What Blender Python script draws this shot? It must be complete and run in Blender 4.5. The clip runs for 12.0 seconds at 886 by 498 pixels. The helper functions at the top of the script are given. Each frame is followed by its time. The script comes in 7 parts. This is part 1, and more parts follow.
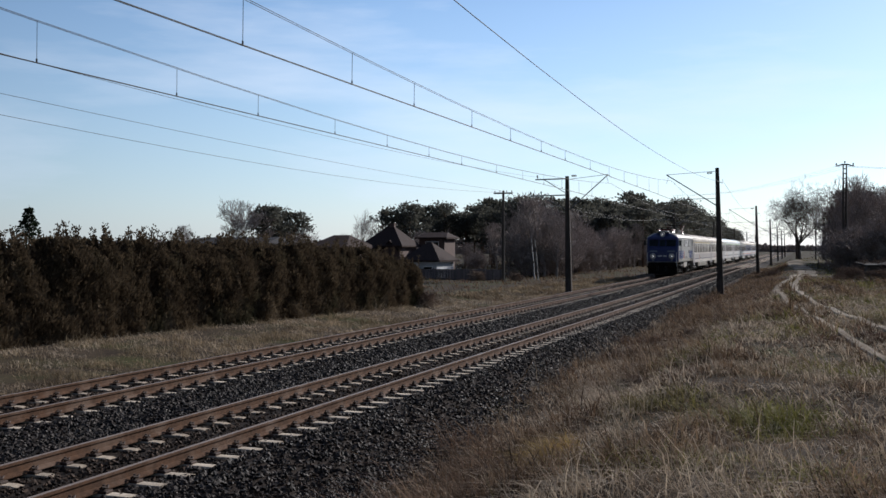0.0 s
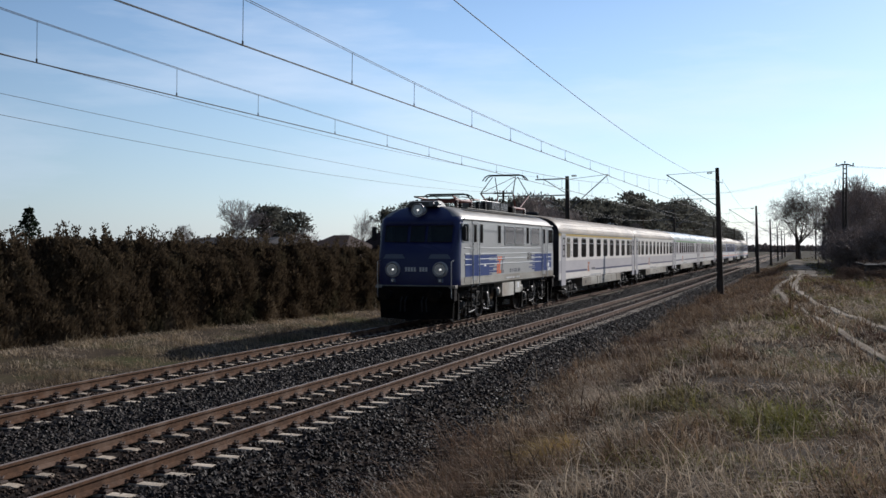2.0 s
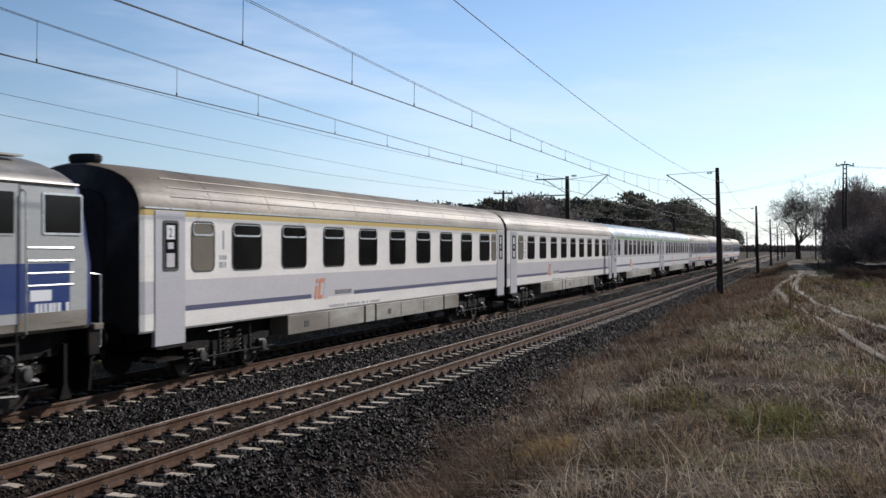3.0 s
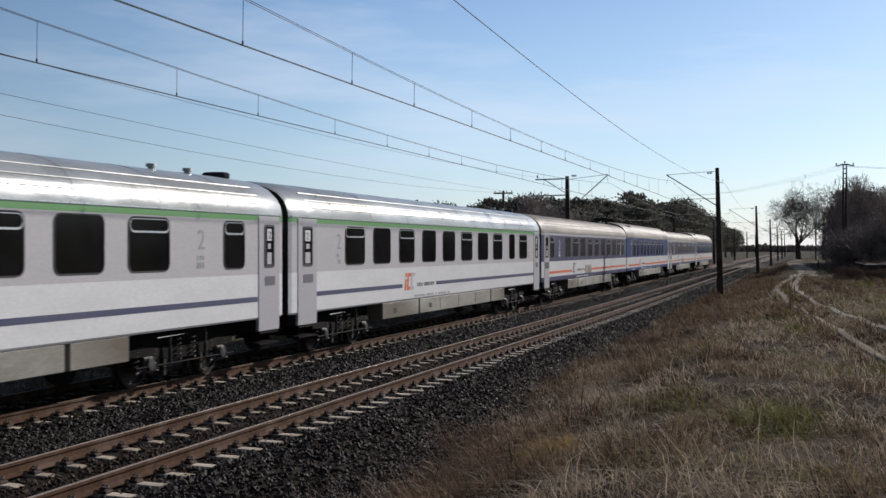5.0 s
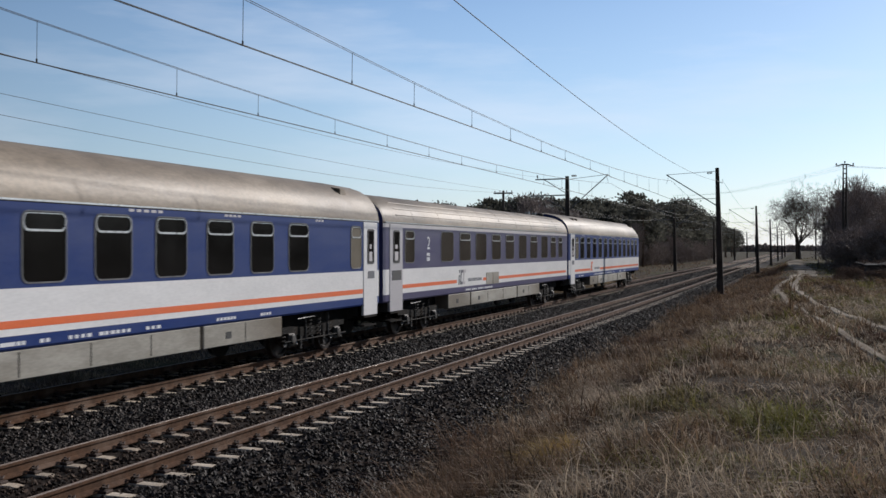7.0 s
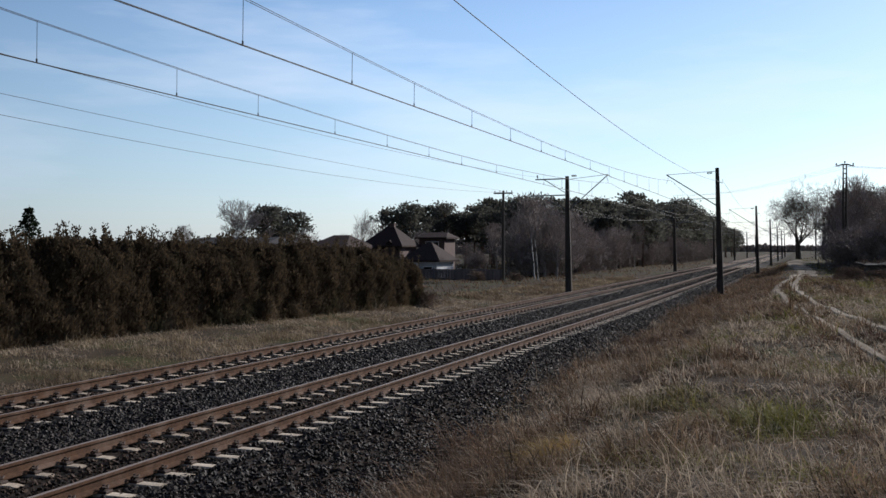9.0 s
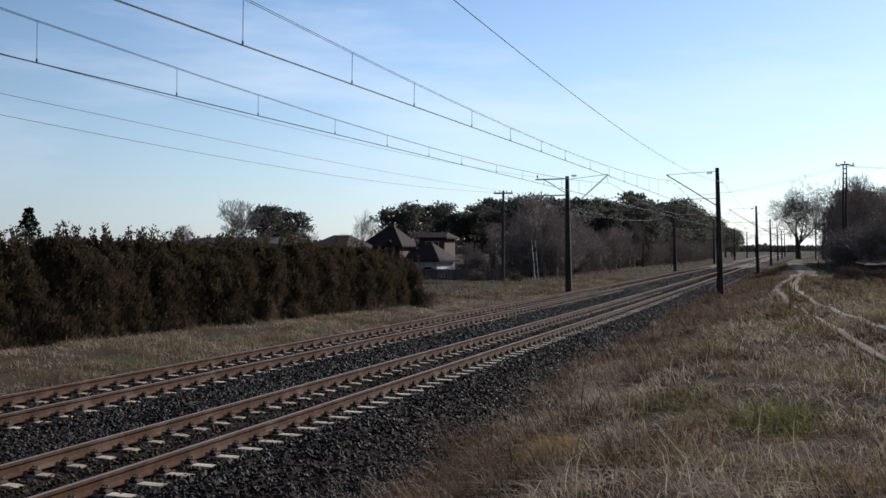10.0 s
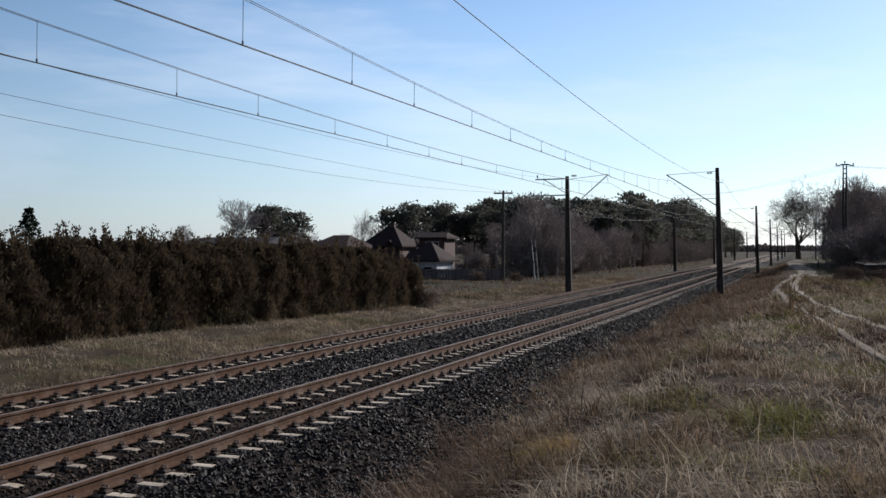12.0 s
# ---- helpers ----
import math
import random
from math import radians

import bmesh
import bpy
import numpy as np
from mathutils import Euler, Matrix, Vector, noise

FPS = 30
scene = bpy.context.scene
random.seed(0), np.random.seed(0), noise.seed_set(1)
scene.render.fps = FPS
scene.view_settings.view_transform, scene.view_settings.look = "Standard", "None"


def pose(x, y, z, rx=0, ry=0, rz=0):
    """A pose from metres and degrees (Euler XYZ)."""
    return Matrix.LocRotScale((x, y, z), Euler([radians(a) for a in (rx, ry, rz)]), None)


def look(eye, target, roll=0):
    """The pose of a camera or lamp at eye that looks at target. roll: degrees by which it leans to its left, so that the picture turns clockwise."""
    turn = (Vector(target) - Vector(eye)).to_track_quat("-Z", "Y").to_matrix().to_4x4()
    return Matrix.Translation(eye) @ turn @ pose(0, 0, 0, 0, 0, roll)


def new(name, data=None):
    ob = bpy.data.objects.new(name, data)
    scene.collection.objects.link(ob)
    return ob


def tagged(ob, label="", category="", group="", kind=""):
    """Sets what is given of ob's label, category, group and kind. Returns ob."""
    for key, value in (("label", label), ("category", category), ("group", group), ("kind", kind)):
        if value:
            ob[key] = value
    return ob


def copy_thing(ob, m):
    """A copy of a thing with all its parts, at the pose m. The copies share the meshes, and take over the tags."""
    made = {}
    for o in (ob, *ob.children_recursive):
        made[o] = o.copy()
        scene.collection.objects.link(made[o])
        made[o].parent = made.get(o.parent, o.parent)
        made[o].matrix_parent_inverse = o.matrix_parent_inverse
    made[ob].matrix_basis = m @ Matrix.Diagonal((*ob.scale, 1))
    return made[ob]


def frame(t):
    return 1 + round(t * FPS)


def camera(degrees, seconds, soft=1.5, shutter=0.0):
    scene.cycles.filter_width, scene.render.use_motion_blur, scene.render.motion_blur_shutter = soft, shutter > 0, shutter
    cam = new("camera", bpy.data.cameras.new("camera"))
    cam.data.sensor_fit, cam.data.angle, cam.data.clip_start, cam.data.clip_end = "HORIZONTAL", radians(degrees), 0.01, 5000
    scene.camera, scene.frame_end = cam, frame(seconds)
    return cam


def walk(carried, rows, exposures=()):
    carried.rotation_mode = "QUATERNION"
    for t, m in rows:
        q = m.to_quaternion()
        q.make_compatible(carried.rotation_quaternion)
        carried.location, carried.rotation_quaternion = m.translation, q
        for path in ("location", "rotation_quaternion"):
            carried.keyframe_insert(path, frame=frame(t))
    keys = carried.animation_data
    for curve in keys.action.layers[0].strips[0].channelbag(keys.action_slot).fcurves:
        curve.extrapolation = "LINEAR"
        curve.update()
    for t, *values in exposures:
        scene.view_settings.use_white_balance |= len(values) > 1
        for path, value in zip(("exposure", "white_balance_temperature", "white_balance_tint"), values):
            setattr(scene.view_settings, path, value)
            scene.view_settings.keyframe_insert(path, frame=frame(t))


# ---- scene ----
# The camera stands still on the bank beside the line.
CAM = (8.608, 0.0, 2.658)
YAW, PITCH, ROLL = 19.117, -0.035, 0.0
_y, _p = radians(YAW), radians(PITCH)
AIM = (CAM[0] - math.sin(_y) * math.cos(_p), CAM[1] + math.cos(_y) * math.cos(_p), CAM[2] + math.sin(_p))
cam = camera(45.31, 12.0, soft=1.5, shutter=0.06)
walk(cam, [(0.0, look(CAM, AIM, ROLL)), (12.0, look(CAM, AIM, ROLL))], exposures=[(0.0, -0.02, 6060, 13), (3.0, -0.02, 6060, 13), (5.0, -0.24, 6170, 13), (6.5, -0.24, 6170, 13), (9.0, -0.02, 6060, 13), (12.0, -0.02, 6060, 13)])

# ---- light: low spring sun ahead on the camera's right, thin cloud in the sky ----
SUN_AZ, SUN_EL = 28.0, 26.0     # degrees from +Y towards +X, and above the horizon
sun = new("sun", bpy.data.lights.new("sun", "SUN"))
sun.data.energy, sun.data.angle, sun.data.color = 5.0, radians(0.6), (1.0, 0.94, 0.84)
sdir = Vector((math.sin(radians(SUN_AZ)) * math.cos(radians(SUN_EL)), math.cos(radians(SUN_AZ)) * math.cos(radians(SUN_EL)), math.sin(radians(SUN_EL))))
sun.matrix_basis = look(sdir * 100, (0, 0, 0))

world = bpy.data.worlds.new("world")
scene.world = world
world.use_nodes = True
wn, wl = world.node_tree.nodes, world.node_tree.links
wn.clear()
sky = wn.new("ShaderNodeTexSky")
sky.sky_type, sky.sun_disc = "NISHITA", False
sky.sun_elevation, sky.sun_rotation = radians(SUN_EL), radians(SUN_AZ)
sky.air_density, sky.dust_density, sky.ozone_density = 1.0, 0.35, 3.0
geo = wn.new("ShaderNodeTexCoord")
mp = wn.new("ShaderNodeMapping")
mp.inputs["Scale"].default_value = (1.2, 1.2, 7.0)
mp.inputs["Rotation"].default_value = (0.12, 0.05, 0.4)
cn = wn.new("ShaderNodeTexNoise")
cn.inputs["Scale"].default_value, cn.inputs["Detail"].default_value, cn.inputs["Roughness"].default_value = 2.2, 6.0, 0.55
cr = wn.new("ShaderNodeMapRange")
cr.inputs["From Min"].default_value, cr.inputs["From Max"].default_value = 0.48, 0.80
cr.inputs["To Max"].default_value = 0.68
mx = wn.new("ShaderNodeMix")
mx.data_type = "RGBA"
mx.inputs["B"].default_value = (7.5, 8.0, 8.6, 1.0)
bgn = wn.new("ShaderNodeBackground")
bgn.inputs["Strength"].default_value = 0.138
wo = wn.new("ShaderNodeOutputWorld")
wl.new(geo.outputs["Generated"], mp.inputs["Vector"])
wl.new(mp.outputs["Vector"], cn.inputs["Vector"])
wl.new(cn.outputs["Fac"], cr.inputs["Value"])
wl.new(cr.outputs["Result"], mx.inputs["Factor"])
wl.new(sky.outputs["Color"], mx.inputs["A"])
# brighter haze low down, deeper blue overhead, the same all round
sp = wn.new("ShaderNodeSeparateXYZ")
hz = wn.new("ShaderNodeValToRGB")
for e, (pos, v) in zip([hz.color_ramp.elements[0], hz.color_ramp.elements[1], hz.color_ramp.elements.new(0.22), hz.color_ramp.elements.new(0.5)], ((0.0, 1.0), (1.0, 0.30), (0.22, 0.92), (0.5, 0.42))):
    e.position, e.color = pos, (v, v, v, 1)
ml = wn.new("ShaderNodeMix")
ml.data_type, ml.blend_type = "RGBA", "MULTIPLY"
ml.inputs["Factor"].default_value = 1.0
wl.new(geo.outputs["Generated"], sp.inputs["Vector"])
wl.new(sp.outputs["Z"], hz.inputs["Fac"])
# pale haze near the horizon, and less light away from the sun's side
hf = wn.new("ShaderNodeMapRange")
hf.inputs["From Min"].default_value, hf.inputs["From Max"].default_value = 0.0, 0.24
hf.inputs["To Min"].default_value, hf.inputs["To Max"].default_value = 0.45, 0.0
wl.new(sp.outputs["Z"], hf.inputs["Value"])
hm = wn.new("ShaderNodeMix")
hm.data_type = "RGBA"
hm.inputs["B"].default_value = (4.5, 5.8, 7.2, 1.0)
wl.new(hf.outputs["Result"], hm.inputs["Factor"])
wl.new(mx.outputs["Result"], hm.inputs["A"])
dt = wn.new("ShaderNodeVectorMath")
dt.operation = "DOT_PRODUCT"
dt.inputs[1].default_value = sdir
wl.new(geo.outputs["Generated"], dt.inputs[0])
ds = wn.new("ShaderNodeMapRange")
ds.inputs["From Min"].default_value, ds.inputs["From Max"].default_value = -0.35, 0.65
ds.inputs["To Min"].default_value, ds.inputs["To Max"].default_value = 0.28, 1.0
wl.new(dt.outputs["Value"], ds.inputs["Value"])
m2 = wn.new("ShaderNodeMix")
m2.data_type, m2.blend_type = "RGBA", "MULTIPLY"
m2.inputs["Factor"].default_value = 1.0
wl.new(hm.outputs["Result"], m2.inputs["A"])
wl.new(ds.outputs["Result"], m2.inputs["B"])
wl.new(m2.outputs["Result"], ml.inputs["A"])
wl.new(hz.outputs["Color"], ml.inputs["B"])
wl.new(ml.outputs["Result"], bgn.inputs["Color"])
wl.new(bgn.outputs["Background"], wo.inputs["Surface"])


# ---- materials ----
def mat(name, a, b=None, scale=6.0, rough=0.7, metal=0.0, bump=0.0, bump_scale=60.0, c=None, spec=0.5, island=0.0, obj=0.0, stretch=None, coat=0.0, fine=0.0, emit=None, leaf=0.0):
    """Two-scale procedural surface: colours a and b blended by noise, c in sparse stains, bump for relief."""
    m = bpy.data.materials.new(name)
    m.use_nodes = True
    n, l = m.node_tree.nodes, m.node_tree.links
    bs = n["Principled BSDF"]
    bs.inputs["Roughness"].default_value, bs.inputs["Metallic"].default_value = rough, metal
    bs.inputs["Specular IOR Level"].default_value = spec
    bs.inputs["Coat Weight"].default_value = coat
    bs.inputs["Coat Roughness"].default_value = 0.12
    tc = n.new("ShaderNodeTexCoord")
    vec = tc.outputs["Object"]
    if stretch:
        mpn = n.new("ShaderNodeMapping")
        mpn.inputs["Scale"].default_value = stretch
        l.new(vec, mpn.inputs["Vector"])
        vec = mpn.outputs["Vector"]
    col = None
    if b is not None:
        t = n.new("ShaderNodeTexNoise")
        t.inputs["Scale"].default_value, t.inputs["Detail"].default_value, t.inputs["Roughness"].default_value = scale, 5.0, 0.65
        l.new(vec, t.inputs["Vector"])
        r = n.new("ShaderNodeValToRGB")
        r.color_ramp.elements[0].position, r.color_ramp.elements[1].position = 0.35, 0.68
        r.color_ramp.elements[0].color, r.color_ramp.elements[1].color = (*a, 1), (*b, 1)
        l.new(t.outputs["Fac"], r.inputs["Fac"])
        col = r.outputs["Color"]
        if c is not None:
            t2 = n.new("ShaderNodeTexNoise")
            t2.inputs["Scale"].default_value, t2.inputs["Detail"].default_value = scale * 0.21, 4.0
            l.new(vec, t2.inputs["Vector"])
            r2 = n.new("ShaderNodeMapRange")
            r2.inputs["From Min"].default_value, r2.inputs["From Max"].default_value = 0.5, 0.66
            l.new(t2.outputs["Fac"], r2.inputs["Value"])
            x = n.new("ShaderNodeMix")
            x.data_type = "RGBA"
            x.inputs["B"].default_value = (*c, 1)
            l.new(r2.outputs["Result"], x.inputs["Factor"])
            l.new(col, x.inputs["A"])
            col = x.outputs["Result"]
        if fine:
            t3 = n.new("ShaderNodeTexNoise")
            t3.inputs["Scale"].default_value, t3.inputs["Detail"].default_value = scale * 14, 3.0
            l.new(vec, t3.inputs["Vector"])
            hs = n.new("ShaderNodeHueSaturation")
            mr = n.new("ShaderNodeMapRange")
            mr.inputs["From Min"].default_value, mr.inputs["From Max"].default_value = 0.3, 0.7
            mr.inputs["To Min"].default_value, mr.inputs["To Max"].default_value = 1 - fine, 1 + fine
            l.new(t3.outputs["Fac"], mr.inputs["Value"])
            l.new(mr.outputs["Result"], hs.inputs["Value"])
            l.new(col, hs.inputs["Color"])
            col = hs.outputs["Color"]
        rr = n.new("ShaderNodeMapRange")
        rr.inputs["To Min"].default_value, rr.inputs["To Max"].default_value = max(0.03, rough - 0.12), min(1, rough + 0.12)
        l.new(t.outputs["Fac"], rr.inputs["Value"])
        l.new(rr.outputs["Result"], bs.inputs["Roughness"])
    for amount, src, out in ((island, "ShaderNodeNewGeometry", "Random Per Island"), (obj, "ShaderNodeObjectInfo", "Random")):
        if amount:
            g = n.new(src)
            hs = n.new("ShaderNodeHueSaturation")
            mr = n.new("ShaderNodeMapRange")
            mr.inputs["To Min"].default_value, mr.inputs["To Max"].default_value = 1 - amount, 1 + amount
            l.new(g.outputs[out], mr.inputs["Value"])
            l.new(mr.outputs["Result"], hs.inputs["Value"])
            if col is None:
                hs.inputs["Color"].default_value = (*a, 1)
            else:
                l.new(col, hs.inputs["Color"])
            col = hs.outputs["Color"]
    if col is None:
        bs.inputs["Base Color"].default_value = (*a, 1)
    else:
        l.new(col, bs.inputs["Base Color"])
    if bump:
        tb = n.new("ShaderNodeTexNoise")
        tb.inputs["Scale"].default_value, tb.inputs["Detail"].default_value = bump_scale, 4.0
        l.new(vec, tb.inputs["Vector"])
        bp = n.new("ShaderNodeBump")
        bp.inputs["Strength"].default_value, bp.inputs["Distance"].default_value = bump, 0.02
        l.new(tb.outputs["Fac"], bp.inputs["Height"])
        l.new(bp.outputs["Normal"], bs.inputs["Normal"])
    if leaf:
        # thin leaves and blades let light through
        tr = n.new("ShaderNodeBsdfTranslucent")
        ms = n.new("ShaderNodeMixShader")
        ms.inputs["Fac"].default_value = leaf
        if col is None:
            tr.inputs["Color"].default_value = (*a, 1)
        else:
            l.new(col, tr.inputs["Color"])
        l.new(bs.outputs["BSDF"], ms.inputs[1])
        l.new(tr.outputs["BSDF"], ms.inputs[2])
        l.new(ms.outputs["Shader"], n["Material Output"].inputs["Surface"])
    if emit:
        bs.inputs["Emission Color"].default_value = (*emit[0], 1)
        bs.inputs["Emission Strength"].default_value = emit[1]
    return m


M_SOIL = mat("soil", (0.036, 0.027, 0.020), (0.085, 0.064, 0.044), 1.3, 0.95, bump=0.6, bump_scale=9, c=(0.06, 0.062, 0.025), fine=0.35, spec=0.05)
M_SAND = mat("sandy_track", (0.20, 0.162, 0.12), (0.36, 0.305, 0.235), 0.9, 0.95, c=(0.14, 0.11, 0.08), bump=0.5, bump_scale=14, fine=0.2, spec=0.05)
M_BALLAST = mat("ballast_bed", (0.016, 0.012, 0.010), (0.045, 0.035, 0.029), 22, 0.9, spec=0.05, bump=1.0, bump_scale=24, fine=0.4)
M_STONE = mat("ballast_stone", (0.016, 0.012, 0.0105), (0.072, 0.059, 0.051), 3.0, 0.62, island=0.95, spec=0.12)
M_STAINED = mat("rust_stained_stone", (0.026, 0.016, 0.011), (0.075, 0.051, 0.037), 3.0, 0.75, island=0.8, spec=0.12)
M_RUST = mat("rail_rust", (0.052, 0.026, 0.014), (0.105, 0.055, 0.031), 7, 0.85, spec=0.15, bump=0.3, bump_scale=80, c=(0.13, 0.085, 0.06), fine=0.2)
M_RAILTOP = mat("rail_head", (0.20, 0.145, 0.11), (0.31, 0.24, 0.19), 3, 0.55, metal=0.25, stretch=(8, 0.3, 8))
M_SLEEPER = mat("sleeper_concrete", (0.42, 0.345, 0.265), (0.64, 0.55, 0.44), 5, 0.9, spec=0.15, bump=0.4, bump_scale=50, c=(0.22, 0.16, 0.11), obj=0.15, fine=0.15)
M_CLIP = mat("fastening_iron", (0.030, 0.017, 0.011), (0.065, 0.036, 0.024), 20, 0.8)
M_CONC = mat("mast_concrete", (0.052, 0.044, 0.039), (0.095, 0.083, 0.074), 4, 0.9, spec=0.1, bump=0.3, bump_scale=40, stretch=(1, 1, 0.2), fine=0.15)
M_WOODPOLE = mat("tarred_wood", (0.045, 0.036, 0.03), (0.10, 0.08, 0.065), 5, 0.9, stretch=(3, 3, 0.2), bump=0.4)
M_STEEL = mat("galvanised_steel", (0.16, 0.165, 0.17), (0.28, 0.285, 0.29), 8, 0.5, metal=0.6)
M_WIRE = mat("wire", (0.03, 0.028, 0.026), (0.05, 0.046, 0.042), 4, 0.6, spec=0.15)
M_INSUL = mat("insulator_brown", (0.08, 0.035, 0.02), rough=0.25, coat=0.5)


# ---- small mesh helpers ----
def part(name, bm, material, parent=None, label="", smooth=False):
    me = bpy.data.meshes.new(name)
    bm.normal_update()
    bm.to_mesh(me)
    bm.free()
    for m in (material if isinstance(material, (list, tuple)) else [material]):
        me.materials.append(m)
    if smooth:
        for f in me.polygons:
            f.use_smooth = True
    ob = new(name, me)
    ob.parent = parent
    if label:
        ob["label"] = label
    return ob


def box(bm, x0, x1, y0, y1, z0, z1, bev=0.0, mi=0):
    vs = [bm.verts.new((x, y, z)) for x in (x0, x1) for y in (y0, y1) for z in (z0, z1)]
    fs = [bm.faces.new([vs[i] for i in q]) for q in ((0, 1, 3, 2), (4, 6, 7, 5), (0, 4, 5, 1), (2, 3, 7, 6), (0, 2, 6, 4), (1, 5, 7, 3))]
    for f in fs:
        f.material_index = mi
    if bev:
        bmesh.ops.bevel(bm, geom=list({e for f in fs for e in f.edges}), offset=bev, segments=1, affect="EDGES")
    return vs


def tube(bm, pts, radii, n=6, caps=True, mi=0):
    """A tube through points; radii one number or one a point."""
    pts = [Vector(p) for p in pts]
    if not isinstance(radii, (list, tuple)):
        radii = [radii] * len(pts)
    rings = []
    for i, p in enumerate(pts):
        d = (pts[min(i + 1, len(pts) - 1)] - pts[max(i - 1, 0)]).normalized()
        u = d.cross(Vector((0.13, 0.31, 0.94)) if abs(d.z) < 0.9 else Vector((1, 0, 0))).normalized()
        v = d.cross(u)
        rings.append([bm.verts.new(p + (u * math.cos(2 * math.pi * k / n) + v * math.sin(2 * math.pi * k / n)) * radii[i]) for k in range(n)])
    for a, b in zip(rings, rings[1:]):
        for k in range(n):
            bm.faces.new((a[k], a[(k + 1) % n], b[(k + 1) % n], b[k])).material_index = mi
    if caps and n > 2:
        bm.faces.new(rings[0][::-1]).material_index = mi
        bm.faces.new(rings[-1]).material_index = mi


def loft(bm, rings, closed=True, caps=True, mats=None):
    """Skin a list of rings of equal length; mats: material index per segment round the ring."""
    vr = [[bm.verts.new(p) for p in r] for r in rings]
    n = len(vr[0])
    for a, b in zip(vr, vr[1:]):
        for k in range(n if closed else n - 1):
            f = bm.faces.new((a[k], a[(k + 1) % n], b[(k + 1) % n], b[k]))
            if mats:
                f.material_index = mats[k]
    if caps:
        bm.faces.new(vr[0][::-1])
        bm.faces.new(vr[-1])
    return vr


def raw(name, verts, faces, material, parent=None, smooth=False):
    """A mesh object from arrays."""
    me = bpy.data.meshes.new(name)
    me.from_pydata(verts, [], faces)
    for m in (material if isinstance(material, (list, tuple)) else [material]):
        me.materials.append(m)
    me.update()
    ob = new(name, me)
    ob.parent = parent
    return ob


def empty(name, m=None):
    ob = new(name)
    ob.empty_display_size = 0.2
    if m is not None:
        ob.matrix_basis = m
    return ob


# ---- the lie of the land ----
TRACK = {"near": 0.0, "far": -4.05}
RISE = {"near": 0.0, "far": 0.067}      # the far track lies a little higher


def bend(y):
    """How far the line has swung to the left at y metres."""
    return -0.0049 * (math.hypot(y - 52.0, 15.0) + y - 52.0)


def heading(y):
    return math.degrees(math.atan(0.0049 * ((y - 52.0) / math.hypot(y - 52.0, 15.0) + 1)))


def smooth(a, b, x):
    t = min(1.0, max(0.0, (x - a) / (b - a)))
    return t * t * (3 - 2 * t)


def land(x, y):
    """Height of the soil (rail tops at zero)."""
    u = x - bend(y)
    z = -0.5 + 0.05 * noise.noise((x * 0.35, y * 0.35, 0)) + 0.10 * noise.noise((x * 0.09, y * 0.09, 3))
    bank = 0.95 - 0.45 * smooth(14, 70, y) + 0.14 * noise.noise((x * 0.3, y * 0.3, 7)) + 0.25 * noise.noise((x * 0.07, y * 0.07, 9))
    z += (bank + 0.45) * smooth(3.4, 7.6, u) * (1 - 0.4 * smooth(16, 60, u))
    if -6.9 < u < 2.8:
        z = min(z, -0.42)
    z += 0.25 * smooth(-8, -12, u)
    return z


def build_ground():
    """One sheet, fine near the camera and coarse towards the horizon."""
    def steps(fine0, fine1, d, far):
        a = list(np.arange(fine0, fine1, d))
        x, s = fine1, d
        while x < far:
            a.append(x)
            s *= 1.35
            x += s
        a.append(far)
        x, s = fine0, d
        while x > -far:
            s *= 1.35
            x -= s
            a.insert(0, max(x, -far))
        return a
    xs, ys = steps(-16, 16, 0.3, 2500), steps(0, 90, 0.5, 2500)
    verts = [(x, y, land(x, y)) for y in ys for x in xs]
    w = len(xs)
    faces = [(j * w + i, j * w + i + 1, (j + 1) * w + i + 1, (j + 1) * w + i) for j in range(len(ys) - 1) for i in range(w - 1)]
    g = raw("ground", verts, faces, M_SOIL)
    for f in g.data.polygons:
        f.use_smooth = True
    tagged(g, "rough brown soil with dry winter grass beside the line", "ground", kind="structure")


def strip_mesh(name, section, ys, material, parent=None):
    """A section [(x, z)] swept along the line."""
    verts = [(x + bend(y), y, z) for y in ys for x, z in section]
    w = len(section)
    faces = [(j * w + i, j * w + i + 1, (j + 1) * w + i + 1, (j + 1) * w + i) for j in range(len(ys) - 1) for i in range(w - 1)]
    return raw(name, verts, faces, material, parent)


LINE_YS = [-420, -200, -100, -40, -10] + list(range(0, 440, 10)) + [480, 560, 700]


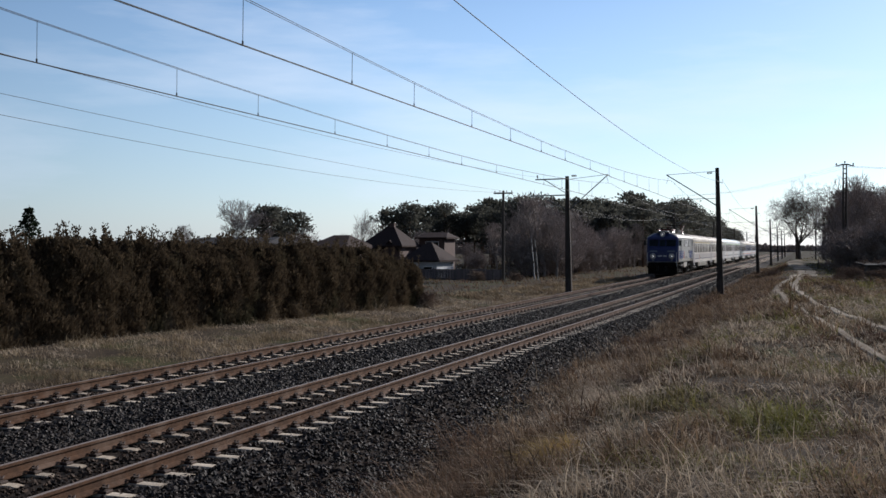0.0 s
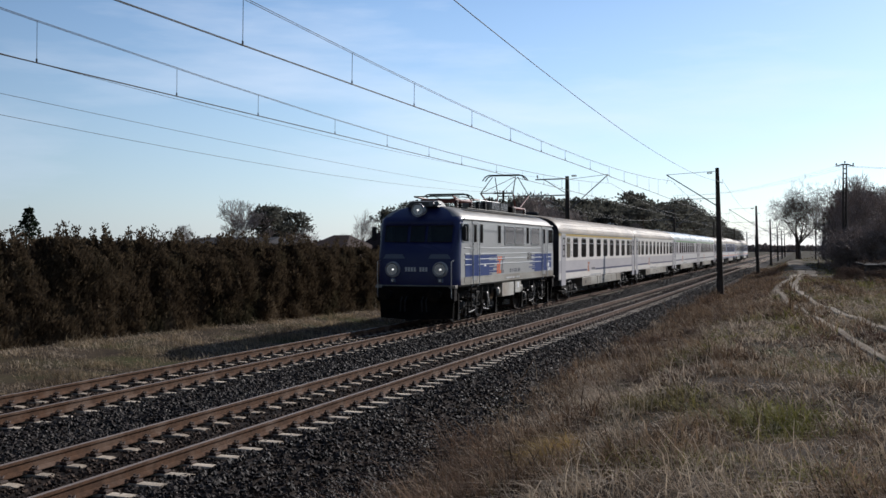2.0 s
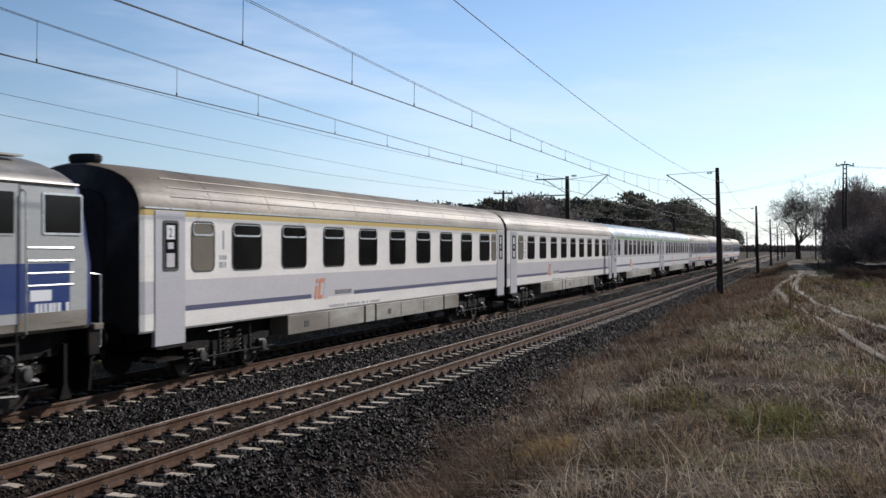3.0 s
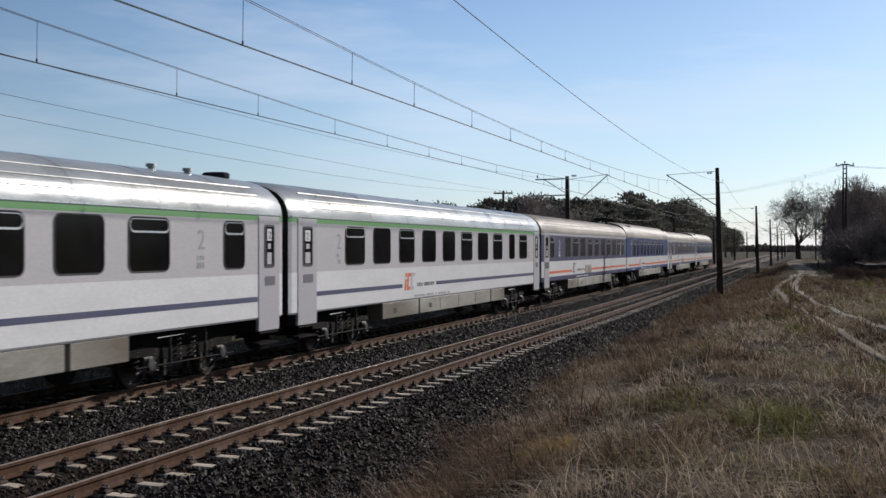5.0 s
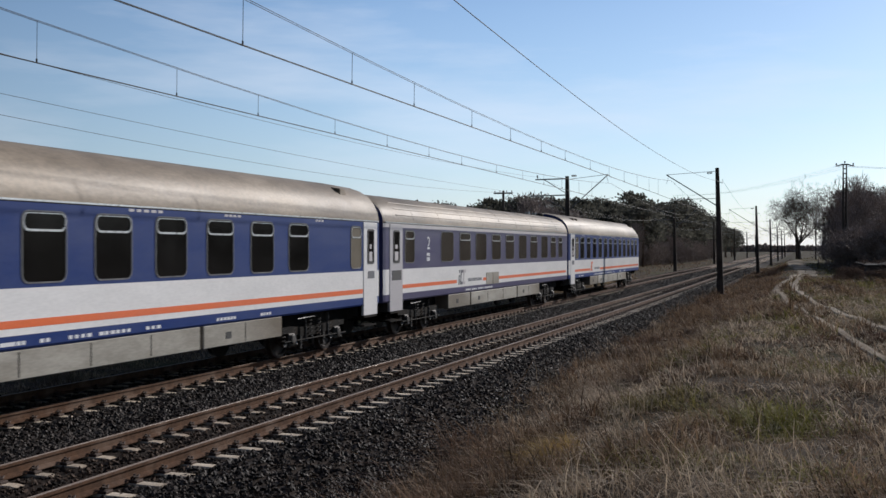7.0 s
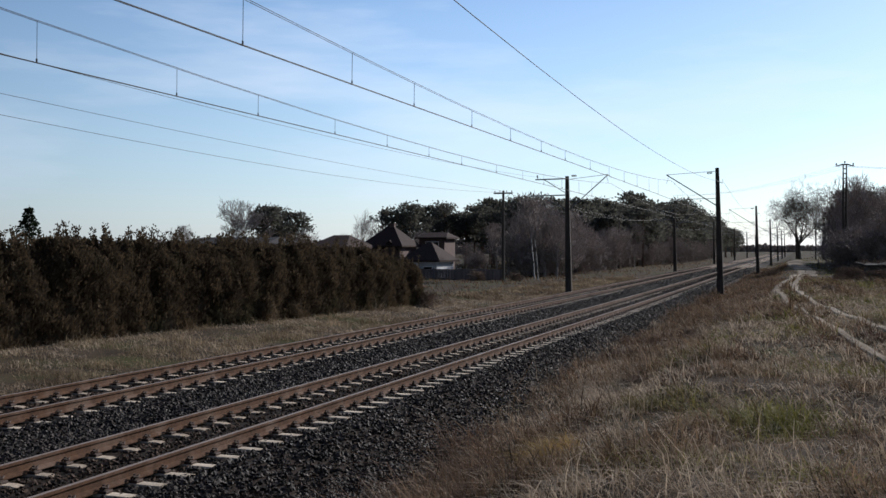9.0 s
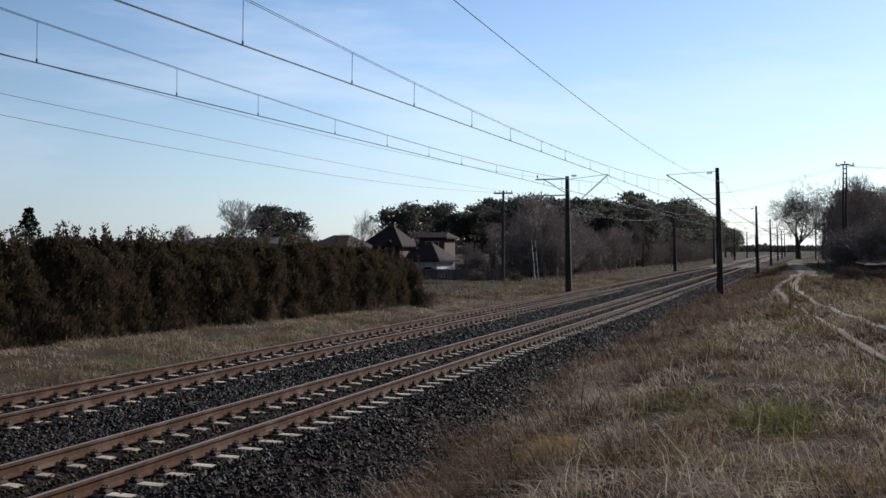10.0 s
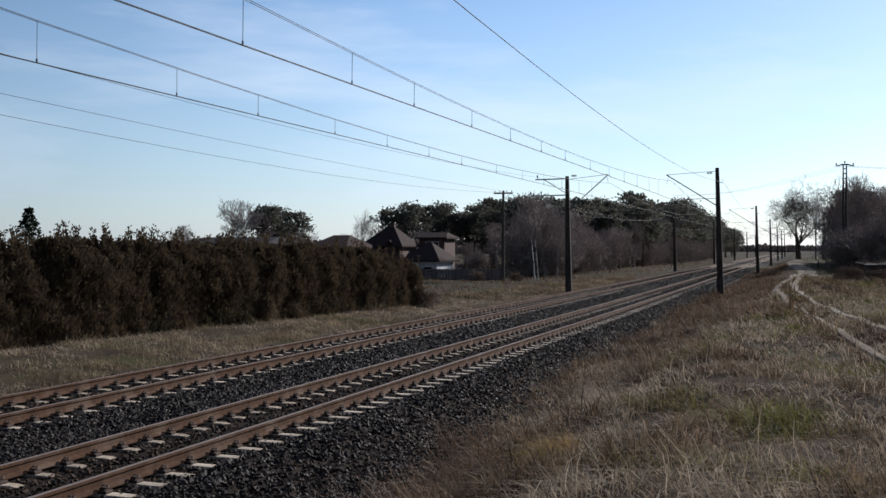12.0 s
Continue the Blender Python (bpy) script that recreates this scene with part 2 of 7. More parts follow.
def build_ballast():
    sec = [(-7.0, -0.62), (-6.1, -0.25), (-5.3, -0.175), (-5.1, -0.215), (-4.5, -0.215), (-4.3, -0.19), (-3.8, -0.19), (-3.6, -0.215), (-3.0, -0.215), (-2.7, -0.175), (-2.03, -0.21), (-1.38, -0.175), (-1.20, -0.215), (-0.45, -0.215), (-0.25, -0.19), (0.25, -0.19), (0.45, -0.215), (1.27, -0.215), (1.42, -0.178), (1.75, -0.20), (2.1, -0.28), (3.0, -0.62)]
    sec = [(x, z + RISE["far"] * smooth(-1.4, -2.6, x)) for x, z in sec]
    b = strip_mesh("ballast", sec, LINE_YS, M_BALLAST)
    tagged(b, "dark crushed-stone ballast under two railway tracks", "ballast", kind="structure")
    # single stones, lying on the bed
    rng = np.random.default_rng(5)
    n = 105000
    y = 7 + 75 * rng.random(n) ** 1.7
    x = np.where(rng.random(n) < 0.28, rng.uniform(-2.95, -1.05, n), np.where(rng.random(n) < 0.42, rng.uniform(0.85, 3.1, n), rng.uniform(-6.0, 0.85, n)))
    sx, sz = zip(*sec)
    z = np.interp(x, sx, sz)
    on_rail = np.zeros(n, bool)
    for c in TRACK.values():
        for s in (-0.7525, 0.7525):
            on_rail |= np.abs(x - c - s) < 0.11
        ph = np.abs(((y - 10.97) / 0.6 + 0.5) % 1.0 - 0.5) * 0.6
        on_rail |= (np.abs(x - c) < 1.26) & (np.abs(x - c) > 0.30) & (ph < 0.13) & (rng.random(n) < 0.97)
    # further off, coarser
    fy, fx = 70 + 90 * rng.random(42000) ** 1.2, rng.uniform(-6.0, 2.3, 42000)
    fy_on = np.abs(((fy - 10.97) / 0.6 + 0.5) % 1.0 - 0.5) * 0.6 < 0.11
    far_ok = ~(fy_on & ((np.abs(fx) < 1.2) | (np.abs(fx + 4.05) < 1.2)) & (rng.random(42000) < 0.7))
    for c in TRACK.values():
        for k in (-0.7525, 0.7525):
            far_ok &= np.abs(fx - c - k) > 0.12
    fx, fy = fx[far_ok], fy[far_ok]
    x, y = np.concatenate([x[~on_rail], fx + np.array([bend(v) for v in fy])]), np.concatenate([y[~on_rail], fy])
    z = np.concatenate([z[~on_rail], np.interp(fx, sx, sz)])
    on_rail = np.zeros(len(x), bool)
    # a thin scatter runs out under the bank's grass
    q = 20000
    qy, qx = 7 + 35 * rng.random(q) ** 1.5, 2.6 + 1.45 * rng.random(q) ** 1.4
    x, y = np.concatenate([x, qx]), np.concatenate([y, qy])
    z = np.concatenate([z, np.maximum(np.interp(qx, sx, sz), [land(a, b) for a, b in zip(qx.tolist(), qy.tolist())])])
    keep = np.concatenate([~on_rail, np.ones(q, bool)])
    x, y, z = x[keep], y[keep], z[keep]
    n = len(x)
    r = rng.uniform(0.018, 0.042, n) * np.clip(y / 60, 1.0, 1.8)
    base = np.array([(1, 0, 0), (-0.3, 0.95, 0.1), (-0.6, -0.8, -0.1), (0.25, 0.1, 0.95), (-0.2, -0.15, -0.9), (0.5, 0.75, 0.35)])
    fc = np.array([(0, 5, 3), (5, 1, 3), (1, 2, 3), (2, 0, 3), (0, 2, 4), (2, 1, 4), (1, 5, 4), (5, 0, 4)])
    jit = base[None] + rng.normal(0, 0.22, (n, 6, 3))
    a, b2 = rng.uniform(0, 6.28, n), rng.uniform(0, 6.28, n)
    ca, sa, cb, sb = np.cos(a), np.sin(a), np.cos(b2), np.sin(b2)
    v = np.stack([jit[:, :, 0] * ca[:, None] - jit[:, :, 1] * sa[:, None], jit[:, :, 0] * sa[:, None] + jit[:, :, 1] * ca[:, None], jit[:, :, 2]], -1)
    v = np.stack([v[:, :, 0], v[:, :, 1] * cb[:, None] - v[:, :, 2] * sb[:, None], v[:, :, 1] * sb[:, None] + v[:, :, 2] * cb[:, None]], -1)
    v = v * r[:, None, None] + np.stack([x, y, z + r * 0.35], -1)[:, None]
    # brake dust and rust stain the stones between the rails
    along = x - np.array([bend(v) for v in y])
    within = (np.abs(along - TRACK["near"]) < 0.95) | (np.abs(along - TRACK["far"]) < 0.95)
    for k, m, lab in ((~within, M_STONE, "loose dark grey crushed stones beside the tracks"), (within, M_STAINED, "rust-stained brown crushed stones between the rails")):
        q = int(k.sum())
        st = raw("ballast_stones", v[k].reshape(-1, 3).tolist(), (fc[None] + 6 * np.arange(q)[:, None, None]).reshape(-1, 3).tolist(), m)
        tagged(st, lab, "stones", kind="stuff")


def build_track(which):
    c = TRACK[which]
    t = empty("railway_track_" + which, pose(0, 0, RISE[which]))
    tagged(t, "rusty railway track on pale concrete sleepers", "track", kind="structure")
    prof = [(-0.075, -0.172), (-0.075, -0.158), (-0.012, -0.125), (-0.010, -0.045), (-0.036, -0.036), (-0.036, -0.006), (-0.030, 0.0), (0.030, 0.0), (0.036, -0.006), (0.036, -0.036), (0.010, -0.045), (0.012, -0.125), (0.075, -0.158), (0.075, -0.172)]
    for s in (-0.7525, 0.7525):
        r = strip_mesh("rail", [(c + s + x, z) for x, z in prof], LINE_YS, [M_RUST, M_RAILTOP], t)
        w = len(prof) - 1
        for i, f in enumerate(r.data.polygons):
            if i % w == 6:
                f.material_index = 1
    # concrete sleepers: dipped in the middle, one mesh shared by all
    bm = bmesh.new()
    rings = []
    for x, h, wd in ((-1.3, -0.215, 0.085), (-1.28, -0.190, 0.09), (-0.42, -0.183, 0.09), (-0.25, -0.212, 0.08), (0.25, -0.212, 0.08), (0.42, -0.183, 0.09), (1.28, -0.190, 0.09), (1.3, -0.215, 0.085)):
        rings.append([(x, -wd - 0.02, -0.36), (x, -wd, h - 0.012), (x, -wd + 0.012, h), (x, wd - 0.012, h), (x, wd, h - 0.012), (x, wd + 0.02, -0.36)])
    loft(bm, rings)
    proto = part("sleeper", bm, M_SLEEPER, t)
    me = proto.data
    bm = bmesh.new()
    for s in (-0.7525, 0.7525):
        for k in (-1, 1):
            box(bm, s + k * 0.12 - 0.06, s + k * 0.12 + 0.06, -0.07, 0.07, -0.185, -0.15, 0.008)
            tube(bm, [(s + k * 0.10, 0.0, -0.16), (s + k * 0.10, 0.0, -0.085)], 0.02, 6)
            tube(bm, [(s + k * 0.085, -0.055, -0.13), (s + k * 0.12, -0.055, -0.105), (s + k * 0.15, 0, -0.12), (s + k * 0.12, 0.055, -0.105), (s + k * 0.085, 0.055, -0.13)], 0.014, 5)
    clip_proto = part("fastening", bm, M_CLIP, proto, "rusty rail fastening plates and clips")
    cm = clip_proto.data
    y0 = 10.967
    k0 = -12
    rest = []
    for k in range(k0, 760):
        y = y0 + 0.6 * k
        if k < k0 + 240:
            if k == k0:
                s = proto
            else:
                s = new("sleeper", me)
                s.parent = t
                f = new("fastening", cm)
                f.parent = s
            s.location = (c + bend(y), y, random.uniform(-0.004, 0.004))
            s.rotation_euler = (0, 0, radians(random.uniform(-0.6, 0.6)))
        else:
            rest.append(y)
    bm = bmesh.new()
    for y in rest + [y0 + 0.6 * k for k in range(-140, k0)]:
        x = c + bend(y)
        box(bm, x - 1.3, x + 1.3, y - 0.125, y + 0.125, -0.36, -0.185)
    far = part("distant_sleepers", bm, M_SLEEPER, t)
    tagged(far, kind="stuff")


def wire(name, pts, r, parent, material=None):
    bm = bmesh.new()
    tube(bm, pts, r, 5)
    return part(name, bm, material or M_WIRE, parent)


MAST_YS = [-62, 4, 72, 138, 204, 270, 336, 402]
HEIGHTS = {"near": (5.93, 7.17, 6.29), "far": (5.88, 7.08, 6.21)}     # contact wire, carrier at the masts, carrier in mid-span


def sag(y, lo, hi):
    for a, b in zip(MAST_YS, MAST_YS[1:]):
        if a <= y <= b:
            m = (2 * (y - a) / (b - a) - 1) ** 2
            return lo + (hi - lo) * m
    return hi


def build_catenary(which):
    c = TRACK[which]
    contact, hi, lo = HEIGHTS[which]
    t = empty("overhead_line_" + which)
    tagged(t, "dark overhead contact line with paired carrier wires and droppers", "overhead line")
    ys = [y + 66 * k / 12 for y in MAST_YS[:-1] for k in range(12)] + [MAST_YS[-1]]
    def stag(y):
        k = (y - 4) / 66.0
        return 0.04 * (1 if round(math.floor(k)) % 2 else -1) * (1 - 2 * (k - math.floor(k)))
    for dx in (-0.02, 0.02):
        wire("contact_wire", [(c + bend(y) + stag(y) + dx, y, contact) for y in ys], 0.0072, t)
        wire("carrier_wire", [(c + bend(y) + stag(y) * 0.6 + 1.6 * dx, y, sag(y, lo, hi)) for y in ys], 0.0062, t)
    for y in [y0 + d for y0 in MAST_YS[:-1] for d in (7.2, 11.1, 15.4, 18.9, 23.3, 27.2, 31.1, 34.8, 39.6, 44.0, 48.2, 52.4, 57.0, 61.0)]:
        if y > 260:
            continue
        zc = sag(y, lo, hi)
        bm = bmesh.new()
        tube(bm, [(c + bend(y) + stag(y) * 0.6, y, zc), (c + bend(y) + stag(y), y, contact)], 0.006, 4)
        tube(bm, [(c + bend(y) + stag(y), y, contact), (c + bend(y) + stag(y), y, contact + 0.07)], 0.016, 5)
        part("dropper", bm, M_WIRE, t)


def build_mast(y, side):
    """Tapered lattice-free concrete mast with a stay, a registration tube and insulators. side: +1 right of the line, -1 left."""
    c = TRACK["near"] if side > 0 else TRACK["far"]
    x = bend(y) + (3.2 if side > 0 else c - 2.9)
    z0 = land(x, y) - 0.3
    m = empty("catenary_mast", pose(x, y, 0, 0, -1.5 if side > 0 else -0.85, heading(y)))
    tagged(m, "tapered dark concrete mast carrying the overhead line beside the track", "mast", "overhead line masts")
    bm = bmesh.new()
    top = 7.97 if side > 0 else 7.64
    rings = []
    for z, h in ((z0, 0.22), (3.5, 0.17), (top, 0.115)):
        k = h * 0.8
        rings.append([(-h, -k, z), (-h * 0.35, -k * 0.7, z), (h * 0.35, -k * 0.7, z), (h, -k, z), (h, k, z), (h * 0.35, k * 0.7, z), (-h * 0.35, k * 0.7, z), (-h, k, z)])
    loft(bm, rings)
    part("post", bm, M_CONC, m)
    bm = bmesh.new()
    box(bm, -0.4, 0.4, -0.4, 0.4, z0 - 0.3, z0 + 0.42, 0.04)
    part("footing", bm, M_CONC, m)
    d = -side
    bm = bmesh.new()
    reach, low = (3.3, 5.48) if side > 0 else (2.85, 5.30)
    tube(bm, [(0.1 * d, 0, low), (reach * d, 0, 7.66)], 0.035, 6)
    part("diagonal_strut", bm, M_STEEL, m)
    bm = bmesh.new()
    tube(bm, [(0.1 * d, 0, top - 0.22), (reach * d, 0, 7.66)], 0.016, 5)
    part("top_tie", bm, M_STEEL, m)
    bm = bmesh.new()
    for q in range(4):
        xx = (0.35 + 0.09 * q) * d
        tube(bm, [(xx - 0.03, 0, 7.65), (xx + 0.03, 0, 7.65)], 0.07, 8)
    part("insulator", bm, M_INSUL, m)
    bm = bmesh.new()
    tube(bm, [(reach * d * 0.95, 0, 7.66), (reach * d * 1.0, 0, 7.05)], 0.012, 5)
    tube(bm, [(0.1 * d, 0, 5.95), (2.9 * d, 0, 6.0)], 0.02, 5)
    part("steady_arm", bm, M_STEEL, m)
    if side < 0:
        for zz, ln, legs in ((7.47, 2.25, (2.1,)), (6.34, 2.65, (1.85, 2.6))):
            bm = bmesh.new()
            box(bm, 0.1 * side, ln * side, -0.04, 0.04, zz - 0.04, zz + 0.04) if side > 0 else box(bm, -ln, -0.1, -0.04, 0.04, zz - 0.04, zz + 0.04)
            tube(bm, [(-0.1, 0, zz - 1.0), (-ln * 0.72, 0, zz - 0.02)], 0.028, 5)
            part("cross_arm", bm, M_STEEL, m)
            for q in legs:
                bm = bmesh.new()
                tube(bm, [(-q, 0, zz + 0.03), (-q, 0, zz + 0.14), (-q, 0, zz + 0.15), (-q, 0, zz + 0.3)], [0.02, 0.02, 0.06, 0.045], 7)
                part("insulator", bm, M_INSUL, m)
    else:
        bm = bmesh.new()
        tube(bm, [(0.1, 0, 7.0), (0.34, 0, 6.95), (0.34, 0, 7.2)], 0.02, 5)
        part("bracket", bm, M_STEEL, m)


# ---- how the train runs ----
SPEED, COACH = 33.38, 24.15
FRONT0 = 100.47      # y of the engine's buffers at the start


def ride(thing, offset):
    """Key a vehicle whose middle is offset metres behind the engine's buffers."""
    rows = []
    for k in range(25):
        t = k * 0.5
        y = FRONT0 + offset - SPEED * t + (0.7 if k == 5 else 0.3 if k % 2 else -0.3)
        rows.append((t, pose(TRACK["far"] + bend(y), y, RISE["far"], 0, 0, heading(y))))
    walk(thing, rows)


# ---- train materials ----
def clear_glass(name, tint):
    """Thin tinted glass: see-through, mirroring more at a slant."""
    m = bpy.data.materials.new(name)
    m.use_nodes = True
    n, l = m.node_tree.nodes, m.node_tree.links
    n.remove(n["Principled BSDF"])
    tr, gl, fr, ms = n.new("ShaderNodeBsdfTransparent"), n.new("ShaderNodeBsdfGlossy"), n.new("ShaderNodeLayerWeight"), n.new("ShaderNodeMixShader")
    tr.inputs["Color"].default_value = (*tint, 1)
    gl.inputs["Roughness"].default_value = 0.04
    fr.inputs["Blend"].default_value = 0.2
    mr = n.new("ShaderNodeMapRange")
    mr.inputs["To Min"].default_value, mr.inputs["To Max"].default_value = 0.03, 0.5
    l.new(fr.outputs["Facing"], mr.inputs["Value"])
    l.new(mr.outputs["Result"], ms.inputs["Fac"])
    l.new(tr.outputs["BSDF"], ms.inputs[1])
    l.new(gl.outputs["BSDF"], ms.inputs[2])
    l.new(ms.outputs["Shader"], n["Material Output"].inputs["Surface"])
    return m


M_CLEAR = clear_glass("clear_cab_glass", (0.80, 0.84, 0.84))
M_CABIN = mat("cab_lining", (0.05, 0.055, 0.06), (0.09, 0.095, 0.10), 3, 0.8)


def paint(name, c, rough=0.38, dirt=0.25, coat=0.25, d=None, spec=0.4):
    d = d or tuple(v * (1 - dirt) + 0.02 for v in c)
    return mat(name, c, d, 0.9, rough, coat=coat, stretch=(1, 0.6, 2.2), fine=0.05, spec=spec)


M_WHITE = paint("white_paint", (0.77, 0.75, 0.735), 0.32, 0.14)
M_CREAM = paint("yellowed_white_paint", (0.82, 0.765, 0.70), 0.35, 0.17)
M_LILAC = paint("pale_grey_paint", (0.53, 0.495, 0.495), 0.38, 0.12)
M_DGREY = paint("door_grey_paint", (0.47, 0.445, 0.455), 0.4, 0.12)
M_NAVY = paint("blue_paint", (0.008, 0.029, 0.140), 0.45, 0.05, coat=0.0, spec=0.18)
M_VIOLET = paint("faded_violet_blue_paint", (0.065, 0.059, 0.125), 0.36, 0.12, coat=0.2)
M_LINE = paint("dark_blue_line_paint", (0.075, 0.075, 0.14), 0.4, 0.1)
M_ORANGE = paint("orange_paint", (0.72, 0.15, 0.045), 0.4, 0.1)
M_YELLOW = paint("ochre_yellow_paint", (0.52, 0.36, 0.09), 0.4, 0.1)
M_GREEN = paint("green_paint", (0.12, 0.32, 0.09), 0.4, 0.1)
M_SKIRT = mat("underframe_grey", (0.25, 0.23, 0.195), (0.40, 0.375, 0.325), 1.1, 0.5, c=(0.14, 0.115, 0.085), stretch=(1, 0.5, 2.0), fine=0.1, spec=0.3)
M_ROOF_D = mat("dusty_roof", (0.185, 0.145, 0.10), (0.31, 0.25, 0.185), 1.2, 0.56, metal=0.05, spec=0.35, c=(0.125, 0.095, 0.065), stretch=(1, 0.5, 1), fine=0.15, bump=0.35, bump_scale=7)
M_ROOF_S = mat("silver_roof", (0.34, 0.345, 0.33), (0.47, 0.475, 0.46), 1.5, 0.3, metal=0.25, stretch=(1, 0.5, 1), fine=0.08, bump=0.4, bump_scale=4, c=(0.27, 0.26, 0.23))
# coach ends: some soot, but mostly the end wall's shade painted in
M_ENDSHADE = mat("sooty_shaded_end_paint", (0.05, 0.048, 0.05), (0.15, 0.145, 0.15), 1.4, 0.6, c=(0.022, 0.02, 0.019), fine=0.1, spec=0.2)
M_BLACK = mat("black_rubber", (0.012, 0.012, 0.013), (0.025, 0.024, 0.023), 6, 0.75)
# grime taken down to near black: shade under the train is in this colour
M_UNDER = mat("shade_dark_gear_grime", (0.0045, 0.0038, 0.0034), (0.011, 0.009, 0.0078), 8, 0.75, c=(0.020, 0.014, 0.010), bump=0.3, spec=0.08)
M_WHEEL = mat("wheel_steel", (0.018, 0.014, 0.012), (0.05, 0.04, 0.034), 10, 0.45, metal=0.4, spec=0.25)
M_GEAR = mat("greasy_gear_metal", (0.018, 0.016, 0.014), (0.065, 0.057, 0.050), 5, 0.5, metal=0.2, c=(0.02, 0.015, 0.012), bump=0.3, spec=0.4)
M_GLASS = mat("tinted_glass", (0.004, 0.0036, 0.0034), (0.008, 0.007, 0.0065), 0.7, 0.14, spec=0.2)
M_BLIND = mat("blinded_glass", (0.15, 0.13, 0.10), (0.19, 0.165, 0.13), 0.8, 0.2, spec=0.35)
M_ALU = mat("aluminium_frame", (0.55, 0.55, 0.55), (0.68, 0.68, 0.68), 9, 0.3, metal=0.8)
M_SEAL = mat("grey_window_seal", (0.10, 0.10, 0.105), (0.16, 0.16, 0.165), 6, 0.45, metal=0.3)
M_LOCO = paint("silver_grey_paint", (0.37, 0.365, 0.35), 0.36, 0.14, coat=0.12)
M_LOCOROOF = mat("engine_roof", (0.17, 0.155, 0.135), (0.30, 0.28, 0.25), 2.0, 0.48, metal=0.3, c=(0.16, 0.14, 0.12), stretch=(1, 0.4, 1), fine=0.1)
M_FRONT = paint("deep_blue_paint", (0.012, 0.020, 0.105), 0.40, 0.1, coat=0.1)
M_FRONTGREY = paint("blue_grey_paint", (0.12, 0.16, 0.24), 0.4, 0.1)
M_REDPAINT = mat("red_oxide_paint", (0.17, 0.030, 0.020), (0.10, 0.026, 0.02), 9, 0.6, fine=0.2)
M_LAMP = mat("lamp_glass", (0.7, 0.7, 0.7), rough=0.15, emit=((1.0, 0.95, 0.85), 1.2))
M_HOOD = mat("sooty_roof_sheet", (0.045, 0.042, 0.04), (0.10, 0.093, 0.086), 3, 0.6, fine=0.1)
M_VEIL = mat("light_tinted_glass", (0.040, 0.033, 0.026), (0.060, 0.050, 0.040), 0.7, 0.18, spec=0.25)
M_FADED = paint("faded_orange_paint", (0.60, 0.235, 0.12), 0.45, 0.3)
M_LAMPRIM = mat("lamp_rim", (0.30, 0.30, 0.31), (0.40, 0.40, 0.41), 6, 0.4)
M_REFLECT = mat("lamp_reflector", (0.5, 0.5, 0.52), rough=0.25, metal=0.8)
M_BEIGE = mat("beige_equipment_box", (0.34, 0.32, 0.28), (0.44, 0.42, 0.37), 2.5, 0.55, c=(0.25, 0.2, 0.15), fine=0.08)
M_MARK = mat("dark_lettering_grey", (0.11, 0.11, 0.125), rough=0.5)
M_FAINT = mat("faint_lettering_grey", (0.30, 0.30, 0.31), rough=0.5)
M_MARKW = mat("white_lettering", (0.66, 0.66, 0.66), rough=0.5)


def rr(y0, y1, z0, z1, r, x, n=3):
    """Points of a rounded rectangle in the plane x."""
    out = []
    for cy, cz, a0 in ((y1 - r, z1 - r, 0), (y0 + r, z1 - r, 90), (y0 + r, z0 + r, 180), (y1 - r, z0 + r, 270)):
        for k in range(n + 1):
            a = radians(a0 + 90 * k / n)
            out.append((x, cy + r * math.cos(a), cz + r * math.sin(a)))
    return out


def slab(bm, y0, y1, z0, z1, r, xa, xb):
    loft(bm, [rr(y0, y1, z0, z1, r, xa), rr(y0, y1, z0, z1, r, xb)])


def window(parent, y0, y1, z0, z1, x, frame_mat, glass, hopper=False, r=0.1, w=0.035, name="window"):
    """A window: frame ring a little proud of the side, pane inside it, a bar where the top light opens."""
    s = 1 if x > 0 else -1
    bm = bmesh.new()
    xa, xb = x - s * 0.03, x + s * 0.012
    loft(bm, [rr(y0, y1, z0, z1, r, xa), rr(y0, y1, z0, z1, r, xb), rr(y0 + w, y1 - w, z0 + w, z1 - w, max(0.02, r - w), xb), rr(y0 + w, y1 - w, z0 + w, z1 - w, max(0.02, r - w), xa)], caps=False)
    win = part(name, bm, frame_mat, parent)
    bm = bmesh.new()
    slab(bm, y0 + w * 0.6, y1 - w * 0.6, z0 + w * 0.6, z1 - w * 0.6, max(0.02, r - w * 0.5), x - s * 0.02, x + s * 0.004)
    part("pane", bm, glass, win, "dark tinted pane" if glass is M_GLASS else "clear pane" if glass is M_CLEAR else "brownish half-clear pane" if glass is M_VEIL else "pane with a drawn beige blind")
    if hopper:
        zt, v = z1 - 0.27 * (z1 - z0), w + 0.012
        bm = bmesh.new()
        rings = [rr(y0 + a, y1 - a, zt - 0.02 + b, z1 - a, max(0.02, r - a), xx) for a, b, xx in ((v, 0.0, x), (v, 0.0, x + s * 0.018), (v + 0.014, 0.036, x + s * 0.018), (v + 0.014, 0.036, x))]
        loft(bm, rings, caps=False)
        part("top_light_frame", bm, M_ALU, win, "bright metal frame of the opening top light")
    return win


def strip(parent, name, y0, y1, z0, z1, x, material, label="", th=0.004):
    s = 1 if x > 0 else -1
    bm = bmesh.new()
    box(bm, min(x - s * 0.01, x + s * th), max(x - s * 0.01, x + s * th), y0, y1, z0, z1)
    return part(name, bm, material, parent, label)


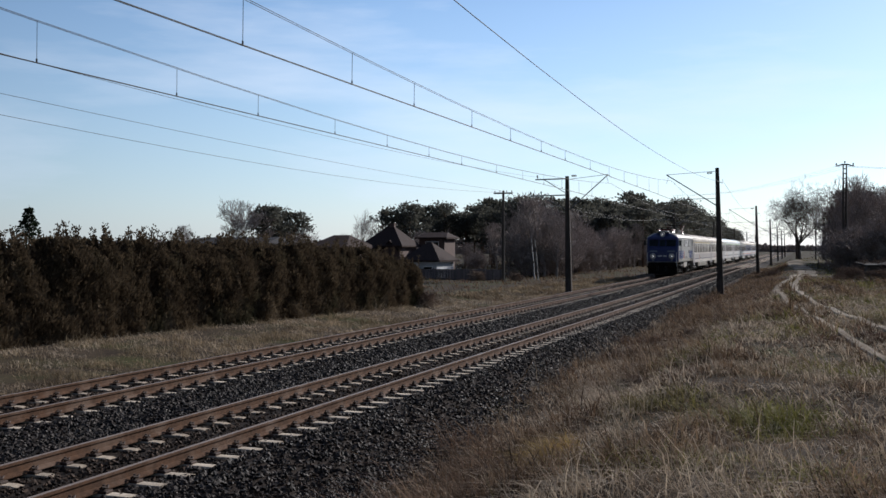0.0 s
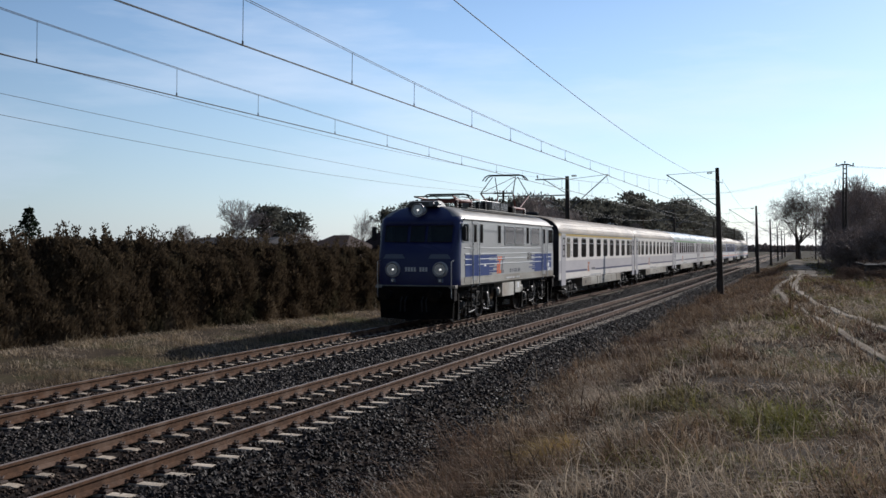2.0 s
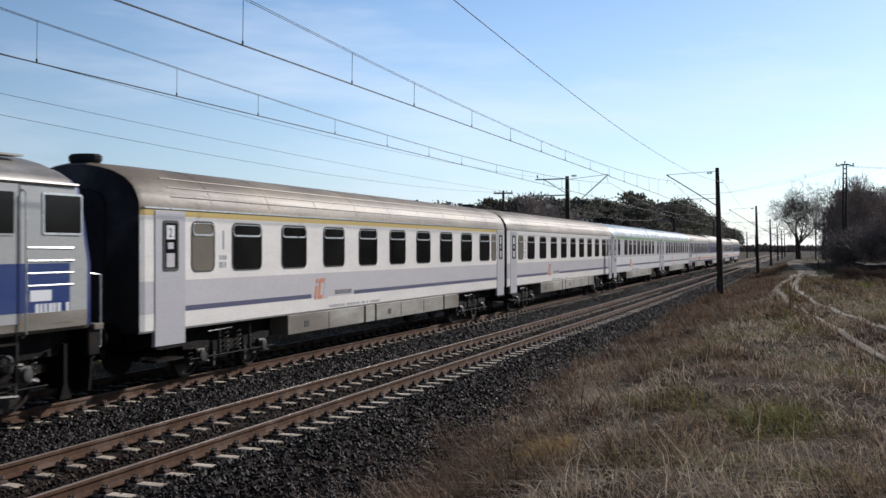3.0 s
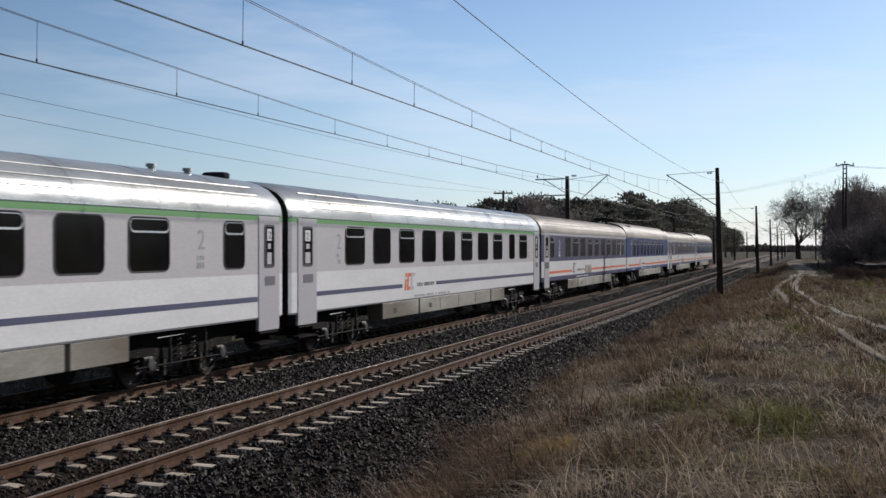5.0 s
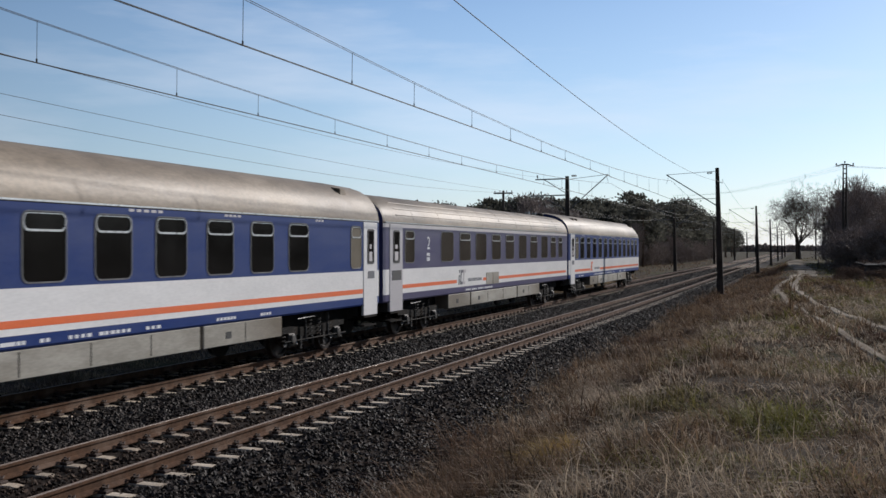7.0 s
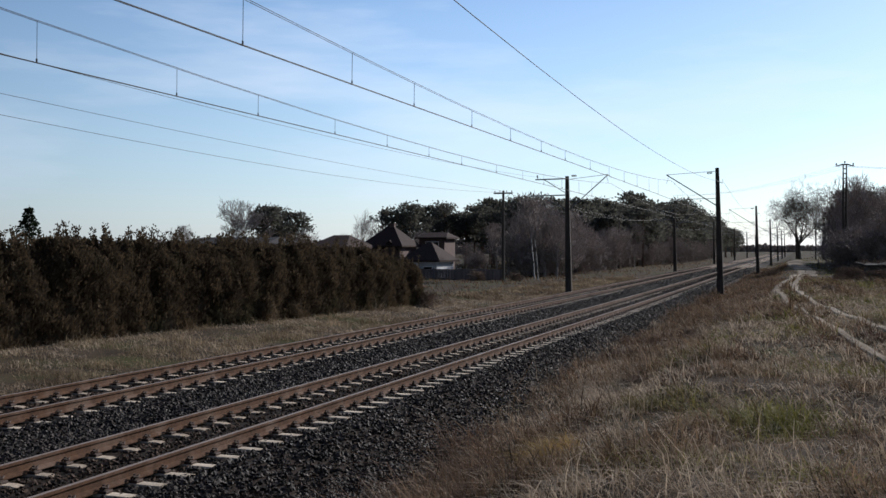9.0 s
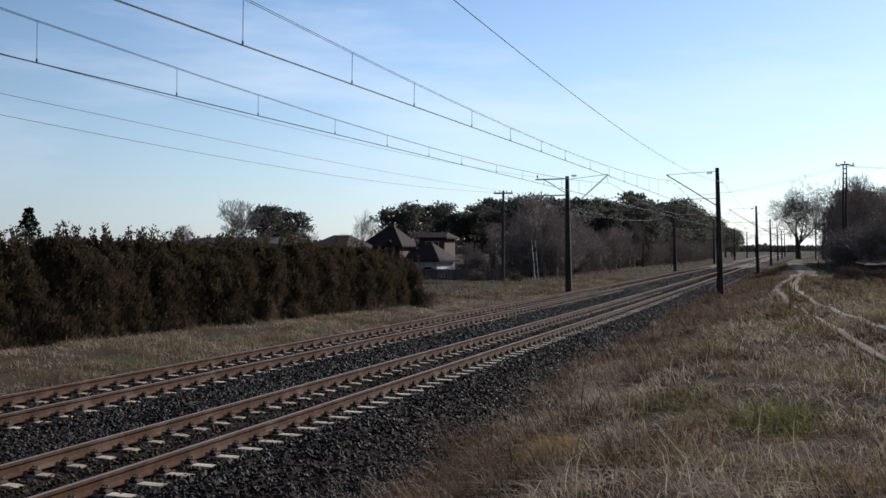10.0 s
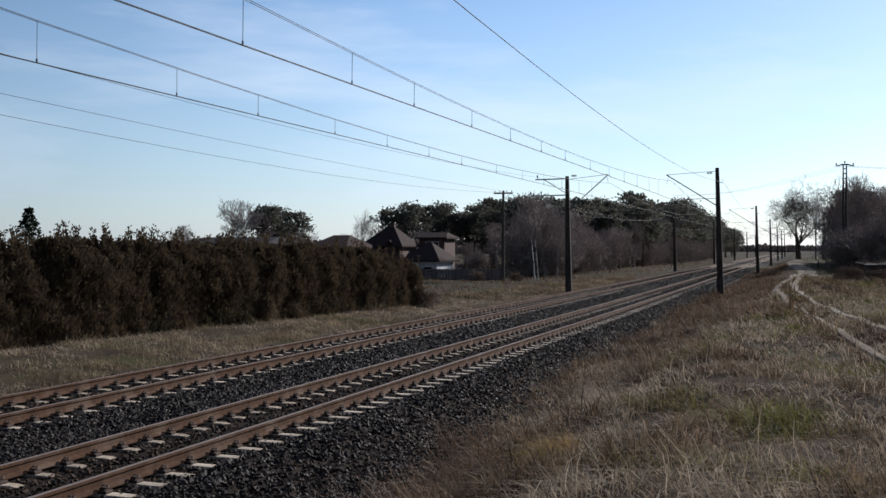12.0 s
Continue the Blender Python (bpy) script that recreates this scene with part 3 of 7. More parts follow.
def slanted(parent, name, y, z, w, h, lean, x, material, label=""):
    """A leaning bar of a company mark on the near side."""
    bm = bmesh.new()
    rings = [[(xx, y, z), (xx, y + w, z), (xx, y + w + lean, z + h), (xx, y + lean, z + h)] for xx in (x - 0.01, x + 0.005)]
    loft(bm, rings)
    return part(name, bm, material, parent, label)


def company_mark(parent, y, z, h, x, first, second):
    """Plain leaning shapes: a short bar with a square over it and two open hooks."""
    w = h * 0.24
    slanted(parent, "mark_bar", y, z, w, h * 0.66, h * 0.13, x, first, "coloured leaning bar of a company mark")
    slanted(parent, "mark_bar", y + h * 0.16, z + h * 0.78, w, h * 0.22, h * 0.04, x, first)
    for k, m in ((0.36, first), (0.98, second)):
        slanted(parent, "mark_bar", y + k * h, z, w, h, h * 0.2, x, m)
        slanted(parent, "mark_bar", y + k * h + w + h * 0.16, z + h * 0.80, h * 0.34, h * 0.2, h * 0.04, x, m)
        slanted(parent, "mark_bar", y + k * h + w, z, h * 0.30, h * 0.2, h * 0.04, x, m)


def letters(parent, name, y0, y1, z0, z1, x, material, n):
    """Unreadable small writing as a row of short bars."""
    w = (y1 - y0) / n
    bm = bmesh.new()
    for k in range(n):
        if random.random() < 0.86:
            box(bm, x - 0.01, x + 0.004, y0 + k * w, y0 + (k + random.uniform(0.55, 0.8)) * w, z0, z1)
    return tagged(part(name, bm, material, parent), kind="stuff")


def numeral(parent, text, y, z, h, x, material, label):
    """A readable class number on the near side."""
    cu = bpy.data.curves.new("numeral", "FONT")
    cu.body, cu.size, cu.extrude = text, h * 1.4, 0.003
    tmp = bpy.data.objects.new("numeral_curve", cu)
    scene.collection.objects.link(tmp)
    bpy.context.view_layer.update()
    me = bpy.data.meshes.new_from_object(tmp.evaluated_get(bpy.context.evaluated_depsgraph_get()))
    bpy.data.objects.remove(tmp)
    me.transform(Matrix.Translation((x + 0.002, y, z)) @ Euler((radians(90), 0, radians(90))).to_matrix().to_4x4())
    me.materials.clear()
    me.materials.append(material)
    ob = new("class_number", me)
    ob.parent = parent
    ob["label"] = label
    return ob


def disc(bm, c, axis, r0, r1, n=20, mi=0, prof=None):
    """A turned body along x or y: prof = [(along, radius)]."""
    rings = []
    for a, r in prof:
        ring = []
        for k in range(n):
            u, v = r * math.cos(2 * math.pi * k / n), r * math.sin(2 * math.pi * k / n)
            ring.append((c[0] + a, c[1] + u, c[2] + v) if axis == "x" else (c[0] + v, c[1] + a, c[2] + u))
        rings.append(ring)
    loft(bm, rings)


def bogie(parent, y, wheelbase, r, name="bogie", heavy=False):
    """Frame with axle boxes, coil springs, dampers and rods; four wheels on it."""
    bm = bmesh.new()
    ln = wheelbase / 2 + 0.55
    for s in (-1, 1):
        x = s * 1.06
        loft(bm, [[(x - 0.07, y + yy, z0), (x + 0.07, y + yy, z0), (x + 0.07, y + yy, z1), (x - 0.07, y + yy, z1)] for yy, z0, z1 in ((-ln, 0.62, 0.74), (-wheelbase / 2, 0.60, 0.76), (-0.5, 0.48, 0.70), (0.5, 0.48, 0.70), (wheelbase / 2, 0.60, 0.76), (ln, 0.62, 0.74))])
        tube(bm, [(x + s * 0.16, y - ln + 0.1, 0.42), (x + s * 0.16, y + ln - 0.1, 0.42)], 0.02, 5)
        if heavy:
            box(bm, min(x, x + s * 0.20), max(x, x + s * 0.20), y - 0.38, y + 0.38, 0.72, 1.05, 0.03)
    for k in (-0.45, 0.45):
        box(bm, -1.0, 1.0, y + k - 0.1, y + k + 0.1, 0.5, 0.72)
    b = part(name, bm, M_UNDER, parent, "grimy bogie frame darkened for underbody shade, with springs and dampers")
    for s in (-1, 1):
        x = s * 1.06
        for k in (-1, 1):
            yc = y + k * wheelbase / 2
            bm = bmesh.new()
            box(bm, x - 0.12, x + 0.14, yc - 0.16, yc + 0.16, r - 0.16, r + 0.14, 0.03)
            disc(bm, (x, yc, r), "x", 0, 0, 14, prof=((-0.05, 0.12), (s * 0.17, 0.12), (s * 0.19, 0.10), (s * 0.195, 0.04)))
            for q in (-1, 1):
                tube(bm, [(x + s * 0.06, yc + q * 0.16, r - 0.1), (x + s * 0.06, yc + q * 0.34, r - 0.14)], 0.045, 6)
            part("axle_box", bm, M_GEAR, b, "worn metal axle box with a round cover")
            for q in (-0.27, 0.27):
                bm = bmesh.new()
                coil = [(x + 0.075 * math.cos(0.9 * j), yc + q + 0.075 * math.sin(0.9 * j), r - 0.10 + 0.012 * j) for j in range(31)]
                tube(bm, coil, 0.017, 4)
                part("coil_spring", bm, M_GEAR, b)
        for q in (-0.25, 0.25):
            bm = bmesh.new()
            coil = [(x + s * 0.05 + 0.09 * math.cos(0.9 * j), y + q + 0.09 * math.sin(0.9 * j), 0.46 + 0.014 * j) for j in range(34)]
            tube(bm, coil, 0.02, 4)
            part("coil_spring", bm, M_GEAR, b)
        for q in (-0.62, 0.62):
            bm = bmesh.new()
            tube(bm, [(x + s * 0.16, y + q, 0.44), (x + s * 0.16, y + q, 0.72), (x + s * 0.16, y + q, 0.73), (x + s * 0.16, y + q, 0.98)], [0.038, 0.038, 0.026, 0.026], 7)
            part("damper", bm, M_GEAR, b, "upright tubular damper")
        bm = bmesh.new()
        tube(bm, [(x + s * 0.20, y - 1.1, 0.93), (x + s * 0.20, y - 0.2, 0.95)], 0.018, 5)
        part("brake_pipe", bm, M_GEAR, b)
        for q in (-1, 1):
            bm = bmesh.new()
            yq = y + q * (wheelbase / 2 - 0.62)
            box(bm, x - 0.04, x + s * 0.02 + 0.04, yq - 0.05, yq + 0.05, 0.18, 0.60, 0.015)
            part("brake_hanger", bm, M_GEAR, b)
            bm = bmesh.new()
            box(bm, x - 0.30 * s - 0.06, x - 0.30 * s + 0.06, yq - 0.06, yq + 0.06, 0.20, 0.50, 0.015)
            part("brake_block", bm, M_GEAR, b)
        if heavy:
            for q in (-1.15, -0.4, 0.45, 1.2):
                bm = bmesh.new()
                tube(bm, [(x + s * 0.2, y + q, 0.3), (x + s * 0.24, y + q, 1.2)], 0.028, 6)
                part("hanger_rod", bm, M_GEAR, b)
            for q in (-1, 1):
                bm = bmesh.new()
                loft(bm, [[(x + s * 0.2 - 0.05, y + q * (wheelbase / 2 + 0.78) + a, zz) for a in (-w, w)] + [(x + s * 0.2 + 0.05, y + q * (wheelbase / 2 + 0.78) + a, zz) for a in (w, -w)] for zz, w in ((0.16, 0.13), (0.20, 0.13), (0.40, 0.04), (1.05, 0.035))])
                part("sand_box", bm, M_UNDER, b, "tapered sand box with its pipe foot")
                bm = bmesh.new()
                disc(bm, (x + s * 0.2, y + q * 0.9, 0.85), "x", 0, 0, 14, prof=((-0.1 * s, 0.15), (0.12 * s, 0.15), (0.15 * s, 0.11)))
                tube(bm, [(x + s * 0.2, y + q * 0.9, 0.85), (x + s * 0.2, y + q * 1.35, 0.80)], 0.035, 6)
                part("brake_cylinder", bm, M_GEAR, b, "round brake cylinder")
                bm = bmesh.new()
                tube(bm, [(x + s * 0.24, y + q * 0.15, 0.95), (x + s * 0.25, y + q * 0.5, 0.40), (x + s * 0.25, y + q * 1.2, 0.34)], 0.03, 6)
                part("brake_rod", bm, M_GEAR, b)
    for k in (-1, 1):
        for s in (-1, 1):
            bm = bmesh.new()
            disc(bm, (s * 0.75, y + k * wheelbase / 2, r), "x", 0, 0, 28, prof=((-s * 0.03, r + 0.028), (s * 0.0, r), (s * 0.10, r - 0.006), (s * 0.10, r - 0.07), (s * 0.06, r - 0.09), (s * 0.06, 0.14), (s * 0.13, 0.12)))
            if s > 0:
                tube(bm, [(-0.72, y + k * wheelbase / 2, r), (0.72, y + k * wheelbase / 2, r)], 0.08, 8)
            part("wheel", bm, M_WHEEL, b, "worn steel wheel")
    return b


def buffers(parent, y, z=1.02, sgn=-1):
    for s in (-1, 1):
        bm = bmesh.new()
        disc(bm, (s * 0.875, y, z), "y", 0, 0, 16, prof=((0, 0.12), (sgn * 0.3, 0.11), (sgn * 0.3, 0.075), (sgn * 0.54, 0.075), (sgn * 0.545, 0.22), (sgn * 0.59, 0.235), (sgn * 0.61, 0.20)))
        part("buffer", bm, M_UNDER, parent, "dark round buffer")


# ---- coaches ----
def coach_section(y, roof_k=1.0, inset=0.0):
    zs_side = (1.06, 1.10, 1.28, 1.40, 1.50, 1.99, 2.03, 3.19, 3.30, 3.33)
    right = [(1.38 - inset, 1.06)] + [(1.41 - inset, z) for z in zs_side[1:]]
    roof = [(1.40, 3.52), (1.36, 3.62), (1.27, 3.74), (1.10, 3.86), (0.85, 3.95), (0.55, 4.01), (0.25, 4.045)]
    right += [(x - inset, 3.33 + 1.42 * (z - 3.45) * roof_k) for x, z in roof]
    return [(x, y, z) for x, z in right] + [(-x, y, z) for x, z in reversed(right)]


STYLES = {
    # window band, below it, sill, line colour, cantrail stripe, roof, frame, mark colours
    "first": (M_CREAM, M_LILAC, M_CREAM, M_LINE, M_YELLOW, M_ROOF_D, M_BLACK),
    "pale": (M_CREAM, M_LILAC, M_CREAM, M_LINE, M_CREAM, M_ROOF_D, M_BLACK),
    "green": (M_LILAC, M_WHITE, M_WHITE, M_LINE, M_GREEN, M_ROOF_S, M_BLACK),
    "violet": (M_VIOLET, M_WHITE, M_VIOLET, M_ORANGE, M_LILAC, M_ROOF_D, M_ALU),
    "blue": (M_NAVY, M_WHITE, M_NAVY, M_ORANGE, M_LILAC, M_ROOF_D, M_ALU),
}


def build_coach(style, wins, number, label, doors=(True, True), gap=(-5.0, -2.4), mark=None, skirt_cuts=(), tail=False, blind_ends=False, band_end=11.98):
    band, low, sill, line_m, stripe_m, roof_m, frame_m = STYLES[style]
    c = empty("railway_coach")
    tagged(c, label, "railway coach", "coaches of the express train")
    half = 11.93
    mats = [band, low, sill, roof_m, stripe_m, M_ENDSHADE]
    base = [2, 2, 2, 1, 1, 1 if style not in ("first", "pale") else 0, 0, 4, 3]      # right side, bottom to cantrail
    if style in ("first", "pale"):
        base = [2, 2, 2, 1, 1, 0, 0, 4, 3]
    if style == "green":
        base = [2, 2, 1, 1, 1, 1, 0, 4, 3]
    if style in ("violet", "blue"):
        base = [2, 2, 1, 1, 1, 0, 0, 4 if style == "violet" else 0, 3]
    segs = base + [3] * 7
    segs = segs + [3] + segs[::-1] + [2]
    bm = bmesh.new()
    if tail:
        stations = [(-half, 0.96, 0.02), (-half + 0.2, 1, 0), (half - 1.25, 1, 0), (half - 0.8, 0.90, 0.0), (half - 0.35, 0.66, 0.005), (half - 0.05, 0.34, 0.015), (half, 0.2, 0.03)]
    else:
        stations = [(-half, 0.93, 0.03), (-half + 0.12, 0.98, 0), (-half + 1.3, 1, 0), (half - 1.3, 1, 0), (half - 0.12, 0.98, 0), (half, 0.93, 0.03)]
    if style == "blue":
        stations = [(a, b * 1.2, c2) for a, b, c2 in stations]
    rings = [coach_section(*s) for s in stations]
    loft(bm, rings, mats=segs, caps=False)
    for ring, flip in ((rings[0], True), (rings[-1], False)):
        n = len(ring) // 2
        vs = [bm.verts.new(p) for p in ring]
        for k in range(n - 1):
            q = (vs[k], vs[k + 1], vs[2 * n - 2 - k], vs[2 * n - 1 - k])
            f = bm.faces.new(q if not flip else q[::-1])
            f.material_index = 2 if style in ("violet", "blue") else 5
    for f in part("body", bm, mats, c).data.polygons:
        f.use_smooth = f.material_index == 3
    # roof ridges, gutters
    for s in (-1, 1):
        for x, z in ((1.365, 3.56), (1.275, 3.735), (1.105, 3.908)) if style != "blue" else ():
            bm = bmesh.new()
            tube(bm, [(s * x, -half + 1.0, z), (s * x, half - (1.3 if tail else 1.0), z)], 0.016, 5)
            part("roof_rib", bm, roof_m, c)
        strip(c, "gutter", -half + 0.1, half - 0.1, 3.315, 3.345, s * 1.41, M_ALU, "bright metal gutter", 0.02)
    # cross seams of the roof
    for k in range(1, 10):
        bm = bmesh.new()
        yy = -half + k * 2 * half / 10
        sec = [p for p in coach_section(yy) if p[2] > 3.37]
        tube(bm, [(p[0] * 1.001, p[1], p[2] + 0.002) for p in sec], 0.004, 4)
        part("roof_seam", bm, roof_m, c)
    for yy, xx in ((half - 2.1, 0.25), (half - 3.4, 0.25)):
        bm = bmesh.new()
        disc(bm, (0, 0, 0), "x", 0, 0, 10, prof=((0, 0.07), (0.08, 0.07), (0.08, 0.11), (0.14, 0.10)))
        bmesh.ops.rotate(bm, verts=bm.verts, matrix=Matrix.Rotation(radians(-90), 3, "Y"))
        bmesh.ops.translate(bm, verts=bm.verts, vec=(xx, yy, 4.14))
        part("roof_vent", bm, M_ROOF_S, c)
    # windows on both sides
    for (a, b, kind) in wins:
        for s in (1, -1):
            z0, z1 = {"blue": (2.05, 3.18), "violet": (2.15, 3.14), "green": (2.16, 3.16)}.get(style, (2.13, 3.12))
            g = M_BLIND if "b" in kind else M_VEIL if style == "violet" else M_GLASS
            window(c, a, b, z0, z1, s * 1.41, M_BLACK if frame_m is M_BLACK else M_SEAL, g, "h" in kind, r=0.15, w=0.024)
    # doors
    for e, there in zip((-1, 1), doors):
        if not there:
            continue
        y0, y1 = (-11.52, -10.52) if e < 0 else (10.78, 11.72)
        for s in (1, -1):
            bm = bmesh.new()
            xs = sorted((s * 1.35, s * 1.425))
            box(bm, xs[0], xs[1], y0, y1, 0.79, 3.29, 0.012)
            d = part("door", bm, M_WHITE if style == "blue" else M_DGREY, c, "plain grey folding entrance door")
            window(d, y0 + 0.25, y1 - 0.25, 2.17, 3.11, s * 1.427, M_BLACK, M_GLASS, r=0.06, w=0.05)
            if style == "violet":
                strip(d, "label_plate", y0 + 0.16, y1 - 0.12, 1.68, 1.96, s * 1.425, M_BLACK, "dark framed plate on the door", 0.008)
            elif style != "first" and style != "pale":
                strip(d, "label_plate", y0 + 0.28, y1 - 0.22, 1.78, 1.98, s * 1.425, M_MARK, "small dark framed plate", 0.008)
            strip(d, "window_notice", y0 + 0.36, y1 - 0.38, 2.24, 2.50, s * 1.431, M_LILAC, "pale notice inside the door's window", 0.003)
            strip(d, "window_notice", y0 + 0.40, y1 - 0.42, 2.58, 2.70, s * 1.431, M_LILAC, "pale notice inside the door's window", 0.003)
            if s > 0 and number and style not in ("violet", "blue"):
                strip(d, "window_notice", y0 + 0.36, y1 - 0.38, 2.76, 3.02, s * 1.431, M_WHITE, "white class plate on the door's window", 0.003)
                numeral(d, "2", y0 + 0.42, 2.80, 0.17, 1.434, M_BLACK, "class number on the door")
            bm = bmesh.new()
            xs = sorted((s * 1.10, s * 1.42))
            box(bm, xs[0], xs[1], y0 + 0.05, y1 - 0.05, 0.50, 0.54)
            box(bm, xs[0], xs[1], y0 + 0.05, y1 - 0.05, 0.74, 0.78)
            part("step", bm, M_UNDER, c)
    if style == "blue":
        for yy, xx in ((-9.4, 0.95), (-8.5, 0.95), (9.9, 1.0)):
            bm = bmesh.new()
            loft(bm, [[(xx - 0.12, yy + d, 4.02), (xx + 0.14, yy + d, 3.98), (xx + 0.14, yy + d, 3.98 + hh), (xx - 0.12, yy + d, 4.02 + hh)] for d, hh in ((0.0, 0.16), (0.28, 0.13), (0.34, 0.06))])
            part("roof_scoop", bm, M_ROOF_D, c, "small open roof scoop")
    # lines along the side, parted at the company mark
    za, zb = (1.40, 1.50) if style != "green" else (1.44, 1.55)
    if style in ("violet", "blue"):
        za, zb = (1.42, 1.53) if style == "violet" else (1.39, 1.51)
    lo, hi = (-10.5, 10.75)
    if not doors[0]:
        lo = -11.3
    if not doors[1]:
        hi = 11.5
    for s in (1, -1):
        for a, b in ((lo, gap[0]), (gap[1], hi)):
            strip(c, "side_line", a, b, za, zb, s * 1.41, line_m, "orange line along the side" if line_m is M_ORANGE else "dark blue line along the side")
    if mark:
        company_mark(c, gap[0] + 0.16, 1.36, 0.50, 1.41, *mark)
        letters(c, "side_lettering", gap[0] + 1.25, gap[1] - 0.15, 1.44, 1.55, 1.41, M_MARK, 13)
    letters(c, "small_lettering", gap[0] + 1.0, gap[0] + 4.3, 1.13, 1.19, 1.41, M_MARKW if style in ("violet", "blue") else M_FAINT, 28)
    if style == "blue":
        # rows of small white notices on the sill and under the gutter
        for a, b, n in ((-9.6, -8.2, 9), (-2.6, -1.5, 8), (-1.1, 0.6, 11), (1.0, 1.5, 3), (3.4, 4.2, 6), (5.2, 5.7, 4)):
            letters(c, "small_lettering", a, b, 1.13, 1.19, 1.41, M_MARKW, n)
        for a, b, n in ((-8.6, -7.6, 5), (-3.4, -2.9, 3), (0.5, 1.6, 5), (3.7, 4.4, 4), (7.9, 8.4, 3)):
            letters(c, "small_lettering", a, b, 3.235, 3.285, 1.41, M_LILAC, n)
    if number:
        for yy in number[1]:
            numeral(c, number[0], yy, 2.57, 0.40, 1.41, M_MARKW if style in ("violet", "blue") else M_FAINT, "class number on the side")
            letters(c, "small_lettering", yy - 0.02, yy + 0.28, 2.36, 2.45, 1.41, M_MARKW if style in ("violet", "blue") else M_FAINT, 3)
            letters(c, "small_lettering", yy - 0.02, yy + 0.28, 2.20, 2.32, 1.41, M_MARKW if style in ("violet", "blue") else M_FAINT, 3)
    # equipment boxes under the floor
    cuts = [-6.3] + list(skirt_cuts) + [6.3]
    for s in (1, -1):
        for a, b in zip(cuts, cuts[1:]):
            bm = bmesh.new()
            xs = sorted((s * 0.9, s * 1.38))
            box(bm, xs[0], xs[1], a + 0.06, b - 0.06, 0.60, 1.055, 0.015)
            eq = part("equipment_box", bm, M_SKIRT, c, "weathered pale grey equipment box under the floor")
            n = max(1, int((b - a) / 1.7))
            for k in range(1, n):
                yy = a + (b - a) * k / n
                strip(eq, "panel_seam", yy - 0.012, yy + 0.012, 0.64, 1.02, s * 1.38, M_UNDER, "", 0.004)
            if b - a > 2:
                strip(eq, "latch", a + 0.9, a + 1.12, 0.74, 0.88, s * 1.38, M_BLACK, "small dark hatch", 0.006)
    # underframe in the same colour with the underbody shade in it
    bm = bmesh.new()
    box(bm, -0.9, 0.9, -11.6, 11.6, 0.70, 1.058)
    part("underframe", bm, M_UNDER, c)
    bogie(c, -8.35, 2.5, 0.46)
    bogie(c, 8.35, 2.5, 0.46)
    buffers(c, -half, sgn=-0.25)
    buffers(c, half, sgn=0.25)
    # gangway at each end
    for e in (-1, 1):
        bm = bmesh.new()
        ring = lambda yy, k: [(x * k, yy, 1.0 + (z - 1.0) * k) for x, z in ((0.62, 1.0), (0.66, 3.2), (0.55, 3.42), (0.3, 3.5), (-0.3, 3.5), (-0.55, 3.42), (-0.66, 3.2), (-0.62, 1.0))]
        yb = e * half
        pts = []
        for k in range(3):
            pts += [ring(yb + e * (0.01 + 0.035 * k), 1.0), ring(yb + e * (0.028 + 0.035 * k), 1.07)]
        loft(bm, pts)
        part("gangway", bm, M_BLACK, c, "black rubber gangway")
    if not tail:
        for ya, za2 in ((half - 0.55, 4.17),) if style != "first" else ((half - 0.55, 4.17), (-half + 0.30, 4.20)):
            bm = bmesh.new()
            loft(bm, [[(0.34 * q * math.cos(a), ya + 0.22 * q * math.sin(a), za2 + h) for a in [2 * math.pi * j / 12 for j in range(12)]] for q, h in ((0.85, -0.05), (1.0, 0.02), (1.0, 0.09), (0.85, 0.13))])
            part("roof_cowl", bm, M_BLACK, c, "low black rounded roof cowl")
    return c


def wins(y0, w, pitch, n, kind="h"):
    return [(y0 + k * pitch, y0 + k * pitch + w, kind) for k in range(n)]


# ---- electric engine ----
LPROF = [(1.44, 1.28), (1.50, 1.34), (1.50, 1.60), (1.50, 2.36), (1.50, 3.30), (1.49, 3.56), (1.43, 3.68), (1.28, 3.82), (1.02, 3.95), (0.70, 4.04), (0.35, 4.09), (0.12, 4.10)]


def engine_ring(y, e, push, kx):
    """e: which end (-1 front, 1 rear, 0 middle); the face leans back above the belt."""
    out = []
    for x, z in LPROF:
        lean = 0.0 if z < 2.4 else (0.30 * (z - 2.4) / 1.2 if z < 3.6 else 0.30 + (z - 3.6) * 1.1)
        out.append((x * kx, y - e * lean * push, z))
    return out + [(-a, b, cc) for a, b, cc in reversed(out)]


def face_y(z):
    lean = 0.0 if z < 2.4 else (0.30 * (z - 2.4) / 1.2 if z < 3.6 else 0.30 + (z - 3.6) * 1.1)
    return -7.16 + lean


SCREENS = ((-1.20, -0.40), (-0.27, 0.24), (0.36, 1.22))       # windscreen panes


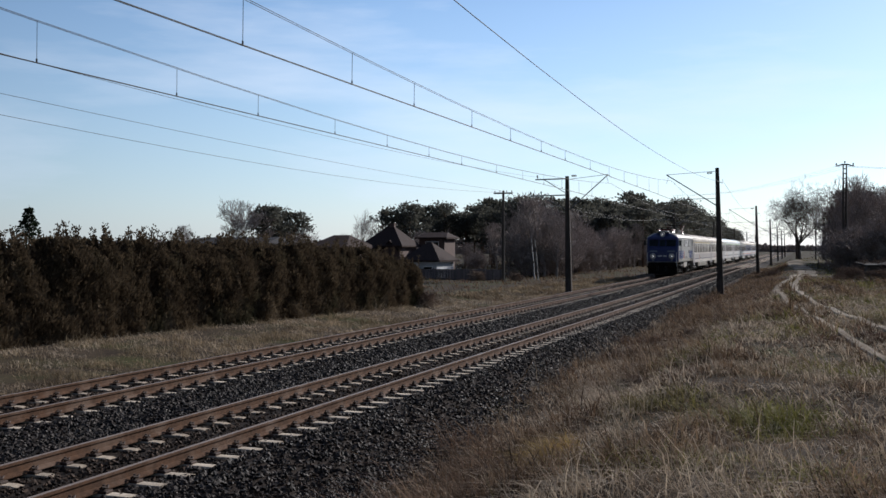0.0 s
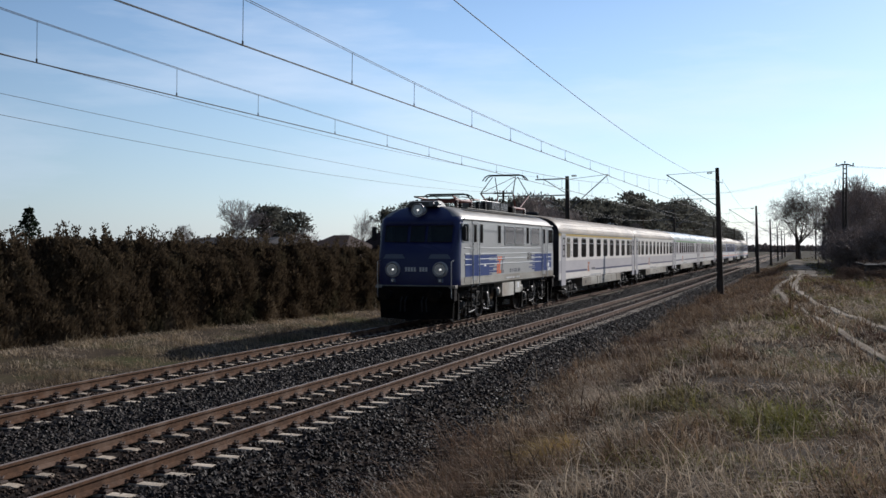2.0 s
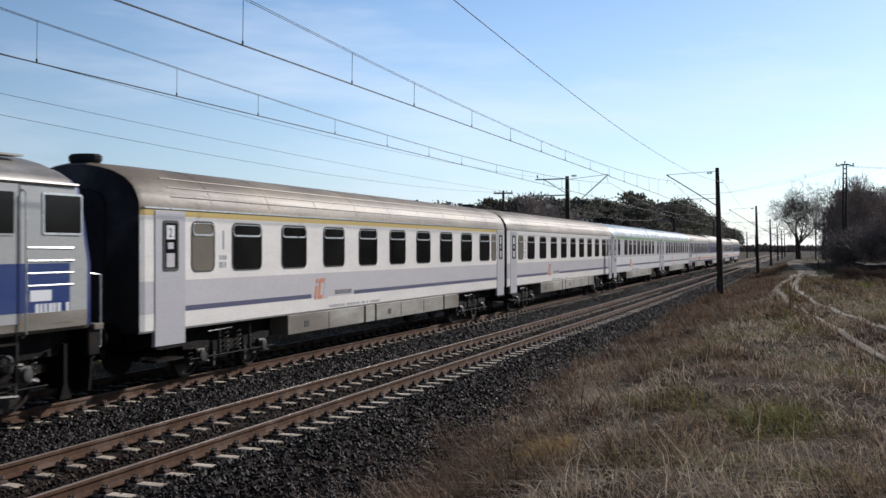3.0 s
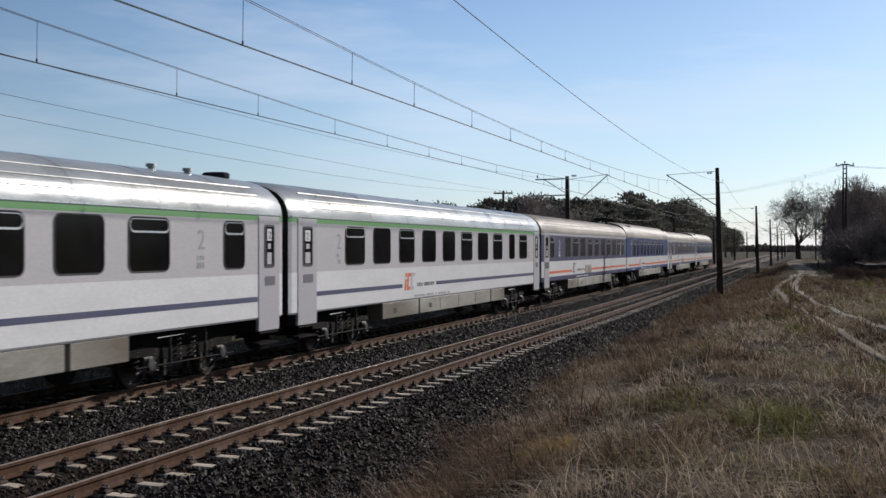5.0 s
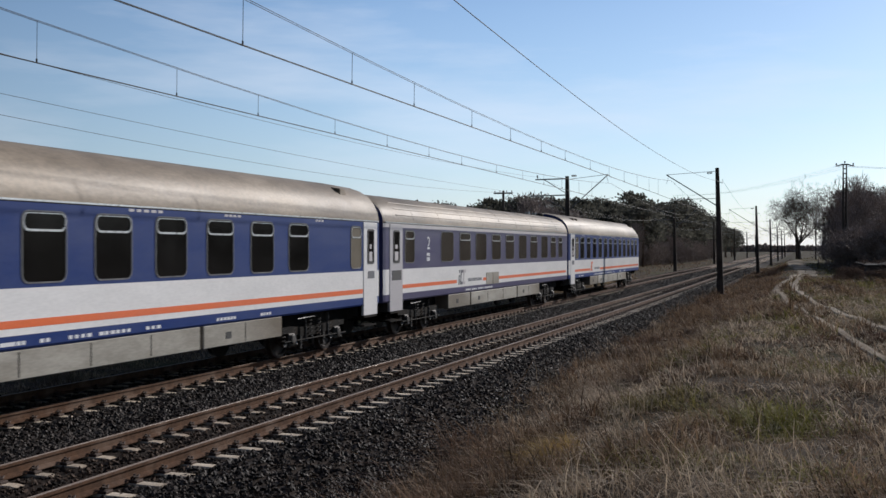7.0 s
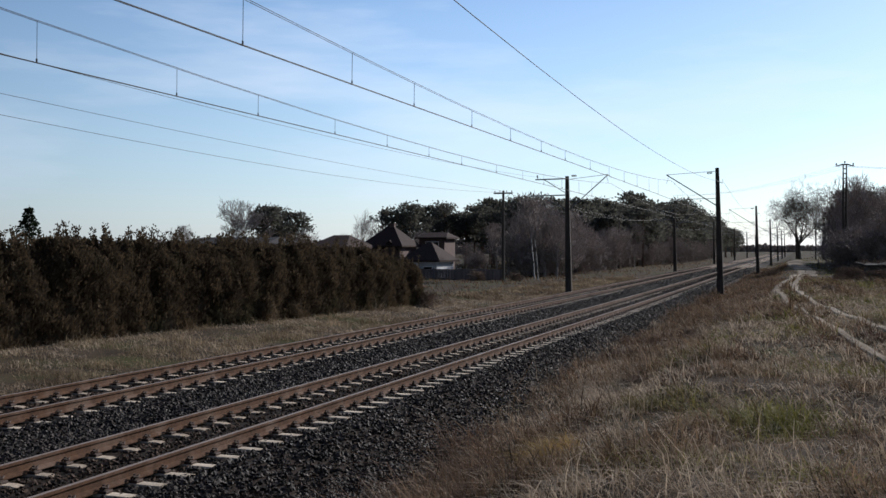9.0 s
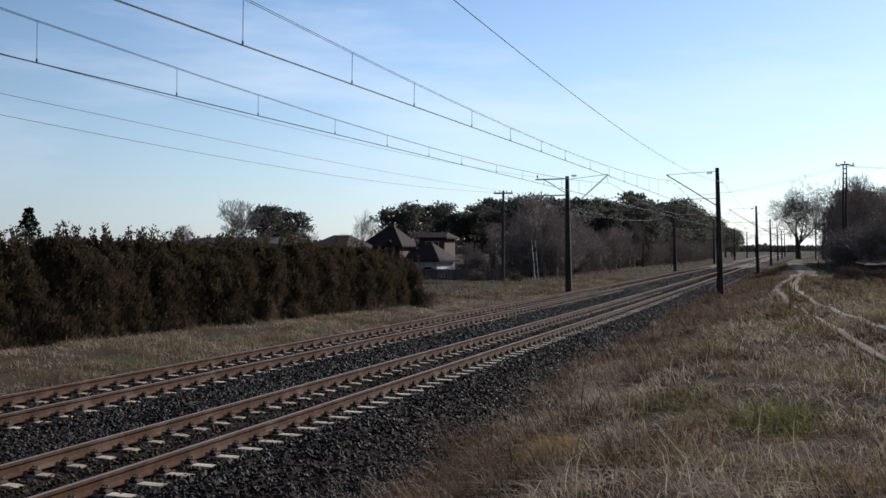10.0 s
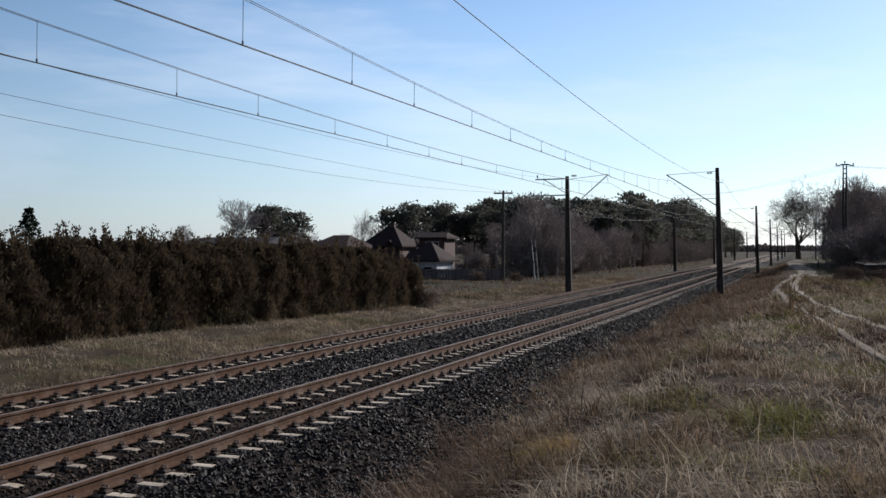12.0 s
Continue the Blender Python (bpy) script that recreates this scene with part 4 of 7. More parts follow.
def build_engine():
    e = empty("electric_locomotive")
    tagged(e, "blue and silver-grey electric locomotive with one raised pantograph", "locomotive")
    stations = [engine_ring(-7.16, -1, 1, 0.80), engine_ring(-7.12, -1, 1.0, 0.89), engine_ring(-7.02, -1, 0.96, 0.955), engine_ring(-6.86, -1, 0.9, 0.992), engine_ring(-5.7, 0, 0, 1.0)]
    rear = [[(x, -y, z) for x, y, z in r] for r in reversed(stations)]
    n = len(LPROF)
    #            sill, blue/grey belt, upper side, roof
    side = [3, 3, 0, 0, 0, 2, 2, 2, 2, 2, 2]
    segs = side + [2] + side[::-1] + [3]
    bm = bmesh.new()
    loft(bm, stations[3:] + rear[:2], mats=segs, caps=False)
    nose = [3, 1, 1, 1, 1, 1, 2, 2, 2, 2, 2]
    nsegs = nose + [2] + nose[::-1] + [3]
    for group in (stations[:4], rear[1:]):
        loft(bm, group, mats=nsegs, caps=False)
    for ring, flip in ((stations[0], True), (rear[-1], False)):
        vs = [bm.verts.new(p) for p in ring]
        for k in range(n - 1):
            q = (vs[k], vs[k + 1], vs[2 * n - 2 - k], vs[2 * n - 1 - k])
            f = bm.faces.new(q if not flip else q[::-1])
            f.material_index = 3 if k == 0 else 1
    bmesh.ops.remove_doubles(bm, verts=bm.verts, dist=0.002)
    bmesh.ops.recalc_face_normals(bm, faces=bm.faces)
    body = part("body", bm, [M_LOCO, M_FRONT, M_LOCOROOF, M_SKIRT, M_CABIN], e)
    # the driver's cab is hollow behind its front and side windows
    cut = [(-1.36, 1.36, -6.70, -5.75, 2.10, 3.52)] + [(a, b, -7.6, -6.5, 2.82, 3.36) for a, b in SCREENS] + [(s * 1.45 - 0.2, s * 1.45 + 0.2, -6.70, -6.04, 2.82, 3.44) for s in (-1, 1)]
    for c6 in cut:
        bm = bmesh.new()
        box(bm, *c6, mi=4)
        bmesh.ops.recalc_face_normals(bm, faces=bm.faces)
        tool = part("cut", bm, [M_LOCO, M_FRONT, M_LOCOROOF, M_SKIRT, M_CABIN])
        md = body.modifiers.new("cut", "BOOLEAN")
        md.operation, md.object, md.solver = "DIFFERENCE", tool, "EXACT"
        bpy.context.view_layer.update()
        me = bpy.data.meshes.new_from_object(body.evaluated_get(bpy.context.evaluated_depsgraph_get()))
        body.modifiers.clear()
        body.data = me
        for f in me.polygons:
            f.use_smooth = f.material_index in (1, 2)
        bpy.data.objects.remove(tool)
    # faded blue blocks with a ragged inner edge, both sides
    for s in (1, -1):
        strip(e, "colour_block", -6.42, -3.55, 1.61, 2.36, s * 1.50, M_NAVY, "blue block towards the cab", 0.003)
        strip(e, "colour_block", 3.35, 6.42, 1.61, 2.36, s * 1.50, M_NAVY, "blue block towards the cab", 0.003)
        for k in range(9):
            z = 1.62 + k * 0.082
            l1 = 0.35 + 1.35 * ((k * 5) % 9) / 8
            strip(e, "colour_block", -3.56, -3.55 + l1, z, z + 0.045 + 0.02 * (k % 3), s * 1.50, M_NAVY, "", 0.0035)
            strip(e, "colour_block", 3.35 - 0.9 * ((k * 4) % 9) / 8 - 0.1, 3.36, z, z + 0.045 + 0.02 * (k % 2), s * 1.50, M_NAVY, "", 0.0035)
        for z in (2.60, 2.40, 2.21, 2.02):
            for a, b in ((-6.5, -5.72), (-4.95, 4.50), (5.45, 6.5)):
                bm = bmesh.new()
                tube(bm, [(s * 1.50, a, z), (s * 1.50, b, z)], 0.018, 6)
                part("side_rib", bm, M_LOCO, e, "bright pressed rib along the side")
        bm = bmesh.new()
        tube(bm, [(s * 1.505, -6.6, 3.60), (s * 1.505, 6.6, 3.60)], 0.035, 6)
        part("gutter", bm, M_LOCOROOF, e)
        strip(e, "sill_band", -6.5, 6.5, 1.42, 1.60, s * 1.50, M_SKIRT, "grey band along the sill", 0.003)
        # windows
        for a, b in ((-4.78, -4.32), (-2.42, -1.97), (1.88, 2.32)):
            window(e, a, b, 2.76, 3.48, s * 1.50, M_LOCO, M_GLASS, r=0.05, w=0.03)
        for a, b in ((-6.72, -6.02), (5.78, 6.72)):
            window(e, a, b, 2.80, 3.46, s * 1.50, M_ALU, M_CLEAR if a < 0 else M_GLASS, r=0.04, w=0.035)
        for a, b in ((-1.48, -0.10), (0.07, 1.48), (2.63, 4.08)):
            bm = bmesh.new()
            xa, xb = s * 1.47, s * 1.525
            w = 0.032
            loft(bm, [rr(a, b, 2.72, 3.47, 0.08, xa), rr(a, b, 2.72, 3.47, 0.08, xb), rr(a + w, b - w, 2.752, 3.438, 0.05, xb), rr(a + w, b - w, 2.752, 3.438, 0.05, xa)], caps=False)
            lv = part("louvre_window", bm, M_ALU, e, "grille of thin horizontal metal slats in a bright frame")
            bm = bmesh.new()
            slab(bm, a + 0.03, b - 0.03, 2.75, 3.44, 0.04, s * 1.48, s * 1.504)
            part("backing", bm, M_BLACK, lv)
            for k in range(15):
                z = 2.79 + k * 0.0425
                bm = bmesh.new()
                loft(bm, [[(s * 1.505, yy, z), (s * 1.507, yy, z + 0.006), (s * 1.53, yy, z - 0.012), (s * 1.528, yy, z - 0.02)] for yy in (a + w, b - w)])
                part("slat", bm, M_SEAL, lv)
        # cab doors
        for a, b in ((-5.62, -5.05), (4.62, 5.26)):
            bm = bmesh.new()
            xs = sorted((s * 1.46, s * 1.512))
            box(bm, xs[0], xs[1], a, b, 1.45, 3.56, 0.012)
            d = part("cab_door", bm, M_LOCO, e, "narrow silver cab door with a tall window")
            window(d, a + 0.09, b - 0.09, 2.78, 3.46, s * 1.514, M_LOCO, M_GLASS, r=0.05, w=0.03)
            for yy in (a - 0.035, b + 0.005):
                strip(e, "door_seam", yy, yy + 0.03, 1.45, 3.56, s * 1.50, M_BLACK, "", 0.003)
            strip(d, "door_panel", a + 0.01, b - 0.01, 1.62, 2.36, s * 1.512, M_NAVY, "blue lower panel", 0.004)
            for yy in (a - 0.08, b + 0.08):
                bm = bmesh.new()
                tube(bm, [(s * 1.50, yy, 1.25), (s * 1.57, yy, 1.3), (s * 1.57, yy, 3.42), (s * 1.50, yy, 3.48)], 0.016, 6)
                part("grab_rail", bm, M_ALU, e, "long upright metal grab rail")
            bm = bmesh.new()
            for z in (0.55, 0.85, 1.15):
                box(bm, min(s * 1.2, s * 1.5), max(s * 1.2, s * 1.5), a, b, z, z + 0.03)
            for yy in (a, b - 0.03):
                box(bm, min(s * 1.44, s * 1.48), max(s * 1.44, s * 1.48), yy, yy + 0.03, 0.55, 1.4)
            part("step_ladder", bm, M_UNDER, e, "dark steps below the cab door")
        # mirrors by the cab
        bm = bmesh.new()
        box(bm, min(s * 1.56, s * 1.72), max(s * 1.56, s * 1.72), -7.02, -6.90, 2.86, 3.34, 0.03)
        tube(bm, [(s * 1.46, -6.9, 3.25), (s * 1.6, -6.94, 3.25)], 0.015, 5)
        part("mirror", bm, M_BLACK, e, "black upright mirror")
    # company mark and lettering on the side
    company_mark(e, -2.55, 1.64, 0.64, 1.503, M_ORANGE, M_MARK)
    letters(e, "side_lettering", -0.7, 1.05, 1.66, 1.80, 1.502, M_MARK, 13)
    letters(e, "small_lettering", -1.2, 0.8, 1.42, 1.48, 1.504, M_MARKW, 22)
    letters(e, "number_bars", 5.62, 6.42, 1.60, 1.74, 1.503, M_MARKW, 8)
    strip(e, "plate", 5.50, 5.98, 1.78, 1.95, 1.503, M_MARKW, "white notice plate", 0.006)
    strip(e, "plate", -4.2, -3.95, 1.94, 2.03, 1.503, M_MARKW, "small white plate", 0.006)
    for k, yy in enumerate((2.05, 2.25, 2.55)):
        bm = bmesh.new()
        tube(bm, [(1.53, yy, 2.1), (1.53, yy, 2.42)], 0.012, 5)
        part("hatch_handle", bm, M_UNDER, e)
    # the face: windscreen panes, number bars, lamps
    for x0, x1 in SCREENS:
        for sgn in (1, -1):
            bm = bmesh.new()
            z0, z1 = 2.82, 3.36
            rings = []
            for off in (-0.015, 0.008):
                rings.append([(x, sgn * (face_y(z) - off), z) for x, z in ((x0, z0), (x1, z0), (x1, z1), (x0, z1))])
            loft(bm, rings)
            part("windscreen", bm, M_CLEAR if sgn > 0 else M_GLASS, e, "dark windscreen pane")
            bm = bmesh.new()
            pts = [(x, sgn * (face_y(z) - 0.012), z) for x, z in ((x0, z0), (x1, z0), (x1, z1), (x0, z1), (x0, z0))]
            tube(bm, pts, 0.02, 5)
            part("windscreen_seal", bm, M_BLACK, e)
    for sgn in (1, -1):
        for x0, x1 in ((-1.22, -0.42), (0.42, 1.22)):
            bm = bmesh.new()
            ya, yb = sorted((sgn * -7.15, sgn * -7.18))
            loft(bm, [[(x0, yy, 2.24), (x1, yy, 2.24), (x1 - 0.1, yy, 2.39), (x0 + 0.1, yy, 2.39)] for yy in (ya, yb)])
            part("face_band", bm, M_FRONTGREY, e, "blue-grey band above the headlamp")
        bm = bmesh.new()
        for k in range(8):
            if k != 4:
                x = -0.42 + k * 0.105
                box(bm, x, x + 0.07, *sorted((sgn * -7.15, sgn * -7.175)), 1.80, 1.95)
        tagged(part("number_bars", bm, M_MARKW, e), kind="stuff")
        for x in (-0.86, 0.86):
            bm = bmesh.new()
            disc(bm, (x, sgn * -7.15, 1.87), "y", 0, 0, 24, prof=((0, 0.27), (sgn * -0.08, 0.27), (sgn * -0.12, 0.235), (sgn * -0.10, 0.20), (sgn * -0.05, 0.16)))
            h = part("headlamp", bm, M_LAMPRIM, e, "round headlamp in a wide pale rim")
            bm = bmesh.new()
            disc(bm, (x, sgn * -7.19, 1.87), "y", 0, 0, 20, prof=((0, 0.195), (sgn * -0.075, 0.19)))
            part("reflector", bm, M_REFLECT, h)
            if sgn > 0:
                bm = bmesh.new()
                disc(bm, (x + 0.03, -7.26, 1.87), "y", 0, 0, 12, prof=((0, 0.035), (-0.02, 0.03)))
                part("bulb", bm, M_LAMP, h, "lit white bulb")
            bm = bmesh.new()
            box(bm, x - 0.09, x + 0.09, *sorted((sgn * -7.12, sgn * -7.22)), 1.42, 1.58, 0.02)
            m = part("marker_lamp", bm, M_FRONTGREY, e, "small grey marker lamp housing under the headlamp")
            bm = bmesh.new()
            disc(bm, (x, sgn * -7.22, 1.50), "y", 0, 0, 12, prof=((0, 0.055), (sgn * -0.012, 0.05)))
            part("lens", bm, M_REFLECT, m)
        # red-edged buffer beam, pipes, plough
        bm = bmesh.new()
        box(bm, -1.40, 1.40, *sorted((sgn * -7.0, sgn * -7.33)), 0.80, 1.30, 0.03)
        part("buffer_beam", bm, M_UNDER, e)
        bm = bmesh.new()
        yy = sgn * -7.2
        loft(bm, [[(-1.3, yy, 0.22), (0, yy - sgn * 0.35, 0.18), (1.3, yy, 0.22), (1.3, yy + sgn * 0.06, 0.22), (0, yy - sgn * 0.27, 0.18), (-1.3, yy + sgn * 0.06, 0.22)], [(-1.35, yy, 0.80), (0, yy - sgn * 0.1, 0.80), (1.35, yy, 0.80), (1.35, yy + sgn * 0.06, 0.8), (0, yy - sgn * 0.03, 0.8), (-1.35, yy + sgn * 0.06, 0.8)]])
        part("snow_plough", bm, M_UNDER, e, "dark pointed plough under the buffers")
        buffers(e, sgn * -7.33, 1.03, sgn=-sgn)
        for x in (-1.33, 1.33):
            bm = bmesh.new()
            tube(bm, [(x, sgn * -7.30, 0.9), (x, sgn * -7.42, 0.95), (x, sgn * -7.42, 2.15), (x, sgn * -7.00, 2.2)], 0.016, 6)
            part("grab_rail", bm, M_ALU, e)
            bm = bmesh.new()
            box(bm, min(x - 0.12, x + 0.12), max(x - 0.12, x + 0.12), *sorted((sgn * -7.1, sgn * -7.35)), 1.24, 1.34, 0.01)
            part("corner_step", bm, M_SKIRT, e)
        for x in (-0.45, -0.3, 0.3, 0.45):
            bm = bmesh.new()
            tube(bm, [(x, sgn * -7.33, 0.95), (x, sgn * -7.5, 0.8), (x * 1.05, sgn * -7.48, 0.45)], 0.025, 6)
            part("air_hose", bm, M_BLACK, e)
        bm = bmesh.new()
        tube(bm, [(0, sgn * -7.3, 1.03), (0, sgn * -7.62, 1.03), (0, sgn * -7.64, 0.7)], 0.04, 6)
        part("coupling_hook", bm, M_UNDER, e)
    # big lamp above the windscreen, with its hood
    bm = bmesh.new()
    disc(bm, (0.0, -6.95, 3.90), "y", 0, 0, 24, prof=((0.5, 0.15), (0.05, 0.20), (-0.06, 0.235), (-0.12, 0.235), (-0.10, 0.20), (-0.02, 0.15)))
    h = part("roof_headlamp", bm, M_LAMPRIM, e, "large round headlamp on the roof edge")
    bm = bmesh.new()
    disc(bm, (0.0, -6.99, 3.90), "y", 0, 0, 20, prof=((0, 0.19), (-0.06, 0.185)))
    part("reflector", bm, M_REFLECT, h)
    bm = bmesh.new()
    disc(bm, (0.0, -7.05, 3.90), "y", 0, 0, 12, prof=((0, 0.035), (-0.02, 0.03)))
    part("bulb", bm, M_LAMP, h, "lit white bulb")
    bm = bmesh.new()
    loft(bm, [[(-0.62 * k, y, 4.02), (0.62 * k, y, 4.02), (0.5 * k, y, z), (-0.5 * k, y, z)] for y, z, k in ((-6.62, 4.20, 0.9), (-6.3, 4.25, 1.0), (-5.75, 4.22, 0.95), (-5.4, 4.07, 0.85))])
    part("roof_hood", bm, M_HOOD, e, "flat sheet-metal hood behind the roof lamp")
    for x in (0.42, 0.62):
        bm = bmesh.new()
        disc(bm, (x, -6.65, 4.12), "y", 0, 0, 10, prof=((0.15, 0.05), (-0.15, 0.05), (-0.22, 0.085)))
        part("horn", bm, M_STEEL, e)
    # roof walkways, insulators, resistor boxes, cables
    for s in (-1, 1):
        bm = bmesh.new()
        box(bm, s * 1.0 - 0.12, s * 1.0 + 0.12, -5.0, 5.8, 4.015, 4.045)
        part("roof_walkway", bm, M_LOCOROOF, e)
    for a, b in ((-0.75, 0.35), (0.5, 1.6)):
        bm = bmesh.new()
        box(bm, -0.75, 0.75, a, b, 4.08, 4.42, 0.06)
        rb = part("resistor_box", bm, M_LOCOROOF, e, "ribbed grey resistor box")
        for k in range(9):
            yy = a + 0.06 + (b - a - 0.12) * k / 8
            bm = bmesh.new()
            box(bm, -0.78, 0.78, yy - 0.022, yy + 0.022, 4.12, 4.43)
            part("cooling_fin", bm, M_STEEL, rb)
    for x, y in ((0.6, -1.2), (0.2, -1.45), (-0.5, -1.3), (0.55, -1.9), (-0.1, -2.1), (0.6, 1.9), (-0.4, 2.0)):
        bm = bmesh.new()
        for k in range(4):
            loft(bm, [[(x + r * math.cos(a), y + r * math.sin(a), 4.08 + 0.08 * k + hh) for a in [2 * math.pi * j / 10 for j in range(10)]] for r, hh in ((0.06, 0.0), (0.11, 0.03), (0.06, 0.08))])
        part("roof_insulator", bm, M_BLACK, e, "dark stacked insulator")
    bm = bmesh.new()
    tube(bm, [(0.6, -2.4, 4.42), (0.6, -1.2, 4.46), (0.3, -0.9, 4.5), (0.3, 1.7, 4.5), (0.5, 2.3, 4.42)], 0.018, 5)
    part("roof_busbar", bm, M_STEEL, e)
    bm = bmesh.new()
    box(bm, 0.2, 0.8, 2.3, 2.8, 4.06, 4.34, 0.05)
    part("breaker_box", bm, M_UNDER, e)

    def pantograph(yc, up):
        """Diamond pantograph: base frame, four lower and upper arms, two contact bows with horns."""
        bm = bmesh.new()
        tube(bm, [(-0.62, yc - 1.0, 4.34), (0.62, yc - 1.0, 4.34), (0.62, yc + 1.0, 4.34), (-0.62, yc + 1.0, 4.34), (-0.62, yc - 1.0, 4.34)], 0.045, 6)
        p = part("pantograph", bm, M_REDPAINT, e, "raised diamond pantograph on a red frame" if up else "folded pantograph on a red frame")
        for k in (-0.4, 0.4):
            bm = bmesh.new()
            tube(bm, [(-0.62, yc + k, 4.34), (0.62, yc + k, 4.34)], 0.04, 6)
            part("cross_tube", bm, M_REDPAINT, p)
        for s in (-1, 1):
            for k in (-0.85, 0.85):
                bm = bmesh.new()
                for j in range(3):
                    loft(bm, [[(s * 0.62 + r * math.cos(a), yc + k + r * math.sin(a), 4.06 + 0.09 * j + hh) for a in [2 * math.pi * q / 10 for q in range(10)]] for r, hh in ((0.05, 0.0), (0.10, 0.03), (0.05, 0.09))])
                part("insulator", bm, M_INSUL, p)
        ze, zh = (4.95, 5.72) if up else (4.44, 4.50)
        reach = 1.35 if up else 1.55
        for k in (-1, 1):
            for s in (-1, 1):
                bm = bmesh.new()
                tube(bm, [(s * 0.55, yc + k * 0.35, 4.36), (s * 0.72, yc + k * reach, ze)], [0.05, 0.032], 6)
                part("lower_arm", bm, M_REDPAINT, p, "red lower arm")
                bm = bmesh.new()
                tube(bm, [(s * 0.72, yc + k * reach, ze), (s * 0.52, yc + k * 0.2, zh)], [0.024, 0.018], 6)
                part("upper_arm", bm, M_UNDER, p, "thin dark upper arm")
            bm = bmesh.new()
            tube(bm, [(-0.72, yc + k * reach, ze), (0.72, yc + k * reach, ze)], 0.02, 6)
            part("elbow_tube", bm, M_UNDER, p)
            bm = bmesh.new()
            tube(bm, [(-0.72, yc + k * reach, ze), (0.52, yc + k * 0.2, zh)], 0.012, 5)
            part("cross_brace", bm, M_UNDER, p)
            bm = bmesh.new()
            tube(bm, [(x, yc + k * 0.2, zh + dz) for x, dz in ((-0.98, -0.16), (-0.86, 0.0), (-0.7, 0.08), (0.7, 0.08), (0.86, 0.0), (0.98, -0.16))], 0.025, 6)
            part("contact_bow", bm, M_UNDER, p)
    pantograph(4.0, True)
    pantograph(-3.9, False)
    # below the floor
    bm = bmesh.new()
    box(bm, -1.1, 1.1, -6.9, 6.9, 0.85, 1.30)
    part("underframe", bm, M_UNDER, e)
    for s in (1, -1):
        bm = bmesh.new()
        xs = sorted((s * 0.7, s * 1.42))
        box(bm, xs[0], xs[1], -1.5, 0.22, 0.72, 1.40, 0.02)
        part("battery_box", bm, M_BEIGE, e, "dull beige battery box under the floor")
        bm = bmesh.new()
        box(bm, xs[0], xs[1], 0.42, 1.30, 0.80, 1.36, 0.02)
        b2 = part("equipment_box", bm, M_BEIGE, e, "small beige equipment box")
        strip(b2, "label_plate", 0.75, 1.0, 1.0, 1.22, s * 1.42, M_MARKW, "white plate", 0.006)
        for yy in (-1.75, 1.6):
            bm = bmesh.new()
            disc(bm, (s * 1.15, yy, 0.95), "x", 0, 0, 14, prof=((-0.3 * s, 0.17), (0.18 * s, 0.17), (0.24 * s, 0.10)))
            part("air_tank", bm, M_SKIRT, e)
    bogie(e, -4.25, 3.05, 0.625, heavy=True)
    bogie(e, 4.25, 3.05, 0.625, heavy=True)
    return e


# ---- growth ----
M_DRY = mat("dry_grass", (0.070, 0.043, 0.028), (0.275, 0.188, 0.115), 1.6, 0.8, c=(0.085, 0.046, 0.032), island=0.8, spec=0.12, leaf=0.28)
M_STRAW = mat("straw_grass", (0.15, 0.110, 0.068), (0.44, 0.345, 0.225), 0.9, 0.8, c=(0.11, 0.078, 0.048), island=0.55, spec=0.12, leaf=0.28)
M_PALE = mat("bleached_stalks", (0.28, 0.215, 0.15), (0.56, 0.46, 0.345), 1.0, 0.75, island=0.6, spec=0.12, leaf=0.28)
M_GREENG = mat("green_grass", (0.115, 0.113, 0.030), (0.235, 0.212, 0.068), 1.2, 0.7, c=(0.16, 0.115, 0.065), island=0.6, spec=0.12, leaf=0.28)
M_YELLOWGRASS = mat("yellow_straw", (0.26, 0.17, 0.05), (0.42, 0.29, 0.10), 2.0, 0.8, island=0.5, spec=0.12, leaf=0.28)
M_THUJA = mat("brown_green_sprays", (0.060, 0.044, 0.029), (0.120, 0.088, 0.055), 1.1, 0.9, island=0.25, c=(0.046, 0.048, 0.028), spec=0.06, leaf=0.3)
M_TWIG = mat("shrub_twigs", (0.05, 0.036, 0.025), (0.09, 0.065, 0.045), 3, 0.85, spec=0.12)
# needle colour lifted to stand in for haze over the distant wood
M_PINE = mat("hazed_pine_needles", (0.080, 0.080, 0.064), (0.130, 0.126, 0.106), 0.6, 0.85, island=0.4, spec=0.08, leaf=0.38)
M_FIR = mat("fir_needles", (0.012, 0.020, 0.011), (0.025, 0.034, 0.018), 0.8, 0.8, island=0.4, spec=0.12, leaf=0.3)
M_BARK = mat("pine_bark", (0.11, 0.075, 0.055), (0.20, 0.135, 0.095), 3, 0.9, stretch=(2, 2, 0.4), bump=0.4, spec=0.12)
# twigs paler than bark, with the distance haze mixed into the colour
M_BARE = mat("hazed_bare_twigs", (0.25, 0.205, 0.185), (0.38, 0.325, 0.295), 2, 0.9, island=0.3, spec=0.12)
M_SCRUB = mat("brown_scrub_twigs", (0.17, 0.12, 0.09), (0.28, 0.21, 0.16), 2, 0.9, spec=0.1)
M_DARKTWIG = mat("dark_bare_twigs", (0.085, 0.068, 0.055), (0.14, 0.115, 0.095), 2, 0.9, spec=0.1)
M_BIRCH = mat("birch_bark", (0.42, 0.40, 0.37), (0.60, 0.58, 0.55), 4, 0.8, c=(0.06, 0.05, 0.045), stretch=(1, 1, 2.5), spec=0.12)


